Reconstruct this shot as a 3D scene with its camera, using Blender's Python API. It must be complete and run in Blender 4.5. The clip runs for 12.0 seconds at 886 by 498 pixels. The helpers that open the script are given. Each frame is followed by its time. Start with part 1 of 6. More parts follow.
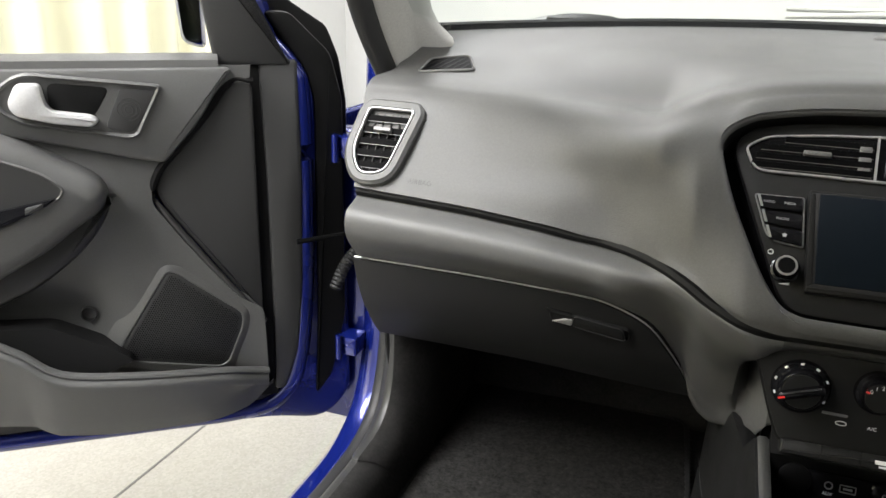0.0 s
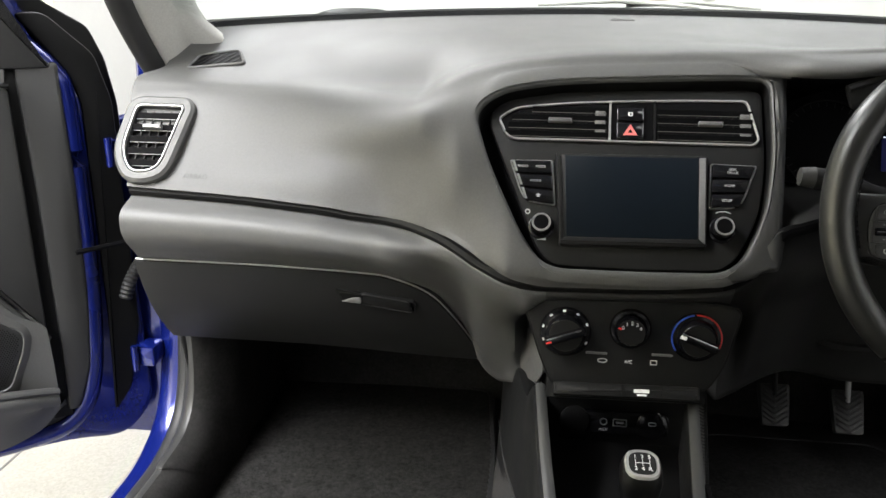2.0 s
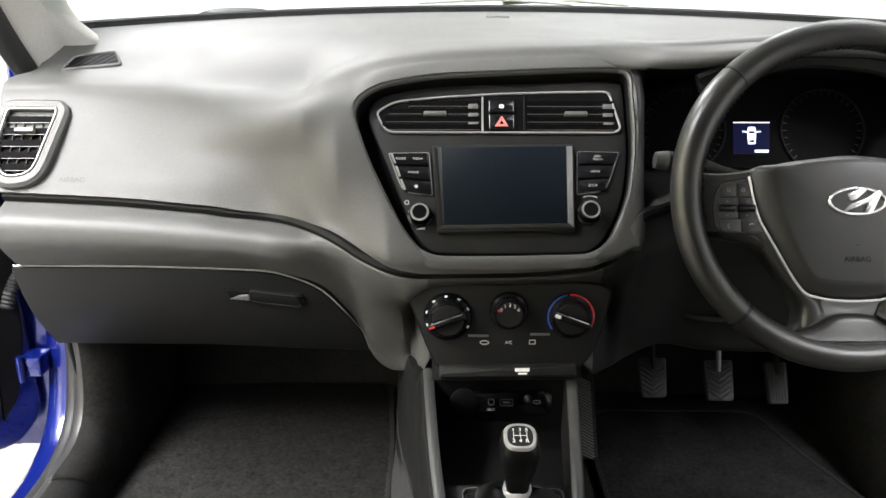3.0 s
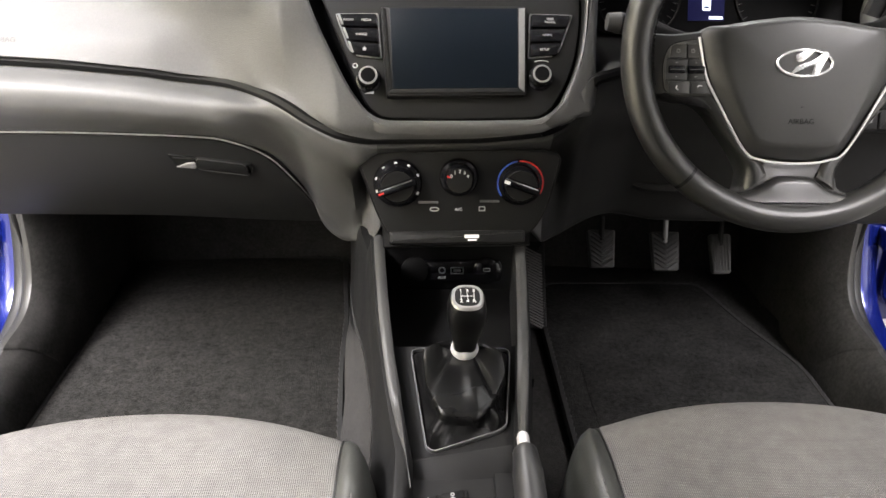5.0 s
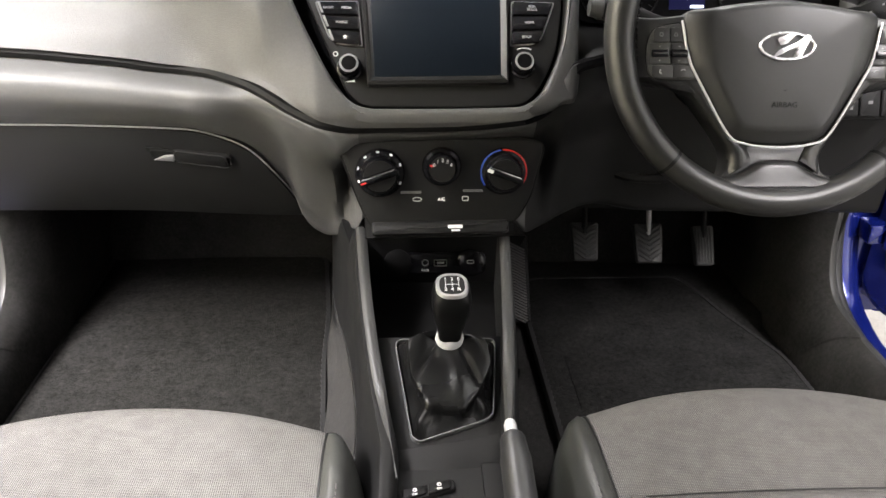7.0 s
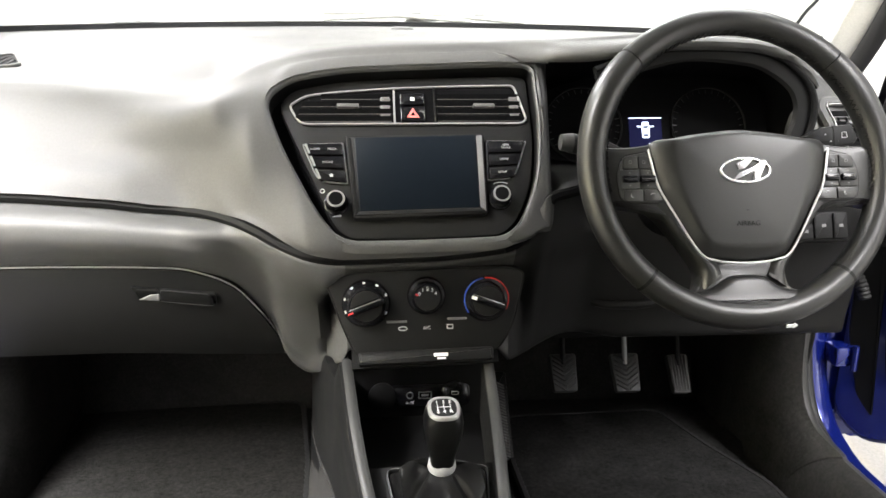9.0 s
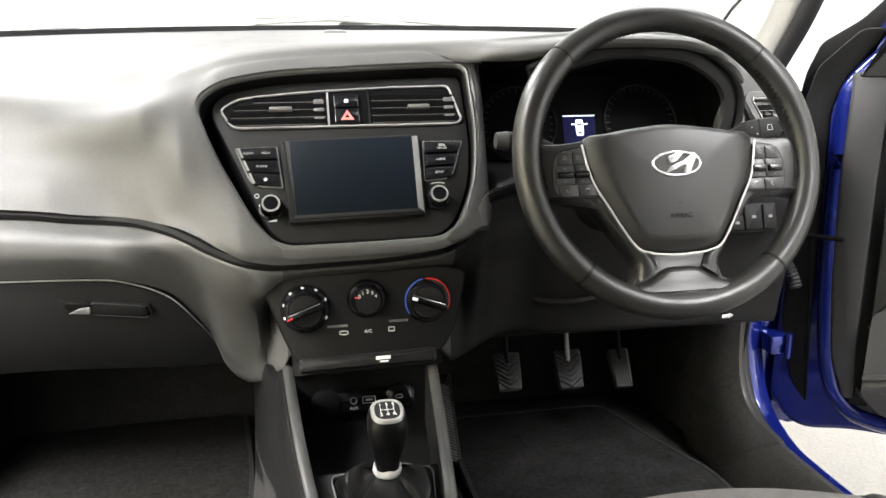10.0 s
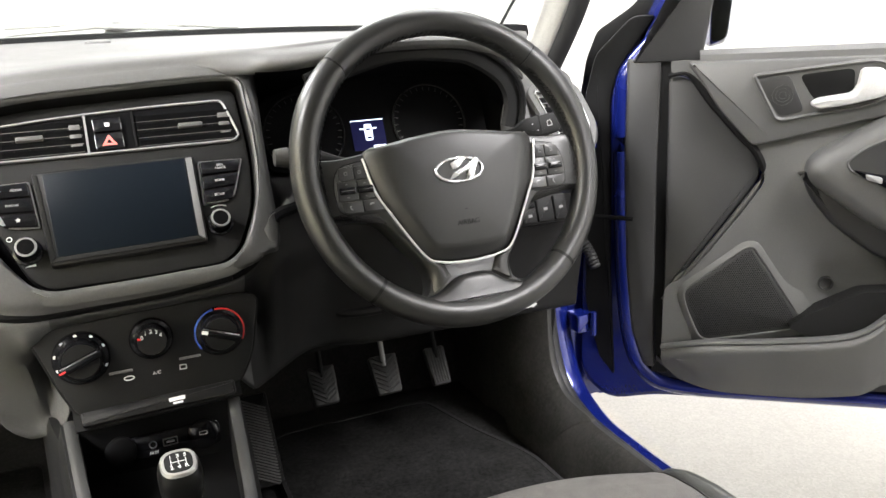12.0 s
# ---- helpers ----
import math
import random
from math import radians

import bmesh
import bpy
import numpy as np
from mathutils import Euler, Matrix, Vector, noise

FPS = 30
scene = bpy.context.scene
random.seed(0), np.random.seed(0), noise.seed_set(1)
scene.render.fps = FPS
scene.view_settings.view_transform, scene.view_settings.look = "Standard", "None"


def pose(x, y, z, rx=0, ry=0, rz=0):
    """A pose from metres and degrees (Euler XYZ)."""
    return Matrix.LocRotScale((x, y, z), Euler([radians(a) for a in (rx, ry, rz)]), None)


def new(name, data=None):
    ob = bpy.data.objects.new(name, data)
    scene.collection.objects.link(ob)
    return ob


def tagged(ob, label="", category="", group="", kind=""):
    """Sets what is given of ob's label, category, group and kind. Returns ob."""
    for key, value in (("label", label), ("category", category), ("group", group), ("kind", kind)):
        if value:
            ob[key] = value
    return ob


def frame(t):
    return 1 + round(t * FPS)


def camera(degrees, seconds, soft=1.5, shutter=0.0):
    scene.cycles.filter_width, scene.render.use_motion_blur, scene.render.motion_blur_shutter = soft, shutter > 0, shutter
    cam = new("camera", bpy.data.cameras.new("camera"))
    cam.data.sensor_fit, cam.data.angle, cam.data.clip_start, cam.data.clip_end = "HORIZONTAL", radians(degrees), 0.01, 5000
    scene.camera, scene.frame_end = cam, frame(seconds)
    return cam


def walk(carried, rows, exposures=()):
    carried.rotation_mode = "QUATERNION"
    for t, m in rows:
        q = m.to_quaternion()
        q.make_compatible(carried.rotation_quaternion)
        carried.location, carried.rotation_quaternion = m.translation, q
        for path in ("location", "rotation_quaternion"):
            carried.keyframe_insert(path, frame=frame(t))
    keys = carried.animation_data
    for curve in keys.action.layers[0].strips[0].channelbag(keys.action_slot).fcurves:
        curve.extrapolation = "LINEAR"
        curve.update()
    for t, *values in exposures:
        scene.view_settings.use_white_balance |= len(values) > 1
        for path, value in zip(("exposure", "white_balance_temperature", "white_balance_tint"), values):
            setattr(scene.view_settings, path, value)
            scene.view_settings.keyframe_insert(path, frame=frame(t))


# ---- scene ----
cam = camera(57.41, 12.0)
PATH = [
    (0, -0.1677, -0.8792, 1.1236, 70.518, -1.502, 20.754),
    (0.5, -0.1547, -0.8843, 1.1185, 70.672, -1.216, 17.471),
    (1, -0.1341, -0.8904, 1.1119, 70.977, -0.575, 14.291),
    (1.5, -0.1143, -0.8934, 1.1026, 71.180, -0.267, 11.252),
    (2, -0.1011, -0.9037, 1.0979, 71.537, -0.314, 7.558),
    (2.5, -0.0809, -0.9132, 1.0961, 71.568, -0.000, 4.048),
    (2.7, -0.0720, -0.9205, 1.0971, 71.561, 0.054, 2.653),
    (4.3, -0.0517, -0.9615, 1.0941, 69.040, -0.837, -1.939),
    (4.5, -0.0518, -0.9566, 1.0897, 67.611, -0.911, -1.812),
    (5, -0.0497, -0.9414, 1.0692, 63.823, -1.100, -1.670),
    (5.5, -0.0477, -0.9280, 1.0490, 60.608, -1.167, -1.846),
    (6, -0.0473, -0.9274, 1.0450, 59.632, -1.329, -2.082),
    (6.5, -0.0487, -0.9318, 1.0456, 61.117, -1.281, -2.615),
    (7, -0.0527, -0.9400, 1.0466, 64.308, -1.171, -3.159),
    (7.5, -0.0582, -0.9529, 1.0511, 68.798, -1.063, -3.457),
    (7.7, -0.0615, -0.9614, 1.0479, 70.829, -1.189, -3.575),
    (9.3, -0.0876, -0.9743, 1.0116, 75.926, -0.122, -7.577),
    (9.5, -0.0863, -0.9753, 1.0096, 76.074, 0.040, -8.397),
    (10, -0.0794, -0.9705, 1.0092, 76.162, 0.427, -10.749),
    (10.5, -0.0702, -0.9633, 1.0138, 75.992, 0.691, -13.329),
    (11, -0.0566, -0.9553, 1.0224, 75.726, 1.504, -16.536),
    (11.5, -0.0365, -0.9486, 1.0336, 75.283, 2.556, -20.049),
    (12, -0.0180, -0.9440, 1.0389, 74.511, 2.845, -23.405),
]
EXPOSURES = [(0.0, -0.24, 6600, 11), (2.5, 0.22, 6500, 11), (4.5, 0.8, 6750, 16), (7.5, 0.8, 6750, 15), (9.5, 0.9, 6650, 12), (12.0, 0.9, 6650, 13)]
# x, y and watts of added, unseen lamps, fitted to the cabin's brightness
LAMPS = [(-1.5, 2.1, 165), (0.8, 2.9, 75), (-2.0, -1.5, 500), (-1.3, -2.9, 120), (1.6, 1.3, 65), (1.75, -2.15, 190)]
walk(cam, [(t, pose(*m)) for t, *m in PATH], EXPOSURES)

# ---- light ----
world = bpy.data.worlds.new("world")
scene.world = world
world.use_nodes = True
world.node_tree.nodes["Background"].inputs[0].default_value = (0.9, 0.95, 1.0, 1)
world.node_tree.nodes["Background"].inputs[1].default_value = 0.05


def added_ceiling_lamp(x, y, sx, sy, watts):
    data = bpy.data.lights.new("added_ceiling_lamp", "AREA")
    data.shape, data.size, data.size_y, data.energy = "RECTANGLE", sx, sy, watts
    data.color = (0.98, 0.99, 1.0)
    ob = new("added_ceiling_lamp", data)
    ob.matrix_basis = pose(x, y, 3.12)
    tagged(ob, "unseen white area light added under the showroom ceiling", "ceiling light", "ceiling lights")


for lx, ly, w in LAMPS:
    added_ceiling_lamp(lx, ly, 0.9, 2.4, w)


# ---- materials ----
def material(name, color, rough=0.5, metal=0.0, var=0.12, grain=0.0, scale=900.0, bump=0.15, coat=0.0, spec=0.5, big=9.0, emit=0.0, kind="cell", rvar=0.06):
    m = bpy.data.materials.new(name)
    m.use_nodes = True
    nt = m.node_tree
    b = nt.nodes["Principled BSDF"]
    b.inputs["Roughness"].default_value = rough
    b.inputs["Metallic"].default_value = metal
    b.inputs["Coat Weight"].default_value = coat
    b.inputs["Coat Roughness"].default_value = 0.06
    b.inputs["Specular IOR Level"].default_value = spec
    col = (*color, 1)
    tc = nt.nodes.new("ShaderNodeTexCoord")
    n1 = nt.nodes.new("ShaderNodeTexNoise")
    n1.inputs["Scale"].default_value, n1.inputs["Detail"].default_value = big, 6
    n2 = nt.nodes.new("ShaderNodeTexNoise")
    n2.inputs["Scale"].default_value, n2.inputs["Detail"].default_value = scale * 0.4, 3
    mx = nt.nodes.new("ShaderNodeMath")
    mx.operation = "ADD"
    nt.links.new(tc.outputs["Object"], n1.inputs["Vector"])
    nt.links.new(tc.outputs["Object"], n2.inputs["Vector"])
    nt.links.new(n1.outputs["Fac"], mx.inputs[0])
    nt.links.new(n2.outputs["Fac"], mx.inputs[1])
    ramp = nt.nodes.new("ShaderNodeMapRange")
    ramp.inputs[1].default_value, ramp.inputs[2].default_value = 0.6, 1.4
    ramp.inputs[3].default_value, ramp.inputs[4].default_value = 1 - var, 1 + var
    nt.links.new(mx.outputs[0], ramp.inputs[0])
    sc = nt.nodes.new("ShaderNodeVectorMath")
    sc.operation = "SCALE"
    sc.inputs[0].default_value = color
    nt.links.new(ramp.outputs[0], sc.inputs["Scale"])
    nt.links.new(sc.outputs[0], b.inputs["Base Color"])
    rr = nt.nodes.new("ShaderNodeMapRange")
    rr.inputs[1].default_value, rr.inputs[2].default_value = 0.3, 0.7
    rr.inputs[3].default_value, rr.inputs[4].default_value = max(0.02, rough - rvar), min(1, rough + rvar)
    nt.links.new(n1.outputs["Fac"], rr.inputs[0])
    nt.links.new(rr.outputs[0], b.inputs["Roughness"])
    if grain:
        if kind == "cell":
            g = nt.nodes.new("ShaderNodeTexVoronoi")
            g.inputs["Scale"].default_value = scale
            out = g.outputs["Distance"]
        elif kind == "weave":
            w1 = nt.nodes.new("ShaderNodeTexWave")
            w2 = nt.nodes.new("ShaderNodeTexWave")
            for w, ax in ((w1, "X"), (w2, "Y")):
                w.bands_direction = ax
                w.inputs["Scale"].default_value = scale
                w.inputs["Distortion"].default_value = 0.6
                w.inputs["Detail Scale"].default_value = 3
                nt.links.new(tc.outputs["Object"], w.inputs["Vector"])
            mm = nt.nodes.new("ShaderNodeMath")
            mm.operation = "MULTIPLY"
            nt.links.new(w1.outputs["Fac"], mm.inputs[0])
            nt.links.new(w2.outputs["Fac"], mm.inputs[1])
            out = mm.outputs[0]
            g = None
        else:
            g = nt.nodes.new("ShaderNodeTexNoise")
            g.inputs["Scale"].default_value, g.inputs["Detail"].default_value, g.inputs["Roughness"].default_value = scale, 8, 0.75
            out = g.outputs["Fac"]
        if g:
            nt.links.new(tc.outputs["Object"], g.inputs["Vector"])
        bp = nt.nodes.new("ShaderNodeBump")
        bp.inputs["Strength"].default_value, bp.inputs["Distance"].default_value = bump, grain
        nt.links.new(out, bp.inputs["Height"])
        nt.links.new(bp.outputs[0], b.inputs["Normal"])
        if kind != "cell":
            cm = nt.nodes.new("ShaderNodeMapRange")
            cm.inputs[3].default_value, cm.inputs[4].default_value = 1 - 2 * var, 1 + 1.2 * var
            nt.links.new(out, cm.inputs[0])
            s2 = nt.nodes.new("ShaderNodeVectorMath")
            s2.operation = "SCALE"
            nt.links.new(sc.outputs[0], s2.inputs[0])
            nt.links.new(cm.outputs[0], s2.inputs["Scale"])
            nt.links.new(s2.outputs[0], b.inputs["Base Color"])
    if emit:
        b.inputs["Emission Color"].default_value, b.inputs["Emission Strength"].default_value = col, emit
    return m


PAD = material("dash_soft_plastic", (0.060, 0.060, 0.058), 0.52, grain=0.0009, scale=1000, bump=0.3, var=0.16, spec=0.5)
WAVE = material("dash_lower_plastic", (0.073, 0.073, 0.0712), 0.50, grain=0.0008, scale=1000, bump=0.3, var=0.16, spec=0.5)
# Lid far darker than the dash: shade of its undercut put into colour.
LID = material("shaded_lid_plastic", (0.0125, 0.0125, 0.0125), 0.50, grain=0.0005, scale=1300, bump=0.25, spec=0.25)
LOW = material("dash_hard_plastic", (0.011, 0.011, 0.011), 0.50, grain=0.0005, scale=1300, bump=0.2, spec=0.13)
STACK = material("centre_panel_plastic", (0.015, 0.015, 0.015), 0.50, grain=0.0003, scale=1500, bump=0.2, spec=0.09)
BLACK = material("matt_black_plastic", (0.005, 0.005, 0.005), 0.6, grain=0.0003, scale=1500, spec=0.15)
# Near-zero black: deep shade put into hollows; also black print and faces.
VOID = material("near_zero_black", (0.0025, 0.0025, 0.0028), 0.65, spec=0.06)
GLOSS = material("gloss_black_plastic", (0.006, 0.006, 0.007), 0.18, rvar=0.03, spec=0.25)
SILVER = material("satin_silver_paint", (0.36, 0.36, 0.355), 0.34, metal=0.5)
CHROME = material("chrome", (0.86, 0.86, 0.86), 0.07, metal=1.0, var=0.03, rvar=0.03)
SATIN = material("bright_satin_metal", (0.50, 0.50, 0.50), 0.35, metal=0.25)
COLLAR = material("polished_collar_metal", (0.75, 0.75, 0.75), 0.22, metal=0.9)
DIMSIL = material("dull_grey_metal_paint", (0.20, 0.20, 0.20), 0.38, metal=0.5)
SCREEN = material("screen_glass", (0.005, 0.0075, 0.011), 0.30, rvar=0.0, var=0.02, spec=0.10)
LEATHER = material("black_leather", (0.0140, 0.0140, 0.0132), 0.37, grain=0.0004, scale=800, bump=0.12)
BOOT = material("gaiter_leather", (0.005, 0.005, 0.005), 0.30, grain=0.0004, scale=800, bump=0.3, spec=0.24)
BOLSTER = material("grey_black_vinyl", (0.032, 0.033, 0.030), 0.42, grain=0.0005, scale=600, bump=0.3)
FABRIC = material("light_grey_woven_fabric", (0.172, 0.166, 0.160), 0.9, grain=0.0010, scale=165, bump=1.0, kind="weave", var=0.20, spec=0.2)
CARPET = material("charcoal_carpet", (0.033, 0.032, 0.031), 0.95, grain=0.003, scale=420, bump=1.0, kind="noise", var=0.45, spec=0.1, big=30)
GREYCARPET = material("grey_carpet", (0.046, 0.045, 0.044), 0.95, grain=0.003, scale=420, bump=1.0, kind="noise", var=0.3, spec=0.1, big=30)
LEVER = material("lever_plastic", (0.085, 0.083, 0.080), 0.5, grain=0.0005, scale=900, bump=0.25)
MAT = material("mat_carpet", (0.026, 0.025, 0.0235), 0.95, grain=0.003, scale=330, bump=1.0, kind="noise", var=0.7, spec=0.1, big=45)
DARKMAT = material("black_mat_carpet", (0.024, 0.0235, 0.023), 0.95, grain=0.003, scale=300, bump=1.0, kind="noise", var=0.65, spec=0.1, big=25)
BINDING = material("mat_binding", (0.006, 0.006, 0.006), 0.8, grain=0.001, scale=300, bump=0.5)
RUBBER = material("black_rubber", (0.016, 0.016, 0.016), 0.6, grain=0.0005, scale=500)
PEDAL = material("worn_pedal_rubber", (0.027, 0.027, 0.026), 0.6, grain=0.0005, scale=500, var=0.25)
BLUE = material("blue_metallic_paint", (0.005, 0.013, 0.15), 0.24, metal=0.4, coat=1.0, var=0.06)
DOORP = material("door_panel_plastic", (0.072, 0.072, 0.070), 0.46, grain=0.0006, scale=1100, bump=0.3, spec=0.5)
KICK = material("kick_trim_plastic", (0.029, 0.029, 0.028), 0.45, grain=0.0005, scale=1200, bump=0.2, spec=0.4)
# Darker grey: shade put into door and dash faces; also small dark parts.
DOORM = material("dim_grey_plastic", (0.026, 0.026, 0.0255), 0.50, grain=0.0005, scale=1200, bump=0.2)
TRIMG = material("satin_trim_plastic", (0.035, 0.035, 0.034), 0.40, grain=0.0003, scale=1300, spec=0.6)
PRINT = material("pale_grey_print", (0.42, 0.42, 0.42), 0.5)
STRIP = material("switch_strip_plastic", (0.018, 0.018, 0.018), 0.40, grain=0.0004, scale=1300, spec=0.4)
MARK = material("dim_grey_print", (0.14, 0.14, 0.14), 0.5)
DOORD = material("door_dark_plastic", (0.020, 0.020, 0.020), 0.55, grain=0.0004, scale=1300)
TRIM = material("pale_pillar_trim", (0.40, 0.395, 0.37), 0.75, grain=0.0004, scale=900)
# Unseen headliner, darkened to cut its bounce onto the dash.
HEAD = material("dimmed_headliner", (0.26, 0.258, 0.25), 0.9, grain=0.001, scale=500, kind="noise")
WHITE = material("white_print", (0.8, 0.8, 0.8), 0.5)
GREYP = material("grey_print", (0.30, 0.30, 0.30), 0.5)
RED = material("red_print", (0.75, 0.03, 0.03), 0.4)
PINK = material("hazard_red", (0.70, 0.16, 0.15), 0.35)
BLUEP = material("blue_print", (0.03, 0.09, 0.5), 0.4)
# Grey for the unseen back wall and ceiling, chosen to cut bounce light.
DIMWALL = material("bounce_cut_grey", (0.34, 0.34, 0.335), 0.8, grain=0.002, scale=60, kind="noise", var=0.03)
WALLP = material("white_wall_paint", (0.68, 0.68, 0.665), 0.8, grain=0.002, scale=60, kind="noise", var=0.02)
CURT = material("cream_curtain_cloth", (0.76, 0.72, 0.54), 0.9, grain=0.001, scale=300, kind="weave", var=0.05)
GLOW = material("display_white", (0.75, 0.85, 1.0), 0.4, emit=1.2)
GLOWB = material("display_blue", (0.007, 0.008, 0.04), 0.5, emit=0.35, spec=0.05)


def glass_material(name, tint):
    m = bpy.data.materials.new(name)
    m.use_nodes = True
    nt = m.node_tree
    nt.nodes.remove(nt.nodes["Principled BSDF"])
    g = nt.nodes.new("ShaderNodeBsdfGlossy")
    g.inputs["Roughness"].default_value = 0.02
    tr = nt.nodes.new("ShaderNodeBsdfTransparent")
    tr.inputs["Color"].default_value = (*tint, 1)
    mx = nt.nodes.new("ShaderNodeMixShader")
    mx.inputs[0].default_value = 0.035
    nt.links.new(tr.outputs[0], mx.inputs[1])
    nt.links.new(g.outputs[0], mx.inputs[2])
    nt.links.new(mx.outputs[0], nt.nodes["Material Output"].inputs["Surface"])
    return m


GLASS = glass_material("clear_glass", (0.95, 0.97, 0.96))


def terrazzo():
    m = material("terrazzo_floor", (0.24, 0.232, 0.212), 0.35, var=0.06, big=1.5, scale=40)
    nt = m.node_tree
    b = nt.nodes["Principled BSDF"]
    base = b.inputs["Base Color"].links[0].from_socket
    tc = nt.nodes.new("ShaderNodeTexCoord")
    v = nt.nodes.new("ShaderNodeTexVoronoi")
    v.inputs["Scale"].default_value = 190
    nt.links.new(tc.outputs["Object"], v.inputs["Vector"])
    mr = nt.nodes.new("ShaderNodeMapRange")
    mr.inputs[1].default_value, mr.inputs[2].default_value = 0.1, 0.9
    mr.inputs[3].default_value, mr.inputs[4].default_value = 0.86, 1.10
    nt.links.new(v.outputs["Color"], mr.inputs[0])
    s = nt.nodes.new("ShaderNodeVectorMath")
    s.operation = "SCALE"
    nt.links.new(base, s.inputs[0])
    nt.links.new(mr.outputs[0], s.inputs["Scale"])
    nt.links.new(s.outputs[0], b.inputs["Base Color"])
    return m


TERRAZZO = terrazzo()


# ---- mesh helpers ----
def thing(name, at, label, category, group="", kind=""):
    ob = new(name)
    ob.matrix_basis = pose(*at)
    ob.empty_display_size = 0.05
    return tagged(ob, label, category, group, kind)


def part(name, bm, mat, parent=None, label="", angle=38, solid=0.0, offset=-1.0):
    """One mesh object, in world coordinates, under a thing or a part."""
    bmesh.ops.recalc_face_normals(bm, faces=bm.faces)
    lim = radians(angle)
    for e in bm.edges:
        e.smooth = len(e.link_faces) == 2 and e.calc_face_angle(3.2) < lim
    for f in bm.faces:
        f.smooth = True
    me = bpy.data.meshes.new(name)
    bm.to_mesh(me)
    bm.free()
    me.materials.append(mat)
    ob = new(name, me)
    if parent is not None:
        ob.parent = parent
        if parent.parent is None:
            ob.matrix_parent_inverse = parent.matrix_basis.inverted()
    if solid:
        md = ob.modifiers.new("thickness", "SOLIDIFY")
        md.thickness, md.offset = solid, offset
    if label:
        tagged(ob, label)
    return ob


def sm(a, b, x):
    u = min(1.0, max(0.0, (x - a) / (b - a)))
    return u * u * (3 - 2 * u)


def knots(pts):
    """A smooth curve through (x, value) knots."""
    xs = [p[0] for p in pts]
    ys = [p[1] for p in pts]
    d = [(ys[i + 1] - ys[i]) / (xs[i + 1] - xs[i]) for i in range(len(xs) - 1)]
    m = [d[0]] + [0.0 if d[i - 1] * d[i] <= 0 else 2 * d[i - 1] * d[i] / (d[i - 1] + d[i]) for i in range(1, len(d))] + [d[-1]]

    def f(x):
        if x <= xs[0]:
            return ys[0]
        if x >= xs[-1]:
            return ys[-1]
        i = max(k for k in range(len(xs) - 1) if xs[k] <= x)
        h = xs[i + 1] - xs[i]
        t = (x - xs[i]) / h
        return (ys[i] * (1 + 2 * t) * (1 - t) ** 2 + m[i] * h * t * (1 - t) ** 2
                + ys[i + 1] * t * t * (3 - 2 * t) + m[i + 1] * h * t * t * (t - 1))
    return f


def spline(pts, n, closed=False):
    """Catmull-Rom through points, n steps a span."""
    P = [Vector(p) for p in pts]
    out = []
    N = len(P)
    spans = N if closed else N - 1
    for i in range(spans):
        p1, p2 = P[i], P[(i + 1) % N]
        p0 = P[i - 1] if (i > 0 or closed) else p1 * 2 - p2
        p3 = P[(i + 2) % N] if (i + 2 < N or closed) else p2 * 2 - p1
        for k in range(n):
            t = k / n
            out.append(0.5 * ((2 * p1) + (p2 - p0) * t + (2 * p0 - 5 * p1 + 4 * p2 - p3) * t * t + (3 * p1 - p0 - 3 * p2 + p3) * t ** 3))
    if not closed:
        out.append(P[-1])
    return out


def grid(bm, rows, closed_u=False, closed_v=False):
    vs = [[bm.verts.new(p) for p in r] for r in rows]
    nu, nv = len(vs), len(vs[0])
    for i in range(nu if closed_u else nu - 1):
        for j in range(nv if closed_v else nv - 1):
            a, b, c, d = vs[i][j], vs[i][(j + 1) % nv], vs[(i + 1) % nu][(j + 1) % nv], vs[(i + 1) % nu][j]
            bm.faces.new((a, b, c, d))
    return vs


def grid_if(bm, rows, cond):
    vs = {}

    def vert(i, j):
        if (i, j) not in vs:
            vs[i, j] = bm.verts.new(rows[i][j])
        return vs[i, j]
    for i in range(len(rows) - 1):
        for j in range(len(rows[0]) - 1):
            if cond(i, j):
                bm.faces.new((vert(i, j), vert(i, j + 1), vert(i + 1, j + 1), vert(i + 1, j)))
    return bm


def rounded(pts, r, seg=4):
    """A polygon with rounded corners; r: one radius or one a corner."""
    out = []
    n = len(pts)
    rs = r if isinstance(r, (list, tuple)) else [r] * n
    for i in range(n):
        p, a, b = Vector(pts[i]), Vector(pts[i - 1]), Vector(pts[(i + 1) % n])
        u, v = (a - p), (b - p)
        k = min(rs[i], u.length * 0.48, v.length * 0.48)
        if k < 1e-5:
            out.append(p)
            continue
        s, e = p + u.normalized() * k, p + v.normalized() * k
        for q in range(seg + 1):
            t = q / seg
            out.append(s * (1 - t) ** 2 + p * 2 * t * (1 - t) + e * t * t)
    return out


def offset(pts, d):
    """A polygon moved inwards by d (counter-clockwise or clockwise)."""
    n = len(pts)
    area = sum(pts[i][0] * pts[(i + 1) % n][1] - pts[(i + 1) % n][0] * pts[i][1] for i in range(n))
    s = 1 if area > 0 else -1
    out = []
    for i in range(n):
        p, a, b = Vector(pts[i]), Vector(pts[i - 1]), Vector(pts[(i + 1) % n])
        e1, e2 = (p - a).normalized(), (b - p).normalized()
        n1, n2 = Vector((-e1.y, e1.x)) * s, Vector((-e2.y, e2.x)) * s
        m = n1 + n2
        if m.length < 1e-6:
            out.append(p + n1 * d)
        else:
            m.normalize()
            out.append(p + m * (d / max(0.35, m.dot(n1))))
    return out


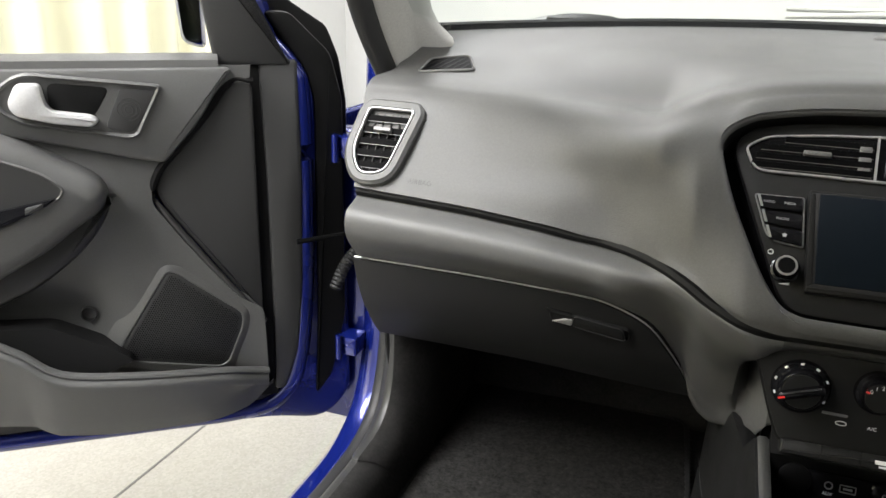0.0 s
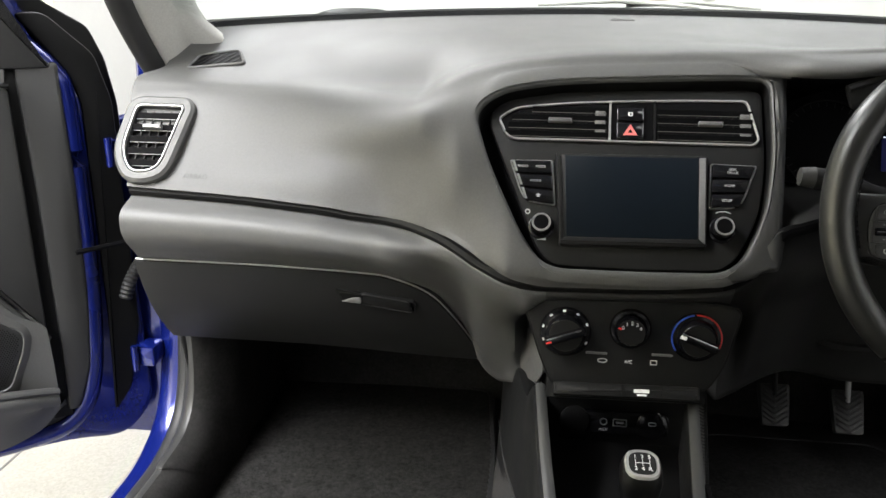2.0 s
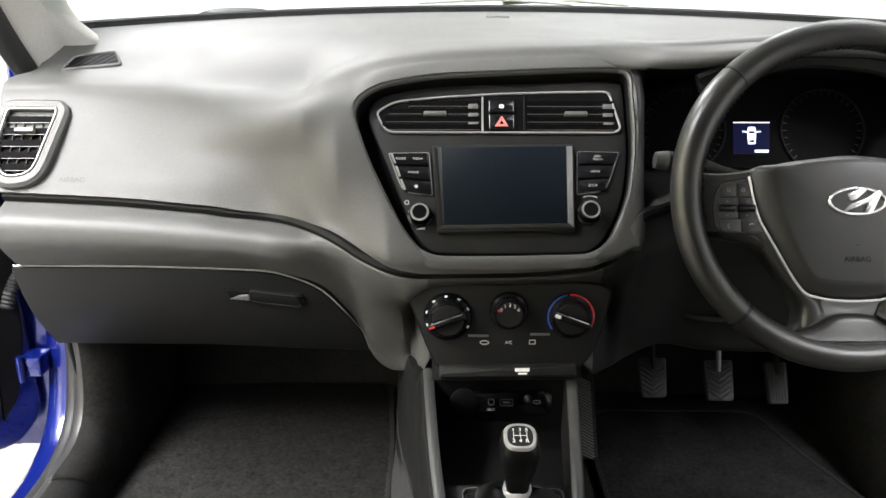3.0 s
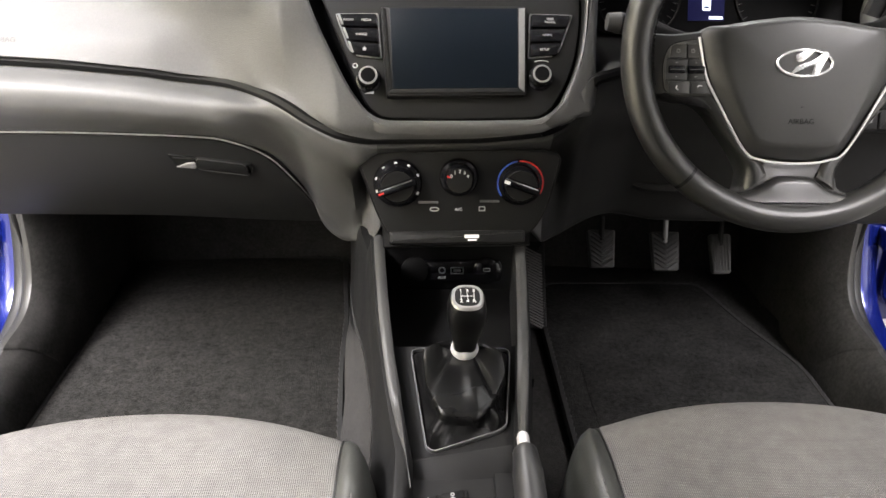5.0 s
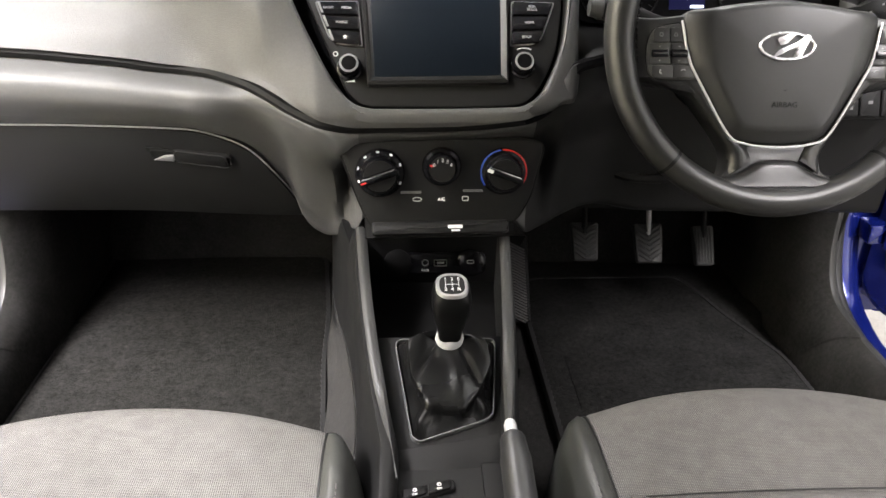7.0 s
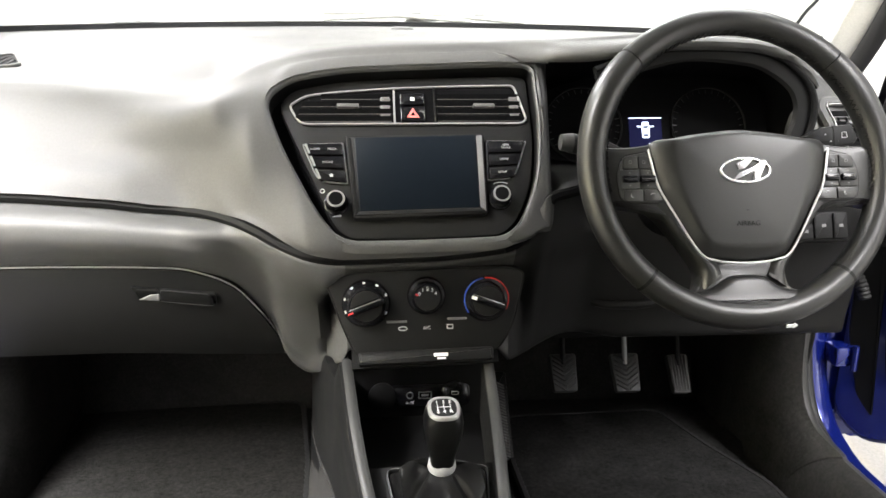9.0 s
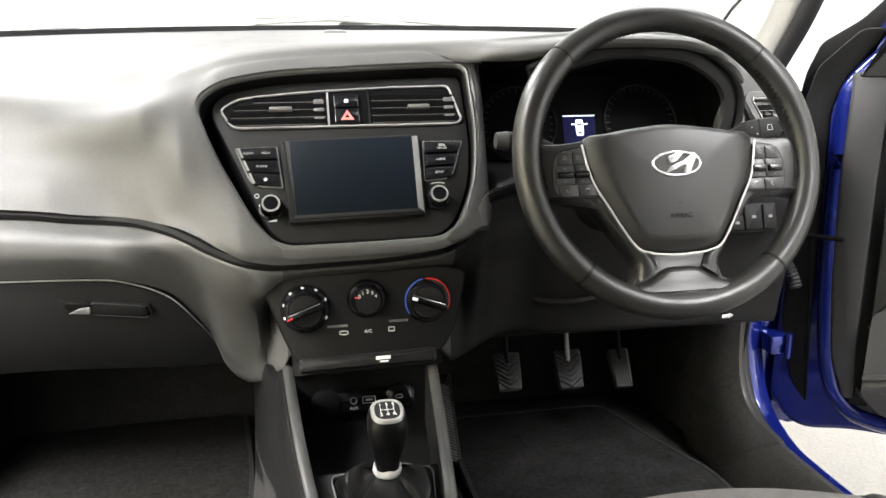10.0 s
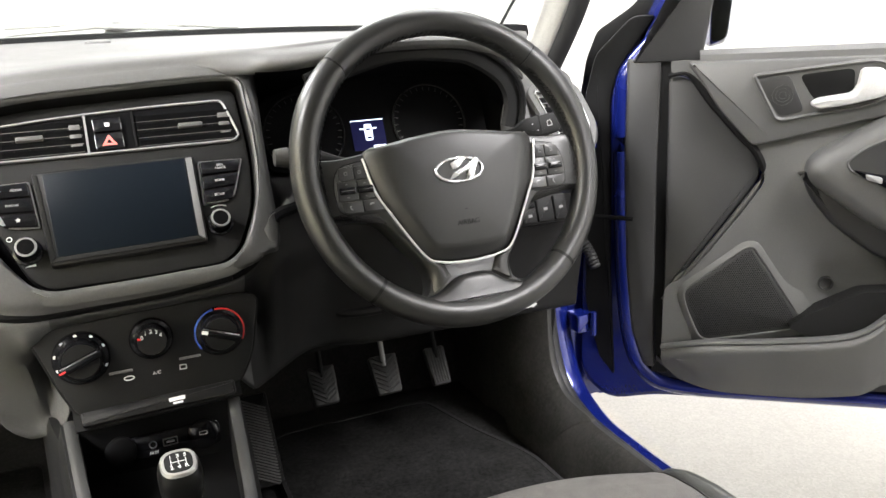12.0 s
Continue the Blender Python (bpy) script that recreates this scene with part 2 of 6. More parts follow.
def plane(origin, u, n):
    """A frame: u to the right, n towards the viewer."""
    u, n = Vector(u).normalized(), Vector(n).normalized()
    v = n.cross(u).normalized()
    return Matrix(((u.x, v.x, n.x, origin[0]), (u.y, v.y, n.y, origin[1]), (u.z, v.z, n.z, origin[2]), (0, 0, 0, 1)))


def plate(bm, M, pts, h0, h1, b=0.0, dome=0.0):
    """A plate with outline pts in frame M, from h0 to h1, with its upper edge rounded by b."""
    levels = [(0, h0), (0, h1 - b)]
    if b > 0:
        levels += [(b * 0.3, h1 - b * 0.3), (b, h1)]
    rings = []
    for d, h in levels:
        q = offset(pts, d) if d else pts
        rings.append([bm.verts.new(M @ Vector((p[0], p[1], h))) for p in q])
    n = len(pts)
    for a, c in zip(rings, rings[1:]):
        for i in range(n):
            bm.faces.new((a[i], a[(i + 1) % n], c[(i + 1) % n], c[i]))
    bm.faces.new(rings[-1])
    bm.faces.new(list(reversed(rings[0])))
    return bm


def rim(bm, M, pts, width, h0, h1, b=0.0006):
    """A frame along the outline pts, width wide inwards."""
    inner = offset(pts, width)
    sec = [(pts, h0), (pts, h1 - b), (offset(pts, b), h1), (offset(pts, width - b), h1), (inner, h1 - b), (inner, h0)]
    grid(bm, [[M @ Vector((p[0], p[1], h)) for p in q] for q, h in sec], closed_u=True, closed_v=True)
    return bm


def disc(r, n=32, cx=0.0, cy=0.0, ry=None):
    return [Vector((cx + r * math.cos(2 * math.pi * i / n), cy + (ry or r) * math.sin(2 * math.pi * i / n))) for i in range(n)]


def lathe(bm, M, prof, n=32, squeeze=1.0, top=True):
    rows = [[M @ Vector((r * math.cos(2 * math.pi * i / n), squeeze * r * math.sin(2 * math.pi * i / n), h)) for i in range(n)] for r, h in prof]
    vs = grid(bm, rows, closed_v=True)
    if top:
        bm.faces.new(vs[-1])
    bm.faces.new(list(reversed(vs[0])))
    return bm


def tube(bm, path, radius, seg=10, closed=False, squash=None, up=(0, 0, 1)):
    """A tube along path. radius: one or one a point; squash: (width, height) factors."""
    P = [Vector(p) for p in path]
    n = len(P)
    rows = []
    for i in range(n):
        a = P[(i - 1) % n] if (i or closed) else P[0]
        b = P[(i + 1) % n] if (i < n - 1 or closed) else P[-1]
        t = (b - a).normalized()
        x = t.cross(Vector(up))
        if x.length < 1e-4:
            x = t.cross(Vector((1, 0, 0)))
        x.normalize()
        y = x.cross(t)
        r = radius[i] if isinstance(radius, (list, tuple)) else radius
        sx, sy = squash or (1, 1)
        rows.append([P[i] + x * (r * sx * math.cos(2 * math.pi * k / seg)) + y * (r * sy * math.sin(2 * math.pi * k / seg)) for k in range(seg)])
    vs = grid(bm, rows, closed_u=closed, closed_v=True)
    if not closed:
        bm.faces.new(vs[-1])
        bm.faces.new(list(reversed(vs[0])))
    return bm


def box(bm, M, x0, x1, y0, y1, z0, z1, b=0.0, seg=3):
    pts = [Vector((x0, y0)), Vector((x1, y0)), Vector((x1, y1)), Vector((x0, y1))]
    if b:
        pts = rounded(pts, b, seg)
    return plate(bm, M, pts, z0, z1, min(b, (z1 - z0) * 0.45))


def B():
    return bmesh.new()


I4 = Matrix.Identity(4)


def writing(name, text, size, M, mat, parent, align="CENTER", depth=0.0002):
    cu = bpy.data.curves.new(name, "FONT")
    cu.body, cu.size, cu.align_x, cu.align_y, cu.extrude = text, size, align, "CENTER", depth
    tmp = new(name, cu)
    me = bpy.data.meshes.new_from_object(tmp)
    bpy.data.objects.remove(tmp)
    me.transform(M)
    me.materials.clear()
    me.materials.append(mat)
    ob = new(name, me)
    ob.parent = parent
    if parent.parent is None:
        ob.matrix_parent_inverse = parent.matrix_basis.inverted()
    return ob


def at(M, u, v, h=0.0):
    return M @ Matrix.Translation((u, v, h))

# ---- room ----
def slab(name, x0, x1, y0, y1, z0, z1, mat, label):
    ob = part(name, box(B(), I4, x0, x1, y0, y1, z0, z1), mat)
    return tagged(ob, label, name.split("_")[0], kind="structure")


slab("floor", -3.2, 3.4, -4.4, 5.0, -0.2, 0.0, TERRAZZO, "pale speckled terrazzo showroom floor")
slab("wall_front", -3.2, 3.4, 5.0, 5.2, 0.0, 3.2, WALLP, "plain white showroom wall in front of the car")
slab("wall_back", -3.2, 3.4, -4.6, -4.4, 0.0, 3.2, DIMWALL, "unseen showroom wall behind the car, greyed to cut bounce light")
slab("wall_left", -3.4, -3.2, -4.6, 5.2, 0.0, 3.2, WALLP, "plain white showroom side wall")
slab("wall_right", 3.4, 3.6, -4.6, 5.2, 0.0, 3.2, WALLP, "plain white showroom side wall")
slab("ceiling", -3.4, 3.6, -4.6, 5.2, 3.2, 3.4, DIMWALL, "unseen showroom ceiling, greyed to cut bounce light")
for fx in (-2.75, -1.34, 2.9):
    j = part("floor_joint", box(B(), I4, fx - 0.003, fx + 0.003, -4.4, 5, -0.01, 0.0015), LEVER, bpy.data.objects["floor"])


def curtain():
    bm = B()
    rows = []
    for i in range(401):
        y = -3.5 + 7.0 * i / 400
        w = 0.055 * math.sin(y * 23 + 1.2 * math.sin(y * 5)) + 0.03 * math.sin(y * 9.3)
        rows.append([(-2.9 + w * (1.0 - 0.25 * k / 8), y + 0.02 * math.sin(k + y * 7), 0.05 + 2.9 * k / 8) for k in range(9)])
    grid(bm, rows)
    ob = part("curtain", bm, CURT, solid=0.004)
    tagged(ob, "cream pleated curtain hanging along the side wall", "curtain")


curtain()

# ---- car body ----
SILL_Y0 = -0.86
body = thing("car", (0, 0, 0), "blue hatchback car with both front doors open", "car")


def body_side(s):
    """Painted door opening: the front pillar with its foot, and the sill."""
    # outer painted flange, swept down the pillar and back along the sill
    path = spline([(0.294, 0.985), (0.29, 0.93), (0.285, 0.80), (0.28, 0.62), (0.272, 0.50), (0.235, 0.405), (0.16, 0.362), (0.04, 0.352), (-0.3, 0.35), (SILL_Y0, 0.35)], 6)
    bm = B()
    rows = []
    for i, p in enumerate(path):
        a = path[max(0, i - 1)]
        b = path[min(len(path) - 1, i + 1)]
        t = (b - a).normalized()
        # out of the opening: ahead at the pillar, down at the sill
        o = Vector((-t.y, t.x))
        if o.x < 0 or (abs(o.x) < 0.3 and o.y > 0):
            o = -o
        q = [(0.690, 0.002), (0.700, -0.003), (0.728, -0.002), (0.738, 0.004), (0.744, 0.018), (0.746, 0.06), (0.742, 0.14)]
        rows.append([(s * x, p.x + o.x * dd, p.y + o.y * dd) for x, dd in q])
    grid(bm, rows)
    part("sill", bm, BLUE, body, "glossy blue painted door opening flange", solid=0.003)
    # black rubber seal on the flange
    bm = B()
    tube(bm, [(s * 0.684, p.x - 0.010, p.y + 0.008) for p in path], 0.0155, 10)
    part("door_seal", bm, RUBBER, body, "black rubber door seal")
    # front wing behind which the door swings
    bm = B()
    x0, x1 = sorted((s * 0.735, s * 0.87))
    box(bm, I4, x0, x1, 0.285, 0.34, 0.33, 0.862, 0.006)
    part("hinge_pillar", bm, BLUE, body)
    bm = B()
    x0, x1 = sorted((s * 0.84, s * 0.87))
    box(bm, I4, x0, x1, 0.33, 1.2, 0.30, 0.865, 0.01)
    part("front_wing", bm, BLUE, body)
    for z in (0.50, 0.845):
        bm = B()
        box(bm, plane((s * 0.75, 0.245, z), (1, 0, 0), (0, -1, 0)), -0.018, 0.018, -0.017, 0.017, -0.03, 0.008, 0.004)
        h = part("hinge", bm, BLUE, body)
        bm = B()
        tube(bm, [(s * 0.762, 0.232, z - 0.022), (s * 0.762, 0.232, z + 0.022)], 0.006, 10)
        part("hinge_pin", bm, BLUE, h)
    bm = B()
    tube(bm, [(s * 0.735, 0.27, 0.70), (s * 0.80, 0.17, 0.703)], 0.0028, 6, squash=(1, 1.5))
    part("check_strap", bm, BLACK, body)
    bm = B()
    tube(bm, spline([(s * 0.742, 0.285, 0.67), (s * 0.752, 0.262, 0.655), (s * 0.760, 0.245, 0.635), (s * 0.768, 0.235, 0.605)], 10), [0.009 + 0.0022 * (i % 2) for i in range(31)], 10)
    part("cable_boot", bm, RUBBER, body, "ribbed black rubber cable boot")
    # front pillar trim, leaning back to the roof
    spine = spline([(-0.600, 0.385, 0.93), (-0.607, 0.30, 1.037), (-0.597, 0.20, 1.15), (-0.57, 0.0, 1.30), (-0.54, -0.28, 1.42)], 5)
    section = ((-0.012, -0.012), (-0.030, -0.050), (-0.050, -0.082), (-0.066, -0.094), (-0.084, -0.084), (-0.085, -0.02), (-0.045, 0.02))
    if s > 0:
        section = ((-0.045, -0.070), (-0.052, -0.080), (-0.062, -0.092), (-0.077, -0.100), (-0.094, -0.088), (-0.09, -0.05), (-0.06, -0.04))
    bm = B()
    section = [(q.x, q.y) for q in spline(section, 3, closed=True)]
    grid(bm, [[(-s * (p.x + a + ((0.03 if s < 0 else 0.0) * min(1.3, max(0.0, (1.060 - p.z) / 0.05)) ** 2 if k < 3 or k > 16 else 0.0)), p.y + b_, p.z) for k, (a, b_) in enumerate(section)] for p in spine], closed_v=True)
    part("pillar_trim", bm, TRIM, body, "pale grey plastic front pillar trim", angle=70)
    bm = B()
    tube(bm, [(-s * (p.x - (0.094 if s > 0 else 0.084)), p.y - 0.094, p.z) for p in spine], 0.019, 10)
    part("pillar_seal", bm, RUBBER, body)
    # sill and kick panel trim inside
    bm = B()
    rows = []
    for p, q in zip(spline([(0.262, 0.64), (0.255, 0.50), (0.215, 0.40), (0.14, 0.362), (0.02, 0.352), (SILL_Y0, 0.35)], 8), spline([(0.185, 0.66), (0.18, 0.50), (0.14, 0.435), (0.06, 0.42), (-0.05, 0.412), (SILL_Y0, 0.41)], 8)):
        m = (p + q) / 2
        rows.append([(s * 0.688, p.x, p.y), (s * 0.672, p.x * 0.7 + q.x * 0.3, p.y * 0.75 + q.y * 0.25 + 0.012), (s * 0.645, q.x, q.y), (s * 0.615, q.x + 0.02, q.y - 0.012), (s * 0.595, q.x + 0.06, q.y - 0.06), (s * 0.59, q.x + 0.09, q.y - 0.13)])
    bm.free()
    rows = [spline(r, 4) for r in rows]
    part("sill_trim", grid_if(B(), rows, lambda i, j: j < 9), KICK, body, "dark grey plastic sill and kick trim", angle=80, solid=0.003)
    part("sill_carpet", grid_if(B(), rows, lambda i, j: j >= 9), CARPET, body, "dark carpet below the sill trim", angle=80, solid=0.003)
    # kick trim curving into the footwell
    rows = [spline([(s * 0.668, 0.235, z), (s * 0.650, 0.185 + 0.02 * w, z), (s * 0.622, 0.20 + 0.02 * w, z), (s * 0.603, 0.26, z), (s * 0.597, 0.36, z)], 4) for z, w in [(0.33 + 0.04 * k, sm(0.55, 0.40, 0.33 + 0.04 * k)) for k in range(9)]]
    part("kick_trim", grid_if(B(), rows, lambda i, j: j < 9), KICK, body, angle=80, solid=0.003)
    part("kick_carpet", grid_if(B(), rows, lambda i, j: j >= 9), CARPET, body, angle=80, solid=0.003)
    part("trim_gap", tube(B(), [(s * 0.652, 0.187, 0.62), (s * 0.650, 0.186, 0.56), (s * 0.646, 0.188, 0.50)], [0.004, 0.005, 0.002], 8), BLACK, body)
    # footwell side
    bm = B()
    box(bm, plane((s * 0.60, 0.1, 0.3), (0, 1, 0), (-s, 0, 0)) if s < 0 else plane((s * 0.60, 0.1, 0.3), (0, -1, 0), (-s, 0, 0)), *((0.24, 0.7) if s < 0 else (-0.7, -0.24)), -0.05, 0.40, -0.05, 0.0, 0.01)
    part("kick_panel", bm, CARPET, body)
    # side rail of the roof above the door opening, unseen, shades the centre panel
    rail = [(s * (0.575 + 0.02 * sm(-0.30, -0.6, y)), y, 1.395 - 0.022 * sm(-0.30, -0.55, y)) for y in (-0.30, -0.40, -0.55, -0.75, -1.0, -1.5, -2.2)]
    part("roof_rail", tube(B(), rail, [0.030, 0.042, 0.048, 0.048, 0.048, 0.048, 0.048], 12, squash=(1.25, 0.85)), HEAD, body, "unseen roof rail trim added over the door opening", angle=70)
    # rear side of the cabin with its window opening
    M = plane((s * 0.72, 0, 0), (0, -s, 0), (-s, 0, 0)) if s > 0 else plane((s * 0.72, 0, 0), (0, 1, 0), (1, 0, 0))
    for a, b, z0, z1 in ((-2.2, -0.86, 0.2, 0.95), (-2.2, -2.0, 0.95, 1.45), (-1.0, -0.88, 0.95, 1.45)):
        bm = B()
        if s > 0:
            box(bm, M, -b, -a, z0, z1, -0.05, 0.0)
        else:
            box(bm, M, a, b, z0, z1, -0.05, 0.0)
        part("rear_side_panel", bm, LOW, body)


for s in (-1, 1):
    body_side(s)
part("cabin_floor", box(B(), I4, -0.70, 0.70, -2.2, 0.75, 0.24, 0.318), CARPET, body)
bm = B()
grid(bm, [[(x, 0.60 + 0.02 * math.cos(x * 3) - 0.28 * max(0, (0.62 - z)) * (z < 0.62), z) for z in (0.25, 0.32, 0.36, 0.42, 0.5, 0.62, 0.8, 1.0)] for x in np.linspace(-0.7, 0.7, 15)])
part("firewall", bm, CARPET, body, solid=0.02)
part("roof_lining", box(B(), I4, -0.66, 0.66, -2.2, -0.25, 1.415, 1.46, 0.01), HEAD, body)
part("roof", box(B(), I4, -0.68, 0.68, -2.24, -0.27, 1.464, 1.484, 0.012), BLUE, body, "glossy blue roof panel")
# Unseen rear wall, closed up to the roof to cut light from behind.
part("rear_wall", box(B(), I4, -0.72, 0.72, -2.25, -2.2, 0.24, 1.44), LOW, body)
part("scuttle", box(B(), I4, -0.76, 0.76, 0.52, 0.95, 0.90, 1.0, 0.02), BLACK, body)
part("bonnet", box(B(), I4, -0.78, 0.78, 0.85, 1.55, 0.80, 0.99, 0.05), BLUE, body)


def glass_base(x):
    return 0.50 - 0.50 * x * x, 1.040 - 0.045 * x * x


def windscreen():
    bm = B()
    rows = []
    for i in range(25):
        x = -0.645 + 1.29 * i / 24
        y, z = glass_base(x)
        rows.append([(x * (1 - 0.13 * k / 8), y + 0.03 - (0.78 - 0.3 * x * x) * k / 8, z - 0.015 + 0.39 * k / 8) for k in range(9)])
    grid(bm, rows)
    ob = part("windscreen", bm, GLASS, body, "clear windscreen glass", solid=0.004)
    ob.visible_shadow = False
    bm = B()
    rows = []
    for i in range(41):
        x = -0.665 + 1.33 * i / 40
        y, z = glass_base(x)
        rows.append([(x, y - 0.006, z - 0.012), (x, y + 0.004, z + 0.012), (x, y + 0.04, z + 0.014), (x, y + 0.05, z - 0.03)])
    grid(bm, rows)
    part("windscreen_band", bm, VOID, body, "black printed band along the windscreen's foot", solid=0.002)


windscreen()


def wiper(x0, y0, x1, y1, z):
    w = thing("wiper", (x0, y0, z), "silver-grey windscreen wiper lying at the foot of the glass", "wiper", "windscreen wipers")
    part("blade", tube(B(), [(x0, y0, z), ((x0 + x1) / 2, (y0 + y1) / 2, z + 0.008), (x1, y1, z - 0.002)], [0.003, 0.005, 0.003], 8), TRIM, w)
    part("arm", tube(B(), [(x0, y0 + 0.01, z + 0.012), (x1 * 0.6 + x0 * 0.4, y1 * 0.6 + y0 * 0.4 + 0.012, z + 0.014)], 0.004, 8), TRIM, w)
    part("pivot", lathe(B(), Matrix.Translation((x1 * 0.6 + x0 * 0.4, y1 * 0.6 + y0 * 0.4 + 0.012, z + 0.004)), [(0.016, 0), (0.016, 0.01), (0.012, 0.014)], 16), SILVER, w)


wiper(-0.13, 0.56, 0.14, 0.56, 1.0570)
wiper(0.02, 0.58, 0.24, 0.56, 1.0555)
bm = B()
lathe(bm, Matrix.Translation((-0.44, 0.52, 1.030)) @ Matrix.Diagonal((1.5, 0.5, 1, 1)), [(0.048, 0.0), (0.044, 0.012), (0.028, 0.018), (0.010, 0.0195)], 24)
part("cowl_cap", bm, LOW, body, "black cap on the scuttle")
part("seal_strip", tube(B(), spline([(0.755, 0.6, 1.0), (0.783, 0.6, 1.038), (0.812, 0.6, 1.080), (0.834, 0.6, 1.104), (0.90, 0.6, 1.18)], 4), 0.0035, 8), BLACK, body, "thin black strip beside the windscreen")

# ---- dashboard ----
dash = thing("dashboard", (0, 0.2, 0.8), "dark grey moulded plastic dashboard with a sweeping lower wave", "dashboard")
LEAN = radians(33)
ST = plane((0, 0, 0.81), (1, 0, 0), (0, -math.cos(LEAN), math.sin(LEAN)))


ridge_z = knots([(-0.66, 0.956), (-0.4, 0.956), (-0.30, 0.9555), (-0.265, 0.957), (-0.231, 0.975), (-0.19, 0.992), (-0.13, 1.004), (-0.033, 1.012), (0.09, 1.016), (0.17, 1.018), (0.27, 1.025), (0.35, 1.029), (0.43, 1.025), (0.5, 1.012), (0.55, 0.985), (0.60, 0.958), (0.66, 0.945)])
# the brow over the centre panel, up the panel's plane
brow_v = knots([(-0.30, 0.128), (-0.19, 0.150), (-0.160, 0.176), (-0.096, 0.189), (0.0, 0.1945), (0.115, 0.1995), (0.2, 0.2015)])
crease_z = knots([(-0.66, 0.834), (-0.608, 0.832), (-0.495, 0.827), (-0.422, 0.821), (-0.386, 0.818), (-0.351, 0.813), (-0.315, 0.810), (-0.277, 0.808), (-0.231, 0.801), (-0.202, 0.791), (-0.173, 0.777), (-0.133, 0.763), (-0.10, 0.758), (0, 0.759), (0.095, 0.767), (0.126, 0.779), (0.145, 0.803), (0.165, 0.830), (0.24, 0.834), (0.66, 0.834)])
crease_y = knots([(-0.66, 0.048), (-0.42, 0.047), (-0.33, 0.046), (-0.315, 0.045), (-0.277, 0.033), (-0.231, 0.009), (-0.202, -0.007), (-0.173, -0.021), (-0.133, -0.033), (-0.09, -0.028), (0, -0.025), (0.10, -0.026), (0.16, -0.015), (0.24, 0.03), (0.66, 0.05)])


arch_z = knots([(0.14, 0.935), (0.165, 0.956), (0.18, 0.968), (0.225, 0.983), (0.265, 0.994), (0.344, 1.007), (0.42, 1.008), (0.48, 0.992), (0.51, 0.965), (0.528, 0.925), (0.54, 0.90)])


def st_yz(v, h):
    """(y, z) of a point up the centre panel's plane by v and proud of it by h."""
    return v * math.sin(LEAN) - h * math.cos(LEAN), 0.81 + v * math.cos(LEAN) + h * math.sin(LEAN)


def fold(a, b, x):
    u = min(1.0, max(0.0, (x - a) / (b - a)))
    return u * u * (0.9 + 0.1 * u)


def pad_profile(x):
    """Back to front: (y, z) keys of the upper pad at x."""
    ay, az = glass_base(x)
    rz, ey, ez = ridge_z(x), crease_y(x), crease_z(x)
    end = sm(0.56, 0.66, abs(x))
    A = (ay, az)
    Bk = (0.25, 1.0115 - 0.085 * x * x + 0.009 * math.exp(-(x / 0.24) ** 2))

    def mix(p, q, w):
        return (p[0] * (1 - w) + q[0] * w, p[1] * (1 - w) + q[1] * w)
    # passenger face
    P = [(0.165, rz + 0.011), (0.140, rz - 0.002), (0.122, rz - 0.022), (0.105, 0.908), (0.085, 0.88), (0.064, 0.855)]
    # centre stack: crest, hood slope, brow, and the surround standing proud of the panel
    by, bz = st_yz(brow_v(x), 0.022)
    S = [(0.152, rz + 0.004), (0.112, rz), (by * 0.40 + 0.112 * 0.60 - 0.001, bz * 0.40 + rz * 0.60 + 0.001), (by, bz), st_yz(0.08, 0.017), st_yz(-0.026, 0.012)]
    # instrument recess
    az_ = arch_z(x)
    K = [(0.09, rz), (0.062, rz - 0.004), (0.050, 0.5 * (az_ + rz) - 0.004), (0.19, min(0.965, az_ - 0.008)), (0.20, 0.865), (0.065, 0.845)]
    R = P
    keys = []
    for i in range(6):
        # the pad comes forward up to a fold beside the centre panel
        lo, hi = ((-0.52, -0.20), (-0.52, -0.252), (-0.52, -0.258), (-0.50, -0.252), (-0.46, -0.212), (-0.44, -0.150))[i]
        wS = fold(lo, hi, x) if x < 0 else 1.0
        p = mix(P[i], S[i], wS)
        crest = max(0.0, 1 - abs(x - hi) / (0.055 if x > hi else 0.15))
        p = (p[0] - (0.002, 0.005, 0.006, 0.006, 0.005, 0.002)[i] * crest ** (1.0 if x > hi else 1.6), p[1])
        if i == 5 and x < -0.15:
            # the face leans back from its lower edge
            p = (max(p[0], ey + 0.003 + (0.02 + 0.36 * (1 - sm(-0.36, -0.15, x))) * (p[1] - ez - 0.006)), p[1])
        if x > 0:
            wK = sm(0.163, 0.190, x) if i >= 3 else sm(0.08, 0.26, x)
            p = mix(S[i], K[i], wK)
            wR = sm(0.522, 0.545, x) if i >= 2 else sm(0.45, 0.56, x)
            p = mix(p, R[i], wR)
        keys.append(p)
    return [A, Bk] + keys + [(ey + 0.003, ez + 0.006)]


def loft_x(prof, x0, x1, nx, n, taper=0.0):
    rows = []
    for i in range(nx + 1):
        x = x0 + (x1 - x0) * i / nx
        pts = spline([Vector(k) for k in prof(x)], n)
        rows.append([(x * (1 - taper * max(0.0, (0.955 - p.y) / 0.12)), p.x, p.y) for p in pts])
    return rows


# edge of the surround's opening, in the centre panel's plane
LIP = rounded([(-0.190, 0.150), (-0.160, 0.176), (-0.096, 0.189), (0.0, 0.1945), (0.115, 0.1995), (0.149, 0.197), (0.1515, 0.100), (0.143, 0.035), (0.118, -0.016), (0.098, -0.031), (0.0, -0.034), (-0.085, -0.034), (-0.105, -0.026), (-0.1286, 0.006), (-0.1703, 0.0899)], [0.022, 0.03, 0.05, 0.05, 0.04, 0.012, 0.03, 0.03, 0.02, 0.02, 0.1, 0.02, 0.02, 0.03, 0.05], 5)


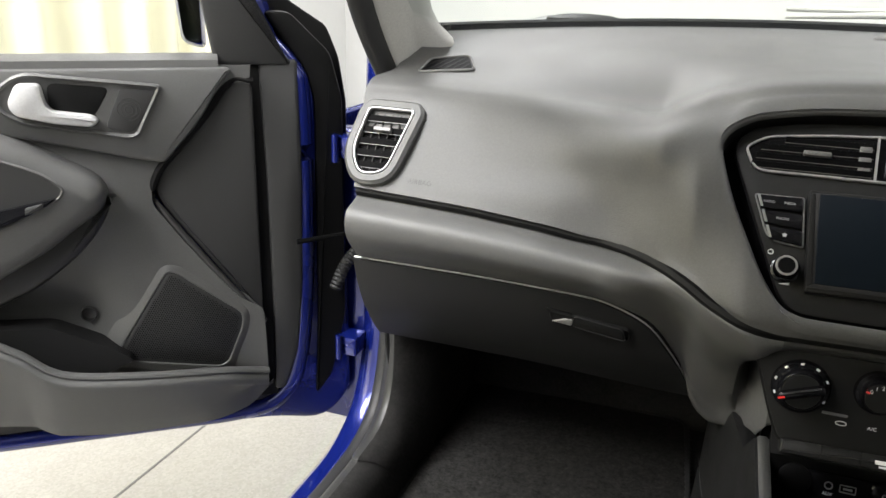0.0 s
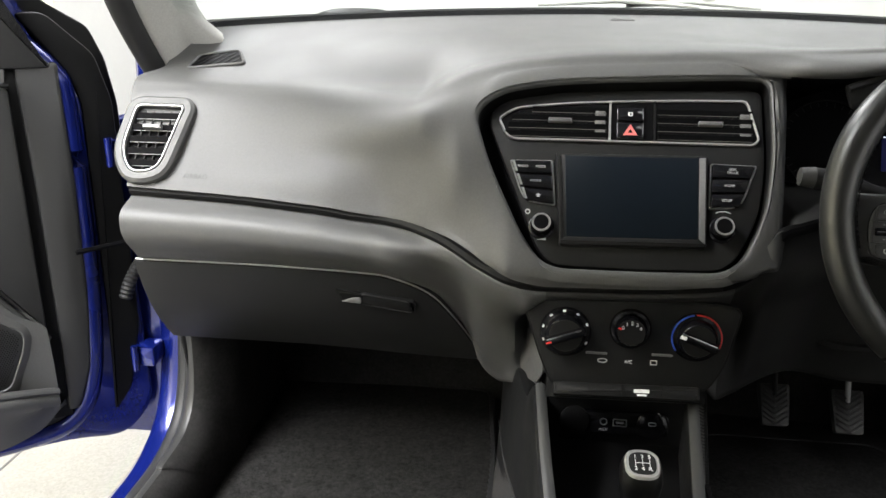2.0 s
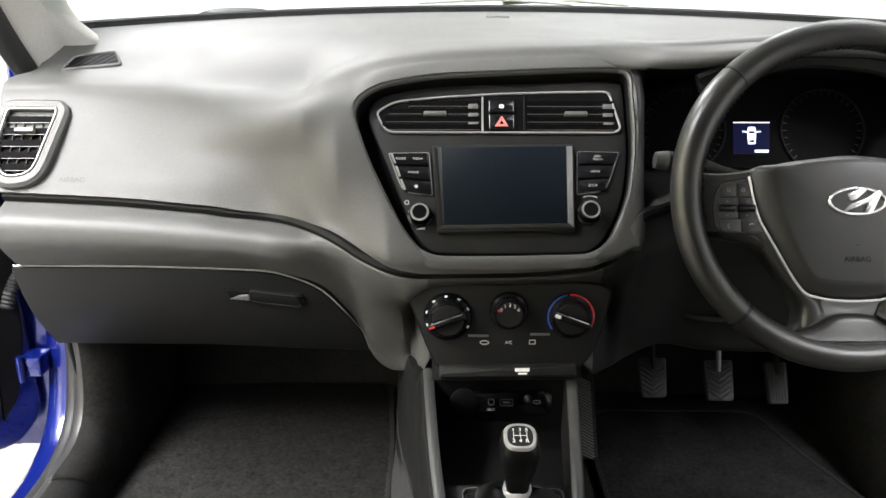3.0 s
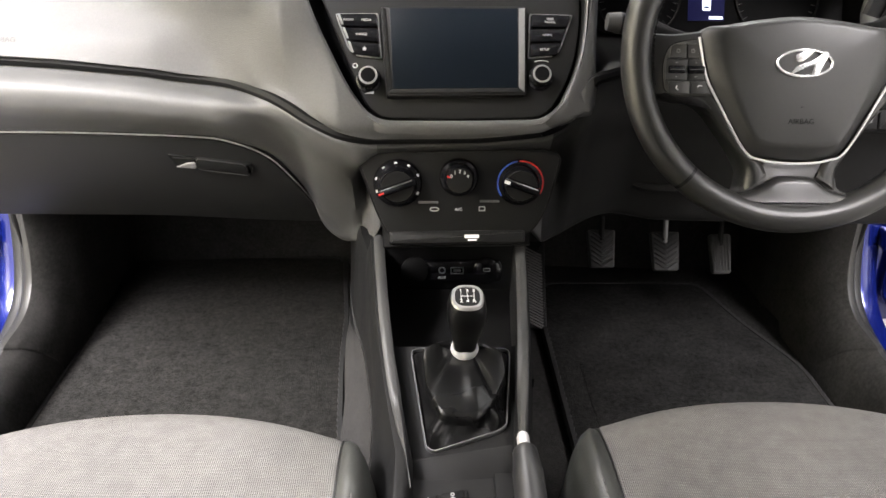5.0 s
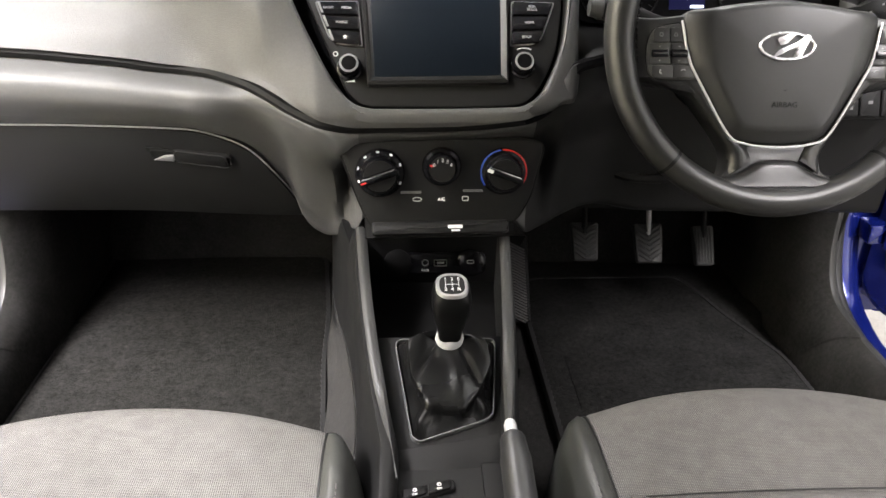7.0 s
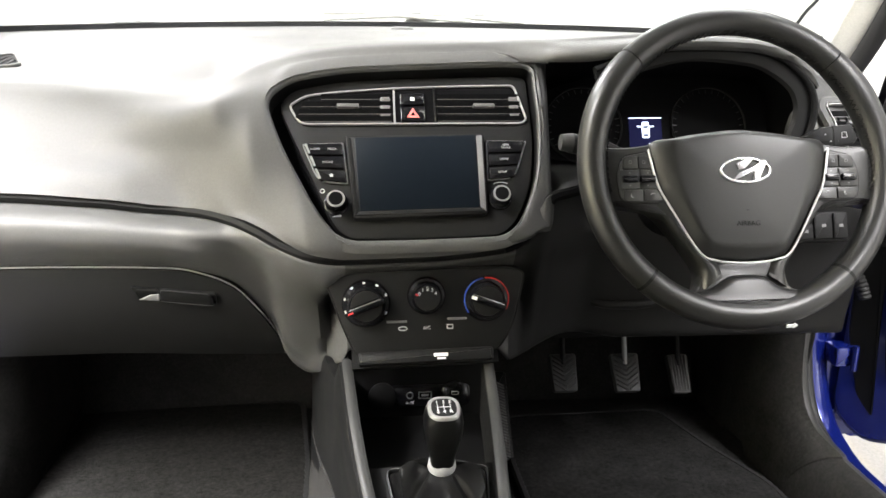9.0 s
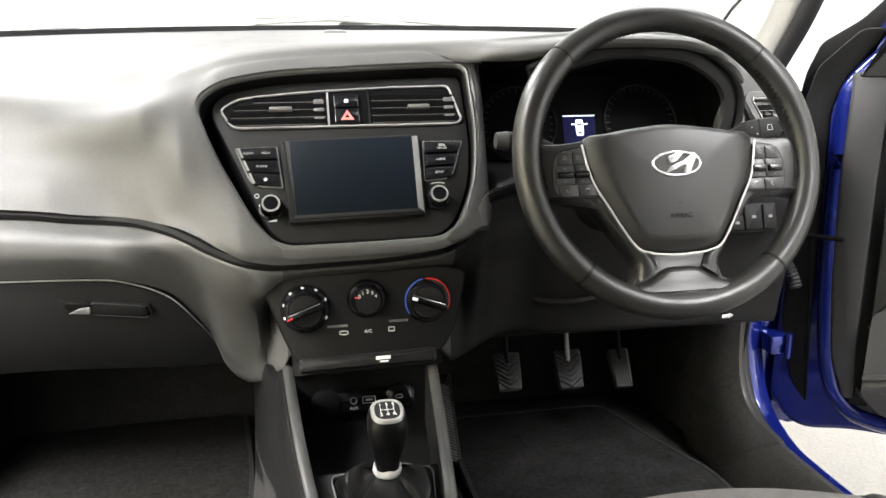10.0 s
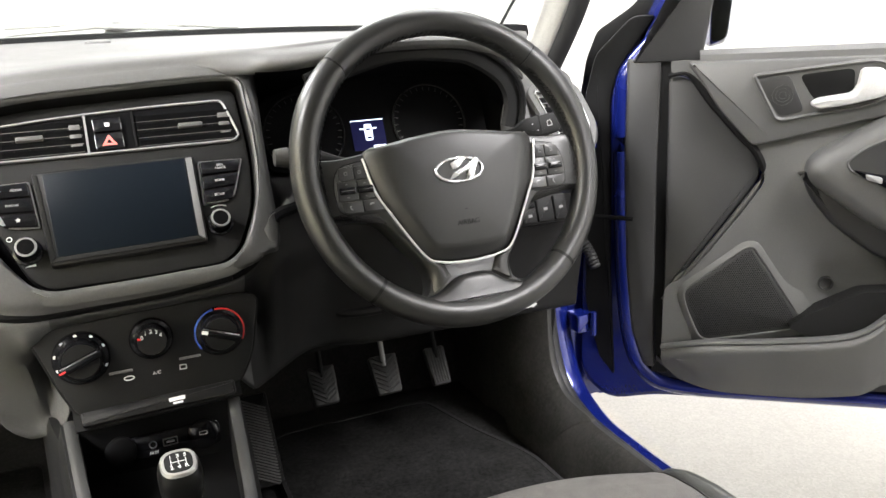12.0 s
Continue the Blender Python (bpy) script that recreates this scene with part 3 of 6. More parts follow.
def lip_height(v):
    return 0.012 + 0.005 * min(1.0, max(0.0, (v + 0.026) / 0.106)) + 0.0052 * sm(0.07, 0.135, v)


def inside(pts, u, v):
    k = False
    for i in range(len(pts)):
        p, q = pts[i - 1], pts[i]
        if (p[1] > v) != (q[1] > v) and u < (q[0] - p[0]) * (v - p[1]) / (q[1] - p[1]) + p[0]:
            k = not k
    return k


LIP_OUT = offset(LIP, -0.005)


def trim_to_opening(rows, first):
    """Draws the loft's points that lie just inside the opening out to its edge; returns the set of points inside."""
    hole = {}
    for i, r in enumerate(rows):
        for j in range(first, len(r)):
            c = ST_INV @ Vector(r[j])
            if abs(c.x) < 0.25 and c.z > -0.02 and inside(LIP_OUT, c.x, c.y):
                hole[i, j] = c
    n = len(LIP_OUT)
    for (i, j), c in hole.items():
        best = None
        for k in range(n):
            a, b = LIP_OUT[k - 1], LIP_OUT[k]
            e = b - a
            w = min(1.0, max(0.0, (Vector((c.x, c.y)) - a).dot(e) / max(1e-12, e.length_squared)))
            q = a + e * w
            d = (Vector((c.x, c.y)) - q).length
            if best is None or d < best[0]:
                best = (d, q)
        if best[0] < 0.014:
            q = best[1]
            rows[i][j] = tuple(ST @ Vector((q.x, q.y, lip_height(q.y) - 0.0004)))
    return set(hole)


def in_panel(i, j):
    return all(k in HOLE for k in ((i, j), (i + 1, j), (i, j + 1), (i + 1, j + 1)))


ST_INV = ST.inverted()
PN = 10
pad_rows = loft_x(pad_profile, -0.662, 0.662, 280, PN, 0.04)
HOLE = trim_to_opening(pad_rows, 3 * PN)


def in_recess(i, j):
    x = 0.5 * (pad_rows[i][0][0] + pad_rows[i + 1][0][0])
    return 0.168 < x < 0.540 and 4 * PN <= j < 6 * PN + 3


# Pad faces right of the panel, their shade put into a darker grey.
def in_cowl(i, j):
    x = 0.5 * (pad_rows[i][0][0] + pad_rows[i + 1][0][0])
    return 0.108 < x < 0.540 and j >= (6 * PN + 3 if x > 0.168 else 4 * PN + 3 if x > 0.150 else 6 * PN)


part("upper_pad", grid_if(B(), pad_rows, lambda i, j: not in_recess(i, j) and not in_cowl(i, j) and not in_panel(i, j)), PAD, dash, "soft grained dark grey upper pad", angle=60, solid=0.004)
part("shaded_cowl", grid_if(B(), pad_rows, lambda i, j: in_cowl(i, j) and not in_panel(i, j)), DOORM, dash, angle=60, solid=0.004)
# rounded lip round the opening and its black inner wall
LIP_SECTION = ((-0.017, -0.0035), (-0.012, 0.0004), (-0.0065, 0.0016), (-0.0028, 0.0009), (-0.0008, -0.0012), (0.0, -0.0045))
lip_rows = []
for d, dh in LIP_SECTION:
    row = []
    for p, q in zip(LIP, offset(LIP, d)):
        # narrow and rolled back beside the instruments
        k = sm(0.125, 0.145, p.x)
        q = p.lerp(q, 1 - 0.45 * k)
        row.append(ST @ Vector((q.x, q.y, lip_height(p.y) + dh - k * (0.016 if d < -0.016 else 0.004 if d < -0.011 else 0.0))))
    lip_rows.append(row)
# On the right the lip's shade is put into a darker grey.
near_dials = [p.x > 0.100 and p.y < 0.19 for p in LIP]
for nm, dark, mt in (("panel_surround", False, PAD), ("shaded_surround", True, DOORM)):
    bm = B()
    vs = {}
    n = len(LIP)
    for a in range(len(lip_rows) - 1):
        for k in range(n):
            if (near_dials[k] and near_dials[(k + 1) % n]) == dark:
                q = [(a, k), (a, (k + 1) % n), (a + 1, (k + 1) % n), (a + 1, k)]
                for w in q:
                    if w not in vs:
                        vs[w] = bm.verts.new(lip_rows[w[0]][w[1]])
                bm.faces.new([vs[w] for w in q])
    part(nm, bm, mt, dash, "" if dark else "dark grey moulded surround standing proud of the centre panel", angle=70)
part("surround_wall", grid(bm := B(), [[ST @ Vector((p.x, p.y, h if h < 0 else lip_height(p.y) - 0.0045)) for p in LIP] for h in (1, -0.012)], closed_v=True) and bm, BLACK, dash)

# Near-zero black puts the shade under the hood into the recess.
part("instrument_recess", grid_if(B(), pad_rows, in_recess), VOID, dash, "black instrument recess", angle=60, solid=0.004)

hood = spline([(0.225, 0.985), (0.27, 1.002), (0.345, 1.020), (0.424, 1.016), (0.464, 1.006), (0.506, 0.979), (0.524, 0.950), (0.526, 0.921), (0.520, 0.895)], 6)
for nm, mt, r, din, yy in (("hood_groove", BLACK, 0.0045, 0.0, 0.050), ("hood_lining", LOW, 0.0085, 0.011, 0.060)):
    path = []
    for i, p in enumerate(hood):
        t = (hood[min(i + 1, len(hood) - 1)] - hood[max(i - 1, 0)]).normalized()
        q = p + Vector((t.y, -t.x)) * din
        path.append((q.x, yy, q.y))
    part(nm, tube(B(), path, r, 8, squash=(1, 1) if din == 0 else (1.6, 0.8), up=(0, 1, 0)), mt, dash)

# fine moulded line along the top of the pad
line_y = knots([(-0.62, 0.203), (-0.5, 0.211), (-0.4, 0.221), (-0.325, 0.226), (-0.25, 0.226), (-0.17, 0.214), (0.0, 0.203), (0.12, 0.195)])
line = []
for r in pad_rows[8:170]:
    for a, b in zip(r, r[1:]):
        if a[1] > line_y(a[0]) >= b[1]:
            w = (a[1] - line_y(a[0])) / (a[1] - b[1])
            line.append(Vector(a).lerp(Vector(b), w) + Vector((0, 0, 0.0003)))
            break
part("pad_line", tube(B(), line, 0.0011, 6), DOORM, dash, "fine moulded line along the pad")

seam_z = knots([(-0.66, 0.741), (-0.5, 0.741), (-0.4, 0.739), (-0.315, 0.735), (-0.275, 0.724), (-0.243, 0.706), (-0.215, 0.668), (-0.196, 0.628), (-0.186, 0.592), (-0.170, 0.564), (-0.150, 0.550), (-0.125, 0.558), (-0.110, 0.590), (-0.09, 0.634), (0.09, 0.638), (0.12, 0.61), (0.20, 0.62), (0.3, 0.605), (0.66, 0.60)])
seam_y = knots([(-0.66, 0.060), (-0.3, 0.064), (-0.243, 0.084), (-0.215, 0.102), (-0.186, 0.126), (-0.15, 0.140), (-0.125, 0.125), (-0.112, 0.078), (-0.100, 0.012), (0, -0.010), (0.10, -0.004), (0.16, 0.05), (0.25, 0.10), (0.66, 0.10)])


def low_profile(x):
    ey, ez, gy, gz = crease_y(x), crease_z(x), seam_y(x), seam_z(x)
    h = ez - gz
    f = (1 - sm(-0.30, -0.18, x)) if x < 0 else 0.0
    c = sm(-0.135, -0.115, x) * (1 - sm(0.125, 0.15, x))
    under = sm(-0.30, -0.22, x) * (1 - sm(-0.13, -0.11, x))
    out = []
    for k, flat, roll, turned in ((0.20, 0.09, 0.023, 0.20), (0.44, 0.42, 0.033, 0.54), (0.64, 0.63, 0.026, 0.76), (0.85, 0.85, 0.010, 0.93)):
        flat = flat * (1 - under) + turned * under
        y = ey - 0.003 * (k < 0.3) + flat * (gy - ey) - f * (roll + 0.35 * flat * (gy - ey))
        out.append((y * (1 - c) + c * (ey + 0.022 if k < 0.3 else gy + 0.008), ez - k * h))
    return [(ey + 0.016, ez + 0.002), (ey + 0.004, ez - 0.006)] + out + [(gy + 0.008 * c, gz), (gy + 0.03, gz - 0.002)]


low_rows = loft_x(low_profile, -0.636, 0.640, 170, 5)
# One moulding in three tones: shade towards the right put into darker greys.
part("shaded_driver_panel", grid_if(B(), low_rows, lambda i, j: low_rows[i][0][0] >= 0.112), LOW, dash, angle=60, solid=0.003)
part("shaded_centre_strip", grid_if(B(), low_rows, lambda i, j: -0.096 <= low_rows[i][0][0] < 0.112), DOORM, dash, angle=60, solid=0.003)
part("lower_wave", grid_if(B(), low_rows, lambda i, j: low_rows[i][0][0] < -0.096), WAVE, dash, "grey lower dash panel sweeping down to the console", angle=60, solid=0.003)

# dark joint between the two
for x0, x1, mt in ((-0.636, 0.10, BLACK), (0.10, 0.636, VOID)):
    part("joint", tube(B(), [(x, crease_y(x) + 0.010, crease_z(x) + 0.003) for x in np.linspace(x0, x1, 80)], 0.0075, 8), mt, dash)

# glovebox lid
lid_right = -0.187


def lid_rows(dy=0.0):
    rows = []
    for i in range(61):
        x = -0.645 + (0.645 + lid_right) * i / 60
        zt = min(seam_z(x), 0.741) - 0.003
        zb = 0.594 - 0.014 * sm(-0.45, -0.2, x)
        r = []
        for k in range(11):
            t = k / 10
            z = zt + (zb - zt) * t
            y = 0.064 + (0.741 - z) * 0.46 + 0.9 * (0.741 - z) ** 2 + 0.010 * math.sin(math.pi * (0.741 - z) / 0.17) * -1 + dy
            r.append((x, y, z))
        r.append((x, r[-1][1] + 0.05, zb + 0.002))
        rows.append(r)
    return rows


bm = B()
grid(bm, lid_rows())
lid = part("glovebox_lid", bm, LID, dash, "closed glovebox lid, its downward-facing shade put into dark grey", solid=0.006)
GL = plane((-0.318, 0.0690, 0.7040), (1, 0, -0.10), (0, -0.90, -0.42))
part("handle_recess", rim(B(), GL, rounded([(-0.052, -0.002), (0.055, -0.002), (0.055, -0.024), (-0.045, -0.022)], 0.008), 0.0022, -0.004, 0.004), LOW, lid)
part("handle", plate(B(), GL, rounded([(-0.018, 0.0), (0.046, -0.002), (0.050, -0.022), (-0.018, -0.020)], 0.006), 0.0, 0.005, 0.002), LOW, lid)
part("handle_edge", rim(B(), GL, rounded([(-0.018, 0.0), (0.046, -0.002), (0.052, -0.0225), (-0.018, -0.0205)], 0.006), 0.0007, 0.003, 0.0054, 0.0002), STRIP, lid)
# Finger recess painted flat: black for its shade.
part("finger_gap", plate(B(), GL, rounded([(-0.055, 0.001), (-0.019, 0.0), (-0.019, -0.020), (-0.045, -0.020)], 0.004), 0.0, 0.0035, 0.001), BLACK, lid)
# Silver plate paints the glint at the foot of the finger recess.
part("gap_glint", plate(B(), GL, rounded([(-0.030, -0.010), (-0.019, -0.008), (-0.019, -0.020), (-0.046, -0.0205)], 0.002), 0.0, 0.0045, 0.0006), SILVER, lid)
# Bright metal tube paints the light caught by the lid's upper edge.
part("lid_edge_glint", tube(B(), [Vector(r[0]) + Vector((0, -0.002, 0.0005)) for r in lid_rows()], 0.0012, 6), SATIN, lid, "thin bright line painted along the lid's upper edge")

# under-dash closing panel
part("under_panel", box(B(), I4, -0.62, 0.62, 0.18, 0.60, 0.575, 0.60), BLACK, dash)
# Knee panel in black: the shade below the wheel is put into its colour.
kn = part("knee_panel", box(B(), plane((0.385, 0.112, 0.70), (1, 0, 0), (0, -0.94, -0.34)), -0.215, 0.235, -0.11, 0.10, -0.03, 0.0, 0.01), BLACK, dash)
part("coin_tray", tube(B(), spline([(0.235, 0.10, 0.672), (0.26, 0.085, 0.662), (0.31, 0.08, 0.660), (0.36, 0.085, 0.664)], 6), [0.004] + [0.007] * 17 + [0.004], 8), LOW, dash)
part("tray_gap", box(B(), plane((0.30, 0.100, 0.690), (1, 0, 0), (0, -0.94, -0.34)), -0.055, 0.055, -0.018, 0.018, -0.01, 0.004, 0.006), BLACK, dash)
SB = plane((0.550, 0.040, 0.779), (1, 0, 0), (0, -0.95, 0.3))
sb = part("switch_bank", box(B(), SB, -0.040, 0.040, -0.022, 0.020, -0.03, 0.0, 0.004), LOW, dash)
for u0, u1, v0, v1 in ((-0.036, -0.014, -0.018, 0.002), (-0.012, 0.014, -0.018, 0.017), (0.016, 0.036, -0.018, 0.017), (-0.036, -0.014, 0.004, 0.014)):
    sk = part("switch", box(B(), SB, u0, u1, v0, v1, -0.002, 0.005, 0.002), STACK, dash)
    if v0 < 0:
        part("switch_mark", box(B(), SB, (u0 + u1) / 2 - 0.003, (u0 + u1) / 2 + 0.003, (v0 + v1) / 2 - 0.002, (v0 + v1) / 2 + 0.002, 0.004, 0.0055), MARK, sk)
part("bonnet_mark", plate(B(), plane((0.558, 0.095, 0.615), (1, 0, 0.1), (0, -0.94, -0.34)), [Vector(p) for p in ((-0.009, -0.002), (0.002, -0.002), (0.002, -0.0045), (0.009, 0.0005), (0.002, 0.0055), (0.002, 0.003), (-0.009, 0.003))], 0.0, 0.002), WHITE, dash)
# end caps of the dash
for s in (-1, 1):
    part("end_panel", plate(B(), Matrix(((0, 0, s, s * 0.618), (1, 0, 0, 0), (0, 1, 0, 0), (0, 0, 0, 1))), rounded([(0.11, 0.70), (0.07, 0.74), (0.06, 0.83), (0.13, 0.92), (0.25, 0.96), (0.40, 0.97), (0.42, 0.7)], 0.01), 0.0, 0.012, 0.003), LOW, dash)

# ---- centre panel ----
outline = rounded([(-0.176, 0.150), (-0.160, 0.174), (-0.10, 0.187), (0.0, 0.192), (0.13, 0.196), (0.146, 0.192), (0.1485, 0.095), (0.139, 0.034), (0.115, -0.013), (0.096, -0.028), (0.0, -0.031), (-0.090, -0.030), (-0.108, -0.014)], [0.02, 0.03, 0.05, 0.1, 0.05, 0.008, 0.03, 0.03, 0.02, 0.02, 0.1, 0.02, 0.02])
part("panel_backing", plate(B(), ST, offset(LIP, -0.004), -0.016, -0.011), VOID, dash)
cp = part("centre_panel", plate(B(), ST, outline, -0.01, 0.003, 0.003), STACK, dash, "black centre panel with vents, screen and buttons")
vent_o = rounded([(-0.163, 0.150), (-0.143, 0.165), (-0.09, 0.1715), (-0.03, 0.1755), (0.05, 0.179), (0.129, 0.180), (0.1425, 0.130), (0.135, 0.1225), (-0.150, 0.1225)], [0.006, 0.02, 0.05, 0.05, 0.05, 0.008, 0.006, 0.006, 0.012])
part("vent_frame", rim(B(), ST, vent_o, 0.0024, 0.002, 0.007), SILVER, dash, "thin satin silver vent surround")
# Black plate paints the vent's deep shade; the panel has no hole here.
part("vent_shade", plate(B(), ST, offset(vent_o, 0.002), 0.0028, 0.0042), VOID, dash)
for u in (-0.0295, 0.0225):
    part("vent_divider", box(B(), ST, u - 0.0012, u + 0.0012, 0.124, 0.176, 0.003, 0.0065), SILVER if u < 0 else BLACK, dash)


def vent_cell(u0, u1):
    for k in range(4):
        vv = 0.131 + 0.0105 * k
        bm = B()
        a = u0 + (0.004 + 0.004 * k if u0 < -0.1 else 0.002)
        if u0 < -0.1 and k == 3:
            a += 0.02
        box(bm, ST @ pose(0, vv, 0.006, 25), a, u1 - 0.002, -0.0032, 0.0032, -0.0006, 0.0006)
        sl = part("slat", bm, VOID, dash)
        part("slat_edge", box(B(), ST @ pose(0, vv, 0.006, 25), a, u1 - 0.002, -0.0038, -0.0031, -0.0008, 0.0008), LEVER, sl)
    for k in range(7):
        uu = u0 + 0.02 + (u1 - u0 - 0.03) * k / 6
        part("fin", box(B(), ST, uu - 0.0006, uu + 0.0006, 0.127, 0.166, 0.0042, 0.0052), BLACK, dash)
    for k in range(3):
        part("fin_tab", box(B(), ST, u1 - 0.016, u1 - 0.004, 0.130 + 0.0125 * k, 0.1375 + 0.0125 * k, 0.0045, 0.0065, 0.001), LEVER, dash)
    c = (u0 + u1) / 2 + 0.006
    part("vent_slider", box(B(), ST, c - 0.014, c + 0.014, 0.1445, 0.1505, 0.006, 0.012, 0.002), LEVER, dash)


vent_cell(-0.158, -0.031)
vent_cell(0.024, 0.136)
hz = part("hazard_switch", box(B(), ST, -0.022, 0.010, 0.1265, 0.1475, 0.003, 0.009, 0.002), GLOSS, dash)
lk = part("lock_switch", box(B(), ST, -0.022, 0.010, 0.149, 0.1665, 0.003, 0.009, 0.002), GLOSS, dash)
part("triangle", rim(B(), ST, [Vector((-0.0145, 0.1305)), Vector((0.0025, 0.1305)), Vector((-0.006, 0.1445))], 0.0030, 0.009, 0.0096, 0.0002), PINK, hz)
part("padlock", rim(B(), ST, [Vector((-0.0085, 0.155)), Vector((-0.0035, 0.155)), Vector((-0.0035, 0.1595)), Vector((-0.0085, 0.1595))], 0.0012, 0.009, 0.0095, 0.0001), WHITE, lk)

# screen
scr = part("screen_housing", plate(B(), ST, rounded([(-0.092, 0.105), (0.0815, 0.107), (0.0805, -0.003), (-0.084, -0.007)], 0.004), 0.002, 0.012, 0.003), STACK, dash, "black touchscreen unit with a silver edge")
part("screen", plate(B(), ST, rounded([(-0.081, 0.101), (0.0715, 0.103), (0.0705, 0.006), (-0.076, 0.003)], 0.002), 0.011, 0.0125, 0.0004), SCREEN, scr, "dark switched-off screen")
part("screen_edge", plate(B(), ST, [Vector((0.0725, 0.103)), Vector((0.0795, 0.1035)), Vector((0.0785, 0.0005)), Vector((0.0715, 0.006))], 0.011, 0.0132, 0.0006), DIMSIL, scr)
part("screen_edge", plate(B(), ST, [Vector((-0.0835, -0.003)), Vector((0.0775, 0.000)), Vector((0.0705, 0.0052)), Vector((-0.0765, 0.0022))], 0.011, 0.0132, 0.0006), STACK, scr)
part("screen_edge", plate(B(), ST, [Vector((-0.0905, 0.102)), Vector((-0.0855, 0.100)), Vector((-0.0785, 0.003)), Vector((-0.0835, -0.002))], 0.011, 0.0132, 0.0006), STACK, scr)


def button_bank(pts, words, su):
    o = rounded(pts, [0.003, 0.003, 0.003, 0.014] if su < 0 else [0.003, 0.003, 0.014, 0.003])
    part("button_frame", rim(B(), ST, o, 0.0016, 0.002, 0.006), SILVER, dash)
    i = offset(o, 0.0018)
    part("button_well", plate(B(), ST, i, 0.0028, 0.0045), BLACK, dash)
    (ax, ay), (bx, by), (cx, cy), (dx, dy) = pts
    for k, w in enumerate(words):
        t0, t1 = k / 3 + 0.02, (k + 1) / 3 - 0.02
        inset = 0.0025
        lt = lambda t: (ax + (dx - ax) * t + inset, ay + (dy - ay) * t)
        rt = lambda t: (bx + (cx - bx) * t - inset, by + (cy - by) * t)
        quad = rounded([lt(t0), rt(t0), rt(t1), lt(t1)], 0.0015)
        b = part("button", plate(B(), ST, quad, 0.004, 0.008, 0.0012), GLOSS, dash)
        m = (Vector(lt((t0 + t1) / 2)) + Vector(rt((t0 + t1) / 2))) / 2
        if w == "star":
            pts5 = [Vector((m.x + (0.0032 if q % 2 == 0 else 0.0015) * math.sin(q * math.pi / 5), m.y + (0.0032 if q % 2 == 0 else 0.0015) * math.cos(q * math.pi / 5))) for q in range(10)]
            part("star_mark", plate(B(), ST, pts5, 0.008, 0.0083), PRINT, b)
        elif isinstance(w, tuple):
            for q, ww in enumerate(w):
                writing("letters", ww, 0.0040, at(ST, m.x + (-0.0115 + 0.021 * q if len(w) == 2 else 0.0), m.y, 0.0081), PRINT, b)
        else:
            writing("letters", w, 0.0044, at(ST, m.x, m.y, 0.0081), PRINT, b)
        # Silver strip paints the light on the left bank's outer button edges.
        if su < 0:
            t = t1 - 0.03
            part("lit_edge", plate(B(), ST, [Vector(lt(t0)) + Vector((0, 0)), Vector(lt(t0)) + Vector((0.003, 0)), Vector(lt(t)) + Vector((0.003, 0)), Vector(lt(t))], 0.0078, 0.0084, 0.0002), SILVER, b)


button_bank([(-0.146, 0.0965), (-0.0945, 0.0975), (-0.0895, 0.0415), (-0.127, 0.0455)], [("RADIO", "MEDIA"), ("PHONE",), "star"], -1)
button_bank([(0.086, 0.0995), (0.1385, 0.0985), (0.120, 0.047), (0.0835, 0.044)], [("SEEK\nTRACK",), ("HOME",), ("SETUP",)], 1)


def stack_knob(u, v, word):
    M = at(ST, u, v)
    k = part("knob", lathe(B(), M, [(0.0150, 0.002), (0.0150, 0.005), (0.0128, 0.006), (0.0120, 0.020), (0.0108, 0.0215)], 32), GLOSS, dash)
    part("knob_ring", lathe(B(), M, [(0.0110, 0.0195), (0.0110, 0.0212), (0.0105, 0.0225), (0.0091, 0.0226), (0.0084, 0.0215)], 32), SILVER, k, "bright silver ring")
    part("knob_face", lathe(B(), M, [(0.0086, 0.02), (0.0086, 0.0222)], 24), VOID, k)


stack_knob(-0.1050, 0.0160, "")
stack_knob(0.0980, 0.0200, "")
part("power_mark", rim(B(), at(ST, -0.1215, 0.0335), disc(0.0030, 14), 0.0008, 0.003, 0.0035, 0.0001), WHITE, cp)
part("volume_mark", plate(B(), at(ST, -0.104, -0.0005), [Vector((-0.006, 0)), Vector((0.005, 0)), Vector((0.005, 0.0032))], 0.003, 0.0034), WHITE, cp)
part("tune_mark", tube(B(), [at(ST, 0.1005 + 0.010 * math.sin(a), 0.0395 + 0.003 * math.cos(a * 1.2), 0.0034).translation for a in np.linspace(-1, 1, 9)], 0.0005, 6), WHITE, cp)

# ---- heater panel ----
HP = plane((0, -0.013, 0.70), (1, 0, 0), (0, -0.995, 0.10))
hpo = rounded([(-0.1195, 0.034), (-0.092, 0.043), (0.0, 0.0445), (0.105, 0.0455), (0.1275, 0.0395), (0.1135, -0.028), (0.095, -0.060), (-0.083, -0.064), (-0.098, -0.03)], [0.01, 0.02, 0.1, 0.02, 0.01, 0.02, 0.012, 0.012, 0.02])
part("heater_joint", rim(B(), HP, offset(hpo, -0.002), 0.004, -0.025, 0.0045), BLACK, dash)
hp = part("heater_panel", plate(B(), HP, hpo, -0.03, 0.006, 0.003), STACK, dash, "dark grey heater control panel with three dials")

part("heater_rim", rim(B(), HP, hpo, 0.0009, 0.001, 0.0040, 0.0002), LEVER, hp)


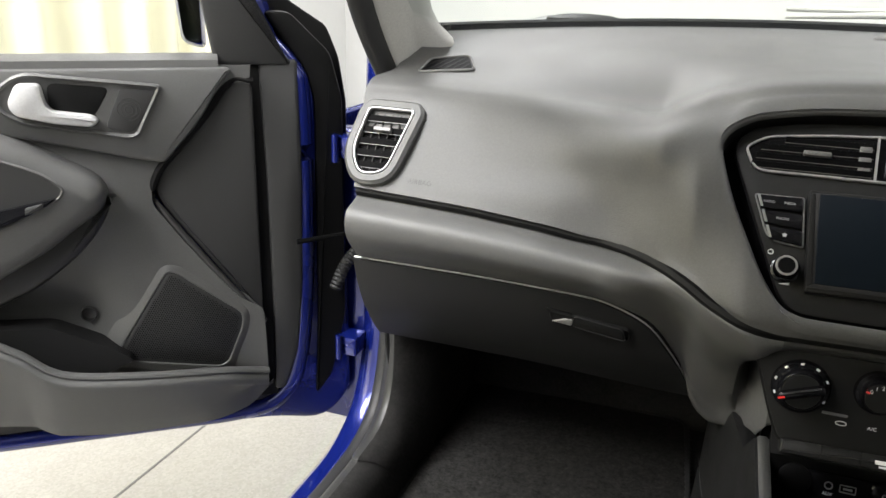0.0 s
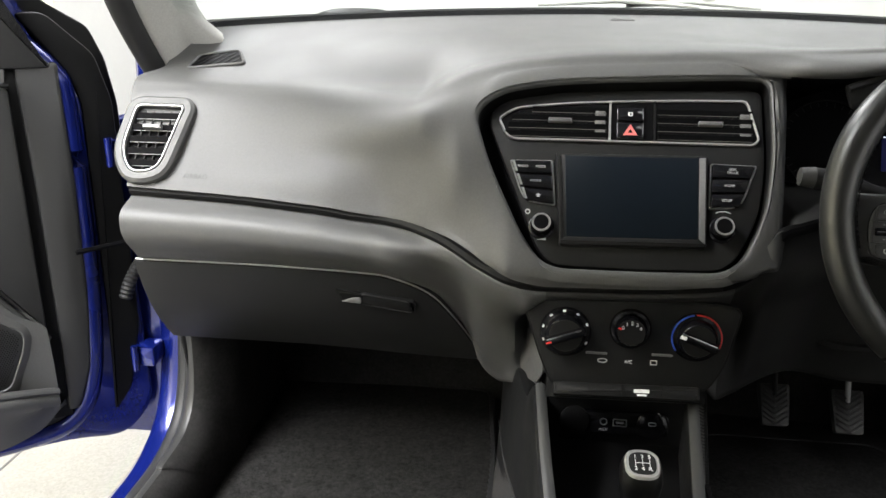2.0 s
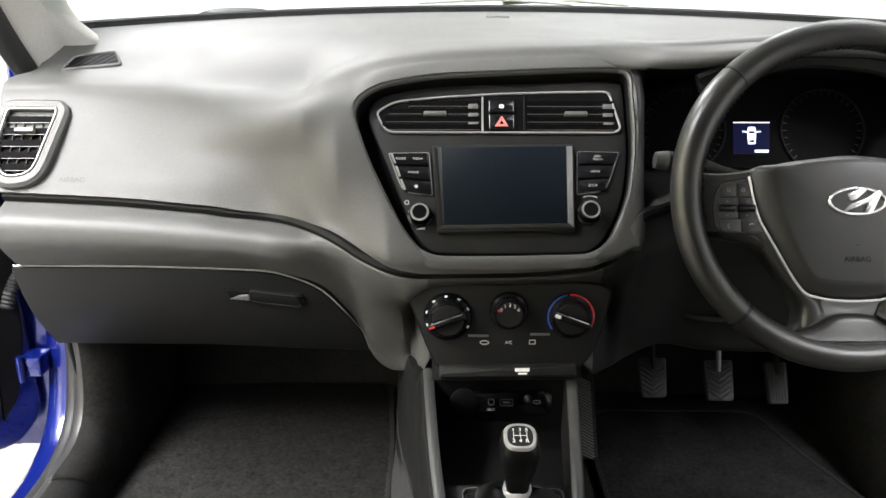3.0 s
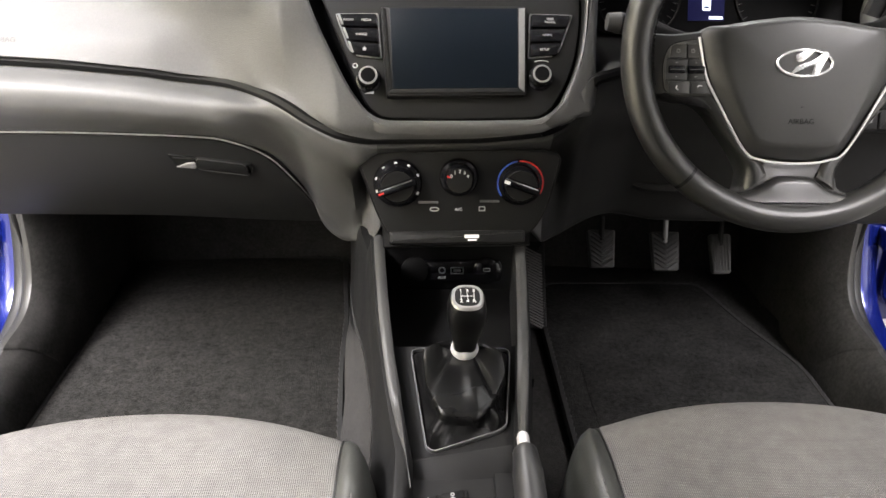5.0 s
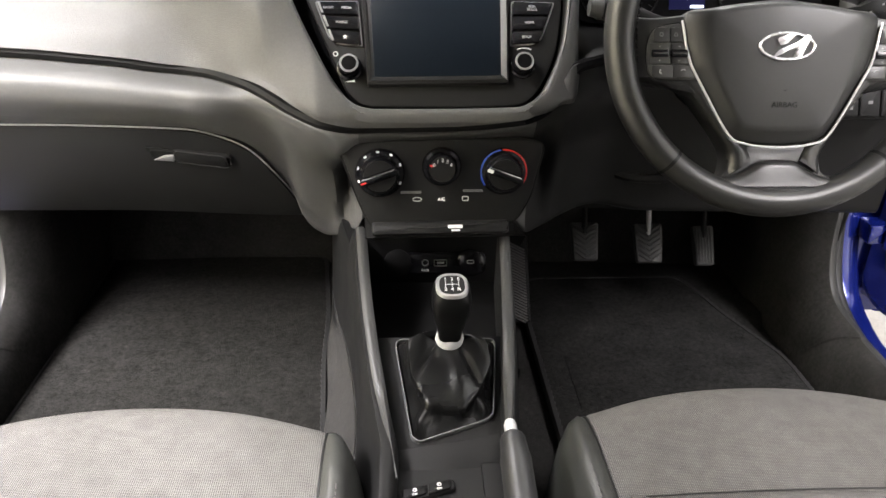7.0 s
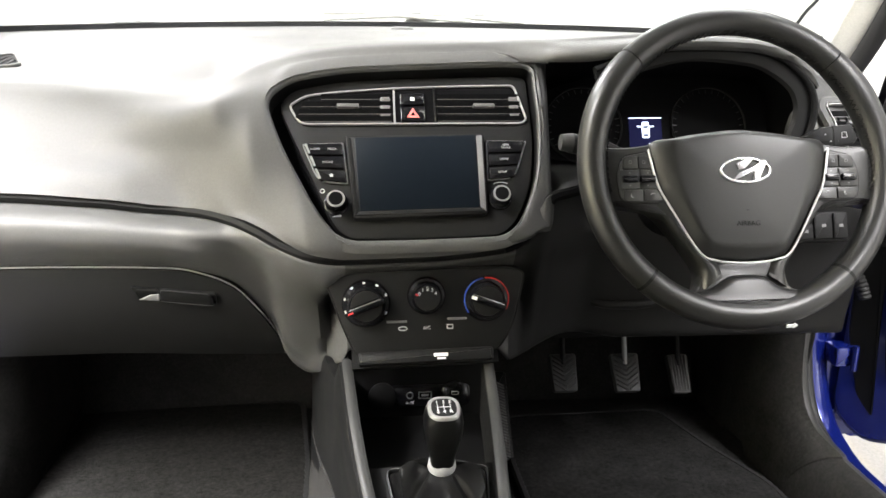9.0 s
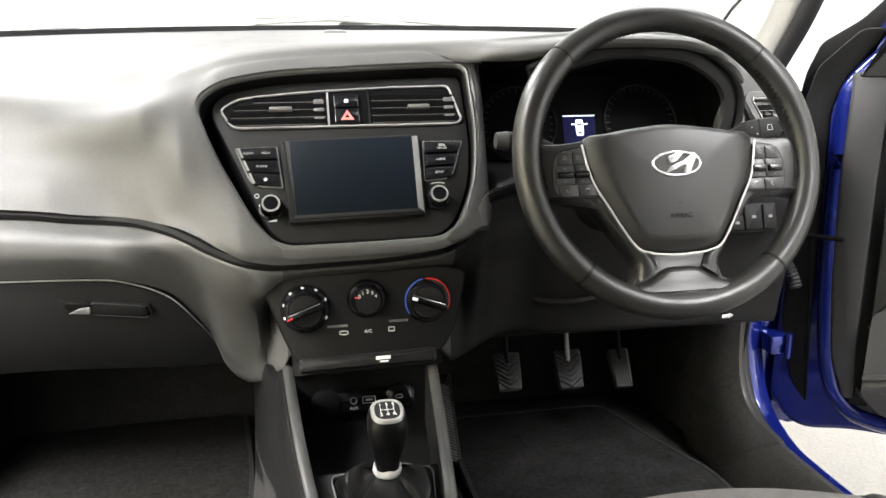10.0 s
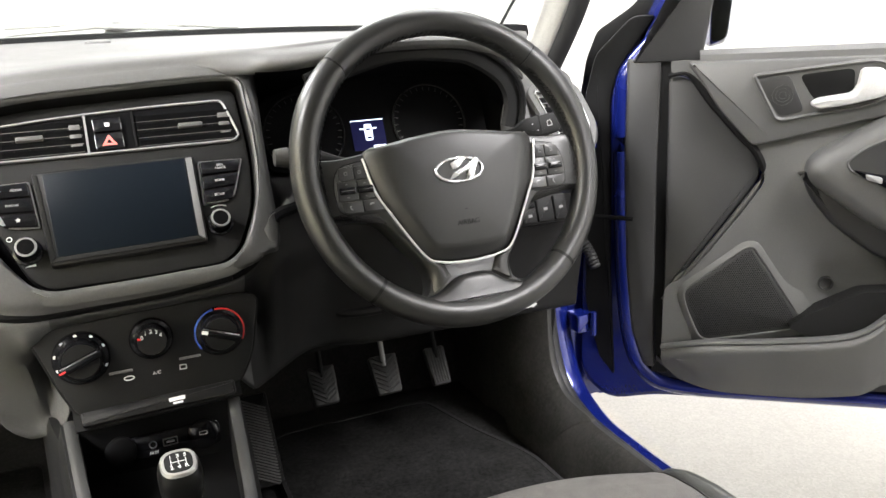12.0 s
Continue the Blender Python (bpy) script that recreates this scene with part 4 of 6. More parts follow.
def dial(u, v, r, mode):
    M = at(HP, u, v, 0.0055)
    d = part("dial", lathe(B(), M, [(r, 0), (r, 0.003), (r * 0.93, 0.006), (r * 0.80, 0.007), (r * 0.74, 0.016), (r * 0.68, 0.018)], 40), GLOSS, dash)
    part("dial_face", lathe(B(), M, [(r * 0.66, 0.017), (r * 0.63, 0.0185)], 32), LOW, d)
    if mode == "fan":
        for k, w in enumerate("01234"):
            a = radians(150 - 30 * k * 1.0)
            writing("numeral", w, 0.0062, at(M, 0.48 * r * math.cos(a), 0.48 * r * math.sin(a), 0.0187), WHITE, d)
        part("pointer", box(B(), M @ pose(0, 0, 0, 0, 0, 160), 0.5 * r, 0.66 * r, -0.001, 0.001, 0.0185, 0.019), RED, d)
        return
    a = 20 if mode == "mode" else -20
    bar = M @ pose(0, 0, 0, 0, 0, a)
    k = part("grip", box(B(), bar, -r * 0.80, r * 0.80, -0.0048, 0.0048, 0.010, 0.026, 0.003), GLOSS, d)
    part("grip_edge", box(B(), bar, -r * 0.72 if mode == "mode" else -r * 0.78, r * 0.66, 0.0026, 0.0046, 0.0245, 0.0268, 0.0006), CHROME, d)
    if mode == "mode":
        part("pointer", box(B(), bar, -r * 0.79, -r * 0.56, -0.0010, 0.0010, 0.0262, 0.0266), RED, d)
        for b in (25, 60, 95, 130, 165, 200, 335):
            part("mode_mark", box(B(), M @ pose(0, 0, 0, 0, 0, b), r * 0.86, r * 0.93, -0.0017, 0.0017, 0.0065, 0.0072), WHITE, d)
    else:
        part("pointer", box(B(), bar, -r * 0.79, -r * 0.55, -0.002, 0.002, 0.0262, 0.0269), WHITE, d)
        for lo, hi, mt, nm in ((-28, 95, RED, "red_arc"), (100, 215, BLUEP, "blue_arc")):
            part(nm, tube(B(), [at(M, 0.955 * r * math.cos(radians(q)), 0.955 * r * math.sin(radians(q)), 0.0058).translation for q in np.linspace(lo, hi, 24)], 0.0010, 6), mt, d)


dial(-0.071, 0.0045, 0.0300, "mode")
dial(0.0035, 0.0125, 0.0240, "fan")
dial(0.0785, 0.0065, 0.0290, "temp")
part("light_bar", box(B(), HP, -0.046, -0.021, -0.0215, -0.0185, 0.005, 0.0075, 0.0008), DIMSIL, hp)
part("light_bar", box(B(), HP, 0.030, 0.054, -0.0195, -0.0165, 0.005, 0.0075, 0.0008), DIMSIL, hp)
writing("letters", "A/C", 0.0056, at(HP, 0.004, -0.029, 0.0062), WHITE, hp)
part("recirculation_mark", rim(B(), at(HP, -0.026, -0.029), disc(0.0058, 20, 0, 0, 0.0028), 0.0009, 0.0055, 0.0064, 0.0001), WHITE, hp)
part("demist_mark", rim(B(), at(HP, 0.033, -0.028), rounded([(-0.0040, -0.003), (0.0040, -0.003), (0.0040, 0.003), (-0.0040, 0.003)], 0.001), 0.0010, 0.0055, 0.0064, 0.0001), WHITE, hp)

# switch strip below
SS = plane((0, -0.024, 0.634), (1, 0, 0.02), (0, -0.86, 0.51))
part("strip_gap", box(B(), SS, -0.090, 0.095, -0.010, 0.022, -0.02, -0.004), BLACK, dash)
strip = part("switch_strip", box(B(), SS, -0.082, 0.088, -0.008, 0.009, -0.01, 0.008, 0.004), LOW, dash, "row of blank switches with one lit passenger airbag lamp")
for u in (-0.040, -0.0015, 0.045):
    part("strip_joint", box(B(), SS, u - 0.0005, u + 0.0005, -0.0075, 0.0085, 0.004, 0.0083), BLACK, strip)
part("airbag_lamp", box(B(), SS, 0.012, 0.030, -0.0015, 0.0028, 0.0055, 0.0086), WHITE, strip)
part("lamp_line", box(B(), SS, 0.016, 0.027, -0.005, -0.0028, 0.0055, 0.0086), WHITE, strip)
# ---- centre console ----
con = thing("centre_console", (0, -0.2, 0.318), "dark grey plastic centre console with tray, gaiter frame and cup holder", "console")


def con_line(t):
    """Top edge of the console wall, front (t=0) to back."""
    return 0.0 - 0.31 * t, 0.622 - 0.088 * t


wall_foot = knots([(-0.9, 0.13), (-0.31, 0.100), (-0.163, 0.101), (-0.095, 0.106), (0.009, 0.120), (0.132, 0.143), (0.28, 0.160)])


def console_wall(s):
    bm = B()
    rows = []
    if s < 0:
        # runs on under the dash
        for y in (0.26, 0.18, 0.10, 0.04):
            xb = wall_foot(y)
            rows.append([(-xb - 0.006, y + 0.01, 0.33), (-xb, y + 0.005, 0.42), (-xb + 0.004, y, 0.53), (-xb + 0.008, y, 0.57), (-xb + 0.012, y, 0.582), (-0.102, y, 0.586), (-0.096, y, 0.584), (-0.093, y, 0.57), (-0.092, y, 0.53)])
    for i in range(25):
        t = i / 24
        y, z = con_line(t)
        xo = 0.098 - 0.038 * t + 0.004 * math.sin(math.pi * t)
        z += -0.010 * math.sin(math.pi * t)
        if s > 0:
            xo -= 0.011 * (1 - t) ** 0.7
        g = 1.0 if s < 0 else 0.45
        if s < 0:
            xb = wall_foot(y)
            rows.append([(-xb - 0.006, y + 0.01, 0.33), (-xb, y + 0.005, 0.42), (-xb * 0.6 - xo * 0.4 - 0.004, y, z - 0.06), (-xo - 0.012, y, z - 0.014), (-xo - 0.008, y, z - 0.001), (-xo, y, z), (0.006 - xo, y, z - 0.003), (0.009 - xo, y, z - 0.012), (0.010 - xo, y, z - 0.085)])
            continue
        rows.append([(s * (xo + 0.055 * g), y + 0.03, 0.33), (s * (xo + 0.040 * g), y + 0.02, z - 0.14), (s * (xo + 0.028 * g), y + 0.005, z - 0.05), (s * (xo + 0.016 * g), y, z - 0.012), (s * (xo + 0.009 * g), y, z - 0.001), (s * xo, y, z), (s * (xo - 0.006), y, z - 0.003), (s * (xo - 0.009), y, z - 0.012), (s * (xo - 0.010), y, z - 0.085)])
    for k in range(1, 6):
        t = 1 + k * 0.1
        y = -0.31 - 0.1 * k
        z = 0.534 - 0.03 * sm(0, 2, k)
        xo = 0.060 + 0.004 * k
        rows.append([(s * (xo + 0.055), y + 0.03, 0.33), (s * (xo + 0.04), y + 0.02, z - 0.14), (s * (xo + 0.026), y, z - 0.05), (s * (xo + 0.012), y, z - 0.012), (s * (xo + 0.006), y, z - 0.002), (s * xo, y, z - 0.001), (s * (xo - 0.004), y, z - 0.003), (s * (xo - 0.007), y, z - 0.008), (s * (xo - 0.010), y, z - 0.03)])
    grid(bm, rows)
    part("side_wall", bm, LOW, con, "dark grey console side wall", angle=50, solid=0.003)
    bm = B()
    grid(bm, [[(s * (0.097 - 0.038 * t + 0.004 * math.sin(math.pi * t) + a * (1 - 0.8 * sm(0.72, 1.1, t)) - (0.011 * max(0.0, 1 - t) ** 0.7 if s > 0 else 0.0)), con_line(t)[0], con_line(t)[1] - 0.010 * math.sin(math.pi * t) + b - 0.006 * sm(0.80, 1.12, t)) for a, b in ((0.006, 0.0012), (0.003, 0.0035), (-0.003, 0.0035), (-0.007, 0.0005))] for t in [q / 24 for q in range(28)]])
    part("trim_strip", bm, TRIMG, con, "satin grey trim strip", solid=0.001)


for s in (-1, 1):
    console_wall(s)
# tray and gaiter surround, sloping down and back
TR = plane((0.004, -0.215, 0.536), (1, 0, 0), (0, -0.24, 0.97))
part("tray", box(B(), I4, -0.092, 0.092, -0.155, 0.07, 0.500, 0.512), BLACK, con)
part("tray_back", box(B(), I4, -0.095, 0.095, 0.062, 0.075, 0.50, 0.645), BLACK, con)
part("gaiter_panel", plate(B(), TR, rounded([(-0.082, 0.075), (0.080, 0.075), (0.062, -0.085), (-0.056, -0.098)], 0.006), -0.06, -0.004, 0.003), LOW, con)
gf = rounded([(-0.059, 0.066), (0.058, 0.066), (0.045, -0.044), (0.036, -0.052), (-0.034, -0.078), (-0.042, -0.072)], [0.012, 0.012, 0.01, 0.01, 0.01, 0.008])
part("gaiter_frame", rim(B(), TR, gf, 0.0014, -0.006, 0.0015, 0.0004), DIMSIL, con, "thin satin silver gaiter frame")
# sockets at the tray's back
SK = plane((0, 0.060, 0.548), (1, 0, 0), (0, -0.97, 0.24))
part("socket_plate", plate(B(), SK, rounded([(-0.068, 0.012), (0.072, 0.012), (0.072, -0.020), (-0.066, -0.018)], 0.010), -0.004, 0.004, 0.002), GLOSS, con)
for u, mt in ((-0.050, BLACK), (0.050, GLOSS)):
    so = part("socket_cap", lathe(B(), at(SK, u, -0.003, 0.003), [(0.019, 0), (0.019, 0.004), (0.016, 0.006)], 28), mt, con)
part("charge_mark", rim(B(), at(SK, 0.050, -0.001, 0.003), rounded([(-0.005, -0.0025), (0.005, -0.0025), (0.005, 0.0025), (-0.005, 0.0025)], 0.002), 0.0009, 0.006, 0.0068, 0.0001), GREYP, con)
part("usb_port", rim(B(), SK, rounded([(0.000, 0.0015), (0.018, 0.0015), (0.018, -0.0080), (0.000, -0.0080)], 0.001), 0.0010, 0.003, 0.0062, 0.0002), SILVER, con)
part("usb_tongue", box(B(), SK, 0.004, 0.014, -0.0045, -0.0020, 0.003, 0.0052), PRINT, con)
part("aux_jack", rim(B(), at(SK, -0.012, -0.003), disc(0.0048, 20), 0.0012, 0.003, 0.0055, 0.0002), SILVER, con)
writing("letters", "AUX", 0.0055, at(SK, -0.012, -0.0135, 0.0042), WHITE, con)
# carpeted foot of the console beside the passenger mat
bm = B()
grid(bm, [spline([(-0.152 - 0.012 * sm(0.0, 0.2, y), y, 0.326), (-0.150 - 0.012 * sm(0.0, 0.2, y), y, 0.345), (-0.5 * wall_foot(y) - 0.072, y, 0.39), (-wall_foot(y) - 0.0015, y, 0.405 + 0.03 * sm(0.25, 0.0, y))], 3) for y in [0.28 - 0.04 * k for k in range(22)]])
part("carpet_side", bm, GREYCARPET, con, "grey carpeted console foot", angle=80, solid=0.003)
# rear part: ledge, switches, cup holder
part("ledge", plate(B(), plane((0.004, -0.312, 0.512), (1, 0, 0), (0, -0.42, 0.91)), rounded([(-0.056, 0.012), (0.058, 0.030), (0.058, -0.004), (-0.056, -0.02)], 0.004), -0.03, 0.0, 0.002), LOW, con)
CT = plane((0.0, -0.40, 0.500), (1, 0, 0), (0, -0.10, 0.995))
hole = disc(0.035, 40, -0.022, -0.006)
bm = B()
outer = rounded([(-0.062, 0.095), (0.062, 0.105), (0.085, -0.18), (-0.085, -0.18)], 0.004, 3)
ov = [bm.verts.new(CT @ Vector((p[0], p[1], 0))) for p in outer]
hv = [bm.verts.new(CT @ Vector((p.x, p.y, 0))) for p in hole]
es = [bm.edges.new((r[i], r[(i + 1) % len(r)])) for r in (ov, hv) for i in range(len(r))]
bmesh.ops.triangle_fill(bm, edges=es, use_beauty=True)
part("console_top", bm, LOW, con, solid=0.004)
part("cup_holder", lathe(B(), at(CT, -0.022, -0.006), [(0.026, -0.065), (0.030, -0.06), (0.0342, 0.0)], 40, top=False), BLACK, con)
bm = B()
tube(bm, [at(CT, -0.022 + 0.0355 * math.cos(a), -0.006 + 0.0355 * math.sin(a), 0.0005).translation for a in np.linspace(0, 2 * math.pi, 48, endpoint=False)], 0.0025, 8, closed=True)
part("cup_rim", bm, LOW, con)
bp = part("switch_pod", plate(B(), CT, rounded([(-0.0515, 0.0510), (0.0020, 0.0645), (0.0025, 0.0510), (-0.0505, 0.0335)], 0.004), -0.002, 0.005, 0.002), LOW, con)
for a, b in ((-0.047, -0.025), (-0.0235, -0.0015)):
    vt = 0.0490 + (a + 0.05) * 0.27
    sw = part("switch", plate(B(), CT, rounded([(a, vt), (b, vt + (b - a) * 0.25), (b, vt - 0.0120 + (b - a) * 0.30), (a, vt - 0.0130)], 0.002), 0.003, 0.0075, 0.0015), BLACK, con)
    writing("letters", "OFF", 0.0030, at(CT, (a + b) / 2, vt - 0.0070, 0.0078), WHITE, sw)
    part("switch_mark", rim(B(), at(CT, (a + b) / 2, vt - 0.0018), disc(0.0020, 12), 0.0006, 0.0074, 0.008, 0.0001), WHITE, sw)
part("handbrake_slot", box(B(), CT, 0.030, 0.068, -0.10, 0.085, 0.0005, 0.004, 0.003), BLACK, con)

# ---- gear lever ----
gear = thing("gear_lever", (0.005, -0.18, 0.53), "black leather gear lever with silver-ringed knob and gaiter", "gear lever")
GT = Vector((0.005, -0.187, 0.640))
GB = Vector((0.007, -0.168, 0.556))
ax = (GT - GB).normalized()
GB = GB + ax * 0.010
GM = Matrix.Translation(GB) @ pose(0, 0, 0, math.degrees(math.atan2(0.019, 0.084)), 0, 0)


def knob_ring(h, rx, ry, p=2.8, n=32):
    out = []
    for i in range(n):
        a = 2 * math.pi * i / n
        c, s_ = math.cos(a), math.sin(a)
        out.append(GM @ Vector((0.80 * rx * abs(c) ** (2 / p) * (1 if c > 0 else -1), 0.84 * ry * abs(s_) ** (2 / p) * (1 if s_ > 0 else -1), 0.887 * h)))
    return out


bm = B()
vs = grid(bm, [knob_ring(h, a, b) for h, a, b in ((0.006, 0.0165, 0.0165), (0.02, 0.018, 0.018), (0.038, 0.0225, 0.023), (0.056, 0.0262, 0.027), (0.070, 0.0268, 0.0275), (0.080, 0.0250, 0.0255), (0.086, 0.022, 0.0225))], closed_v=True)
bm.faces.new(vs[-1])
part("knob", bm, BOOT, gear)
bm = B()
vs = grid(bm, [knob_ring(h, a, b) for h, a, b in ((0.080, 0.0225, 0.0235), (0.0862, 0.0222, 0.0232), (0.0885, 0.0205, 0.0215), (0.0885, 0.0175, 0.0185), (0.0875, 0.0168, 0.0178))], closed_v=True)
part("knob_ring", bm, SILVER, gear, "satin silver ring")
bm = B()
vs = grid(bm, [knob_ring(h, a, b) for h, a, b in ((0.085, 0.0172, 0.0182), (0.0878, 0.017, 0.018), (0.0886, 0.013, 0.014))], closed_v=True)
bm.faces.new(vs[-1])
face = part("knob_cap", bm, STACK, gear)
for w, u, v in (("1", -0.007, 0.008), ("3", 0.0, 0.008), ("5", 0.007, 0.008), ("2", -0.007, -0.008), ("4", 0.0, -0.008), ("R", 0.007, -0.008)):
    writing("numeral", w, 0.0068, GM @ Matrix.Translation((u, v, 0.0789)), WHITE, face)
for u in (-0.007, 0.0, 0.007):
    part("gate_line", box(B(), GM, u - 0.0003, u + 0.0003, -0.0045, 0.0045, 0.0784, 0.0788), WHITE, face)
part("gate_line", box(B(), GM, -0.007, 0.007, -0.0003, 0.0003, 0.0784, 0.0788), WHITE, face)
part("collar", lathe(B(), GM, [(0.0152, -0.005), (0.0162, -0.001), (0.0152, 0.004), (0.0135, 0.008)], 32), SATIN, gear, "bright metal collar")


def gaiter():
    """A leather boot with an overhanging pouch: skirt up to a folded shoulder, then a facet up to the collar."""
    bm = B()
    n = 96
    c = Vector((0.003, 0.002))
    skirt = offset(gf, 0.003)
    shoulder = rounded([(-0.046, 0.042), (-0.042, -0.006), (-0.0265, -0.0450), (0.0120, -0.0515), (0.0330, -0.024), (0.0465, 0.010), (0.0440, 0.044), (0.002, 0.054)], 0.005, 3)

    def reach(poly, a):
        d = Vector((math.cos(a), math.sin(a)))
        best = 0.03
        for i in range(len(poly)):
            p, q = poly[i - 1] - c, poly[i] - c
            e = q - p
            den = d.x * e.y - d.y * e.x
            if abs(den) > 1e-9:
                t, w = (p.x * e.y - p.y * e.x) / den, (p.x * d.y - p.y * d.x) / den
                if t > 0 and -0.001 <= w <= 1.001:
                    best = t
        return best
    top = TR.inverted() @ (GB + Vector((0, 0, -0.004)))
    rows = [[] for _ in range(11)]
    for i in range(n):
        a = 2 * math.pi * i / n
        d = Vector((math.cos(a), math.sin(a)))
        rf, rs = reach(skirt, a), reach(shoulder, a)

        def near(b, w):
            return math.exp(-(((a - b + math.pi) % (2 * math.pi) - math.pi) / w) ** 2)
        corner = near(4.19, 0.10) + 0.7 * near(5.35, 0.12) + 0.8 * near(2.45, 0.12) + 0.7 * near(0.75, 0.12)
        front = near(4.75, 0.55)
        hs = 0.0215 - 0.003 * front + 0.004 * near(2.6, 0.5)
        f, sh = c + d * rf, c + d * rs
        out = Vector((top.x, top.y)) + d * 0.0150
        crease = near(5.55, 0.16) - 0.6 * near(4.9, 0.28) + 0.8 * near(3.45, 0.16) + 0.7 * near(1.1, 0.2) - 0.5 * near(2.3, 0.3)
        tuck = 0.40 + 0.28 * front - 0.42 * corner
        ring = [(f, -0.003), (f.lerp(sh, 0.12 + 0.5 * tuck), 0.000 + 0.008 * corner), (f.lerp(sh, 0.35 + tuck), 0.005 + 0.008 * corner), (sh.lerp(f, 0.10 * corner), hs - 0.008), (sh, hs - 0.0028), (sh.lerp(out, 0.03), hs)]
        for w in (0.10, 0.30, 0.52, 0.76, 1.0):
            ring.append((sh.lerp(out, w), hs + (top.z - hs) * w ** 1.5 - 0.0065 * crease * math.sin(math.pi * min(1.0, w * 1.02)) + 0.0025 * math.sin(math.pi * w)))
        for k, (q, h) in enumerate(ring):
            rows[k].append(TR @ Vector((q.x, q.y, h)))
    grid(bm, rows, closed_v=True)
    part("gaiter", bm, BOOT, gear, "creased black leather gaiter", angle=55)


gaiter()

# ---- handbrake ----
hb = thing("handbrake", (0.055, -0.45, 0.50), "dark grey handbrake lever with a silver release button", "handbrake")
part("grip", tube(B(), spline([(0.0535, -0.348, 0.568), (0.0535, -0.37, 0.566), (0.053, -0.42, 0.556), (0.051, -0.50, 0.540), (0.051, -0.60, 0.520)], 5), [0.0095, 0.0120, 0.0123, 0.0125, 0.0128, 0.0132] + [0.0145] * 5 + [0.0155] * 5 + [0.0158] * 5, 14, squash=(1, 1.15)), STRIP, hb)
part("release_button", tube(B(), [(0.0535, -0.350, 0.568), (0.0535, -0.334, 0.571), (0.0535, -0.330, 0.5715)], [0.0062, 0.0062, 0.0048], 12, squash=(1, 1.1)), SATIN, hb, "silver push button")
part("shaft", tube(B(), [(0.051, -0.58, 0.515), (0.051, -0.70, 0.47)], 0.010, 8), BLACK, hb)

# ---- seats ----
def seat(s, name, label, dy):
    st = thing(name, (s * 0.35, -0.5, 0.318), label, "car seat", "front seats")
    cx = -0.313 if s < 0 else 0.334

    def top(x, y):
        # cushion height: crowned, falling at its front edge
        f = (y + 0.50) / 0.25
        z = 0.548 - 0.020 * (abs(x - cx) / 0.2) ** 2 - 0.02 * f
        return z
    def front(x):
        q = abs(x - cx)
        return FRONT - 0.040 * (min(q, 0.19) / 0.19) ** 2.2 - (0.095 * ((q - 0.19) / 0.058) ** 1.4 if q > 0.19 else 0.0)

    FRONT = -0.222 if s < 0 else -0.230
    rows = []
    for i in range(61):
        x = cx - 0.248 + 0.496 * i / 60
        q = abs(x - cx)
        yf = front(x)
        prof = [(yf + 0.004, 0.40), (yf + 0.014, 0.45), (yf + 0.010, 0.488), (yf - 0.006, 0.516), (yf - 0.03, 0.533), (yf - 0.075, 0.541), (min(yf - 0.10, -0.36), 0.542)]
        dip = 0.006 * (1 - sm(0.17, 0.19, q))
        prof += [(-0.416, 0.540), (-0.4225, 0.540 - dip), (-0.429, 0.540), (-0.50, 0.536), (-0.65, 0.515), (-0.80, 0.495)]
        drop = 0.012 * (q / 0.195) ** 2 * 0.5 + (0.11 * ((q - 0.205) / 0.043) ** 2 if q > 0.205 else 0.0) - 0.010 * math.exp(-((q - 0.207) / 0.018) ** 2) + 0.004 * math.exp(-((q - 0.190) / 0.004) ** 2)
        if q > 0.189:
            prof[6:] = [(yf - 0.10 + (-0.80 - yf + 0.10) * k / 6, 0.542 - 0.045 * sm(2, 6, k)) for k in range(7)]
        for k in range(1, len(prof)):
            if prof[k][0] > prof[k - 1][0] - 0.006 and k > 3:
                prof[k] = (prof[k - 1][0] - 0.006, prof[k][1])
        rows.append([(x, p.x, p.y - drop) for p in spline([Vector(k) for k in prof], 5)])

    def side(i, j):
        return abs(0.5 * (rows[i][j][0] + rows[i + 1][j][0]) - cx) > 0.190
    part("cushion", grid_if(B(), rows, lambda i, j: not side(i, j)), FABRIC, st, "light grey woven fabric cushion with a cross seam", angle=60, solid=0.01)
    seam = [Vector(min(r, key=lambda p: abs(p[1] + 0.4225))) for r in rows if abs(r[0][0] - cx) < 0.172]
    part("seam", tube(B(), [p + Vector((0, -0.0015, 0.0088)) for p in seam], 0.0009, 6), LEATHER, st, "dark stitched cross seam")
    for e in (-1, 1):
        part("bolster", grid_if(B(), rows, lambda i, j: side(i, j) and (rows[i][j][0] - cx) * e > 0), BOLSTER, st, "dark grey vinyl side bolster", angle=60, solid=0.006)
        near = min(range(61), key=lambda k: abs(rows[k][0][0] - cx - e * 0.190))
        part("piping", tube(B(), [Vector(p) + Vector((0, 0, 0.0004)) for p in rows[near][8:]], 0.0016, 6), LEATHER, st)
        if e * s < 0:
            near = min(range(61), key=lambda k: abs(rows[k][0][0] - cx - e * 0.207))
            line = [Vector(p) + Vector((0, 0, 0.0008)) for p in rows[near]]
            for p, q in zip(line[30:], line[31:]):
                n = max(1, round((q - p).length / 0.009))
                for k in range(min(n, 40)):
                    part("stitch", tube(B(), [p.lerp(q, (k + 0.1) / n), p.lerp(q, (k + 0.7) / n)], 0.0007, 5), LEVER, st)
    for ch in st.children:
        ch.location.y = dy
    # Backrest with headrest, out of view, added to block light from behind.
    rows = []
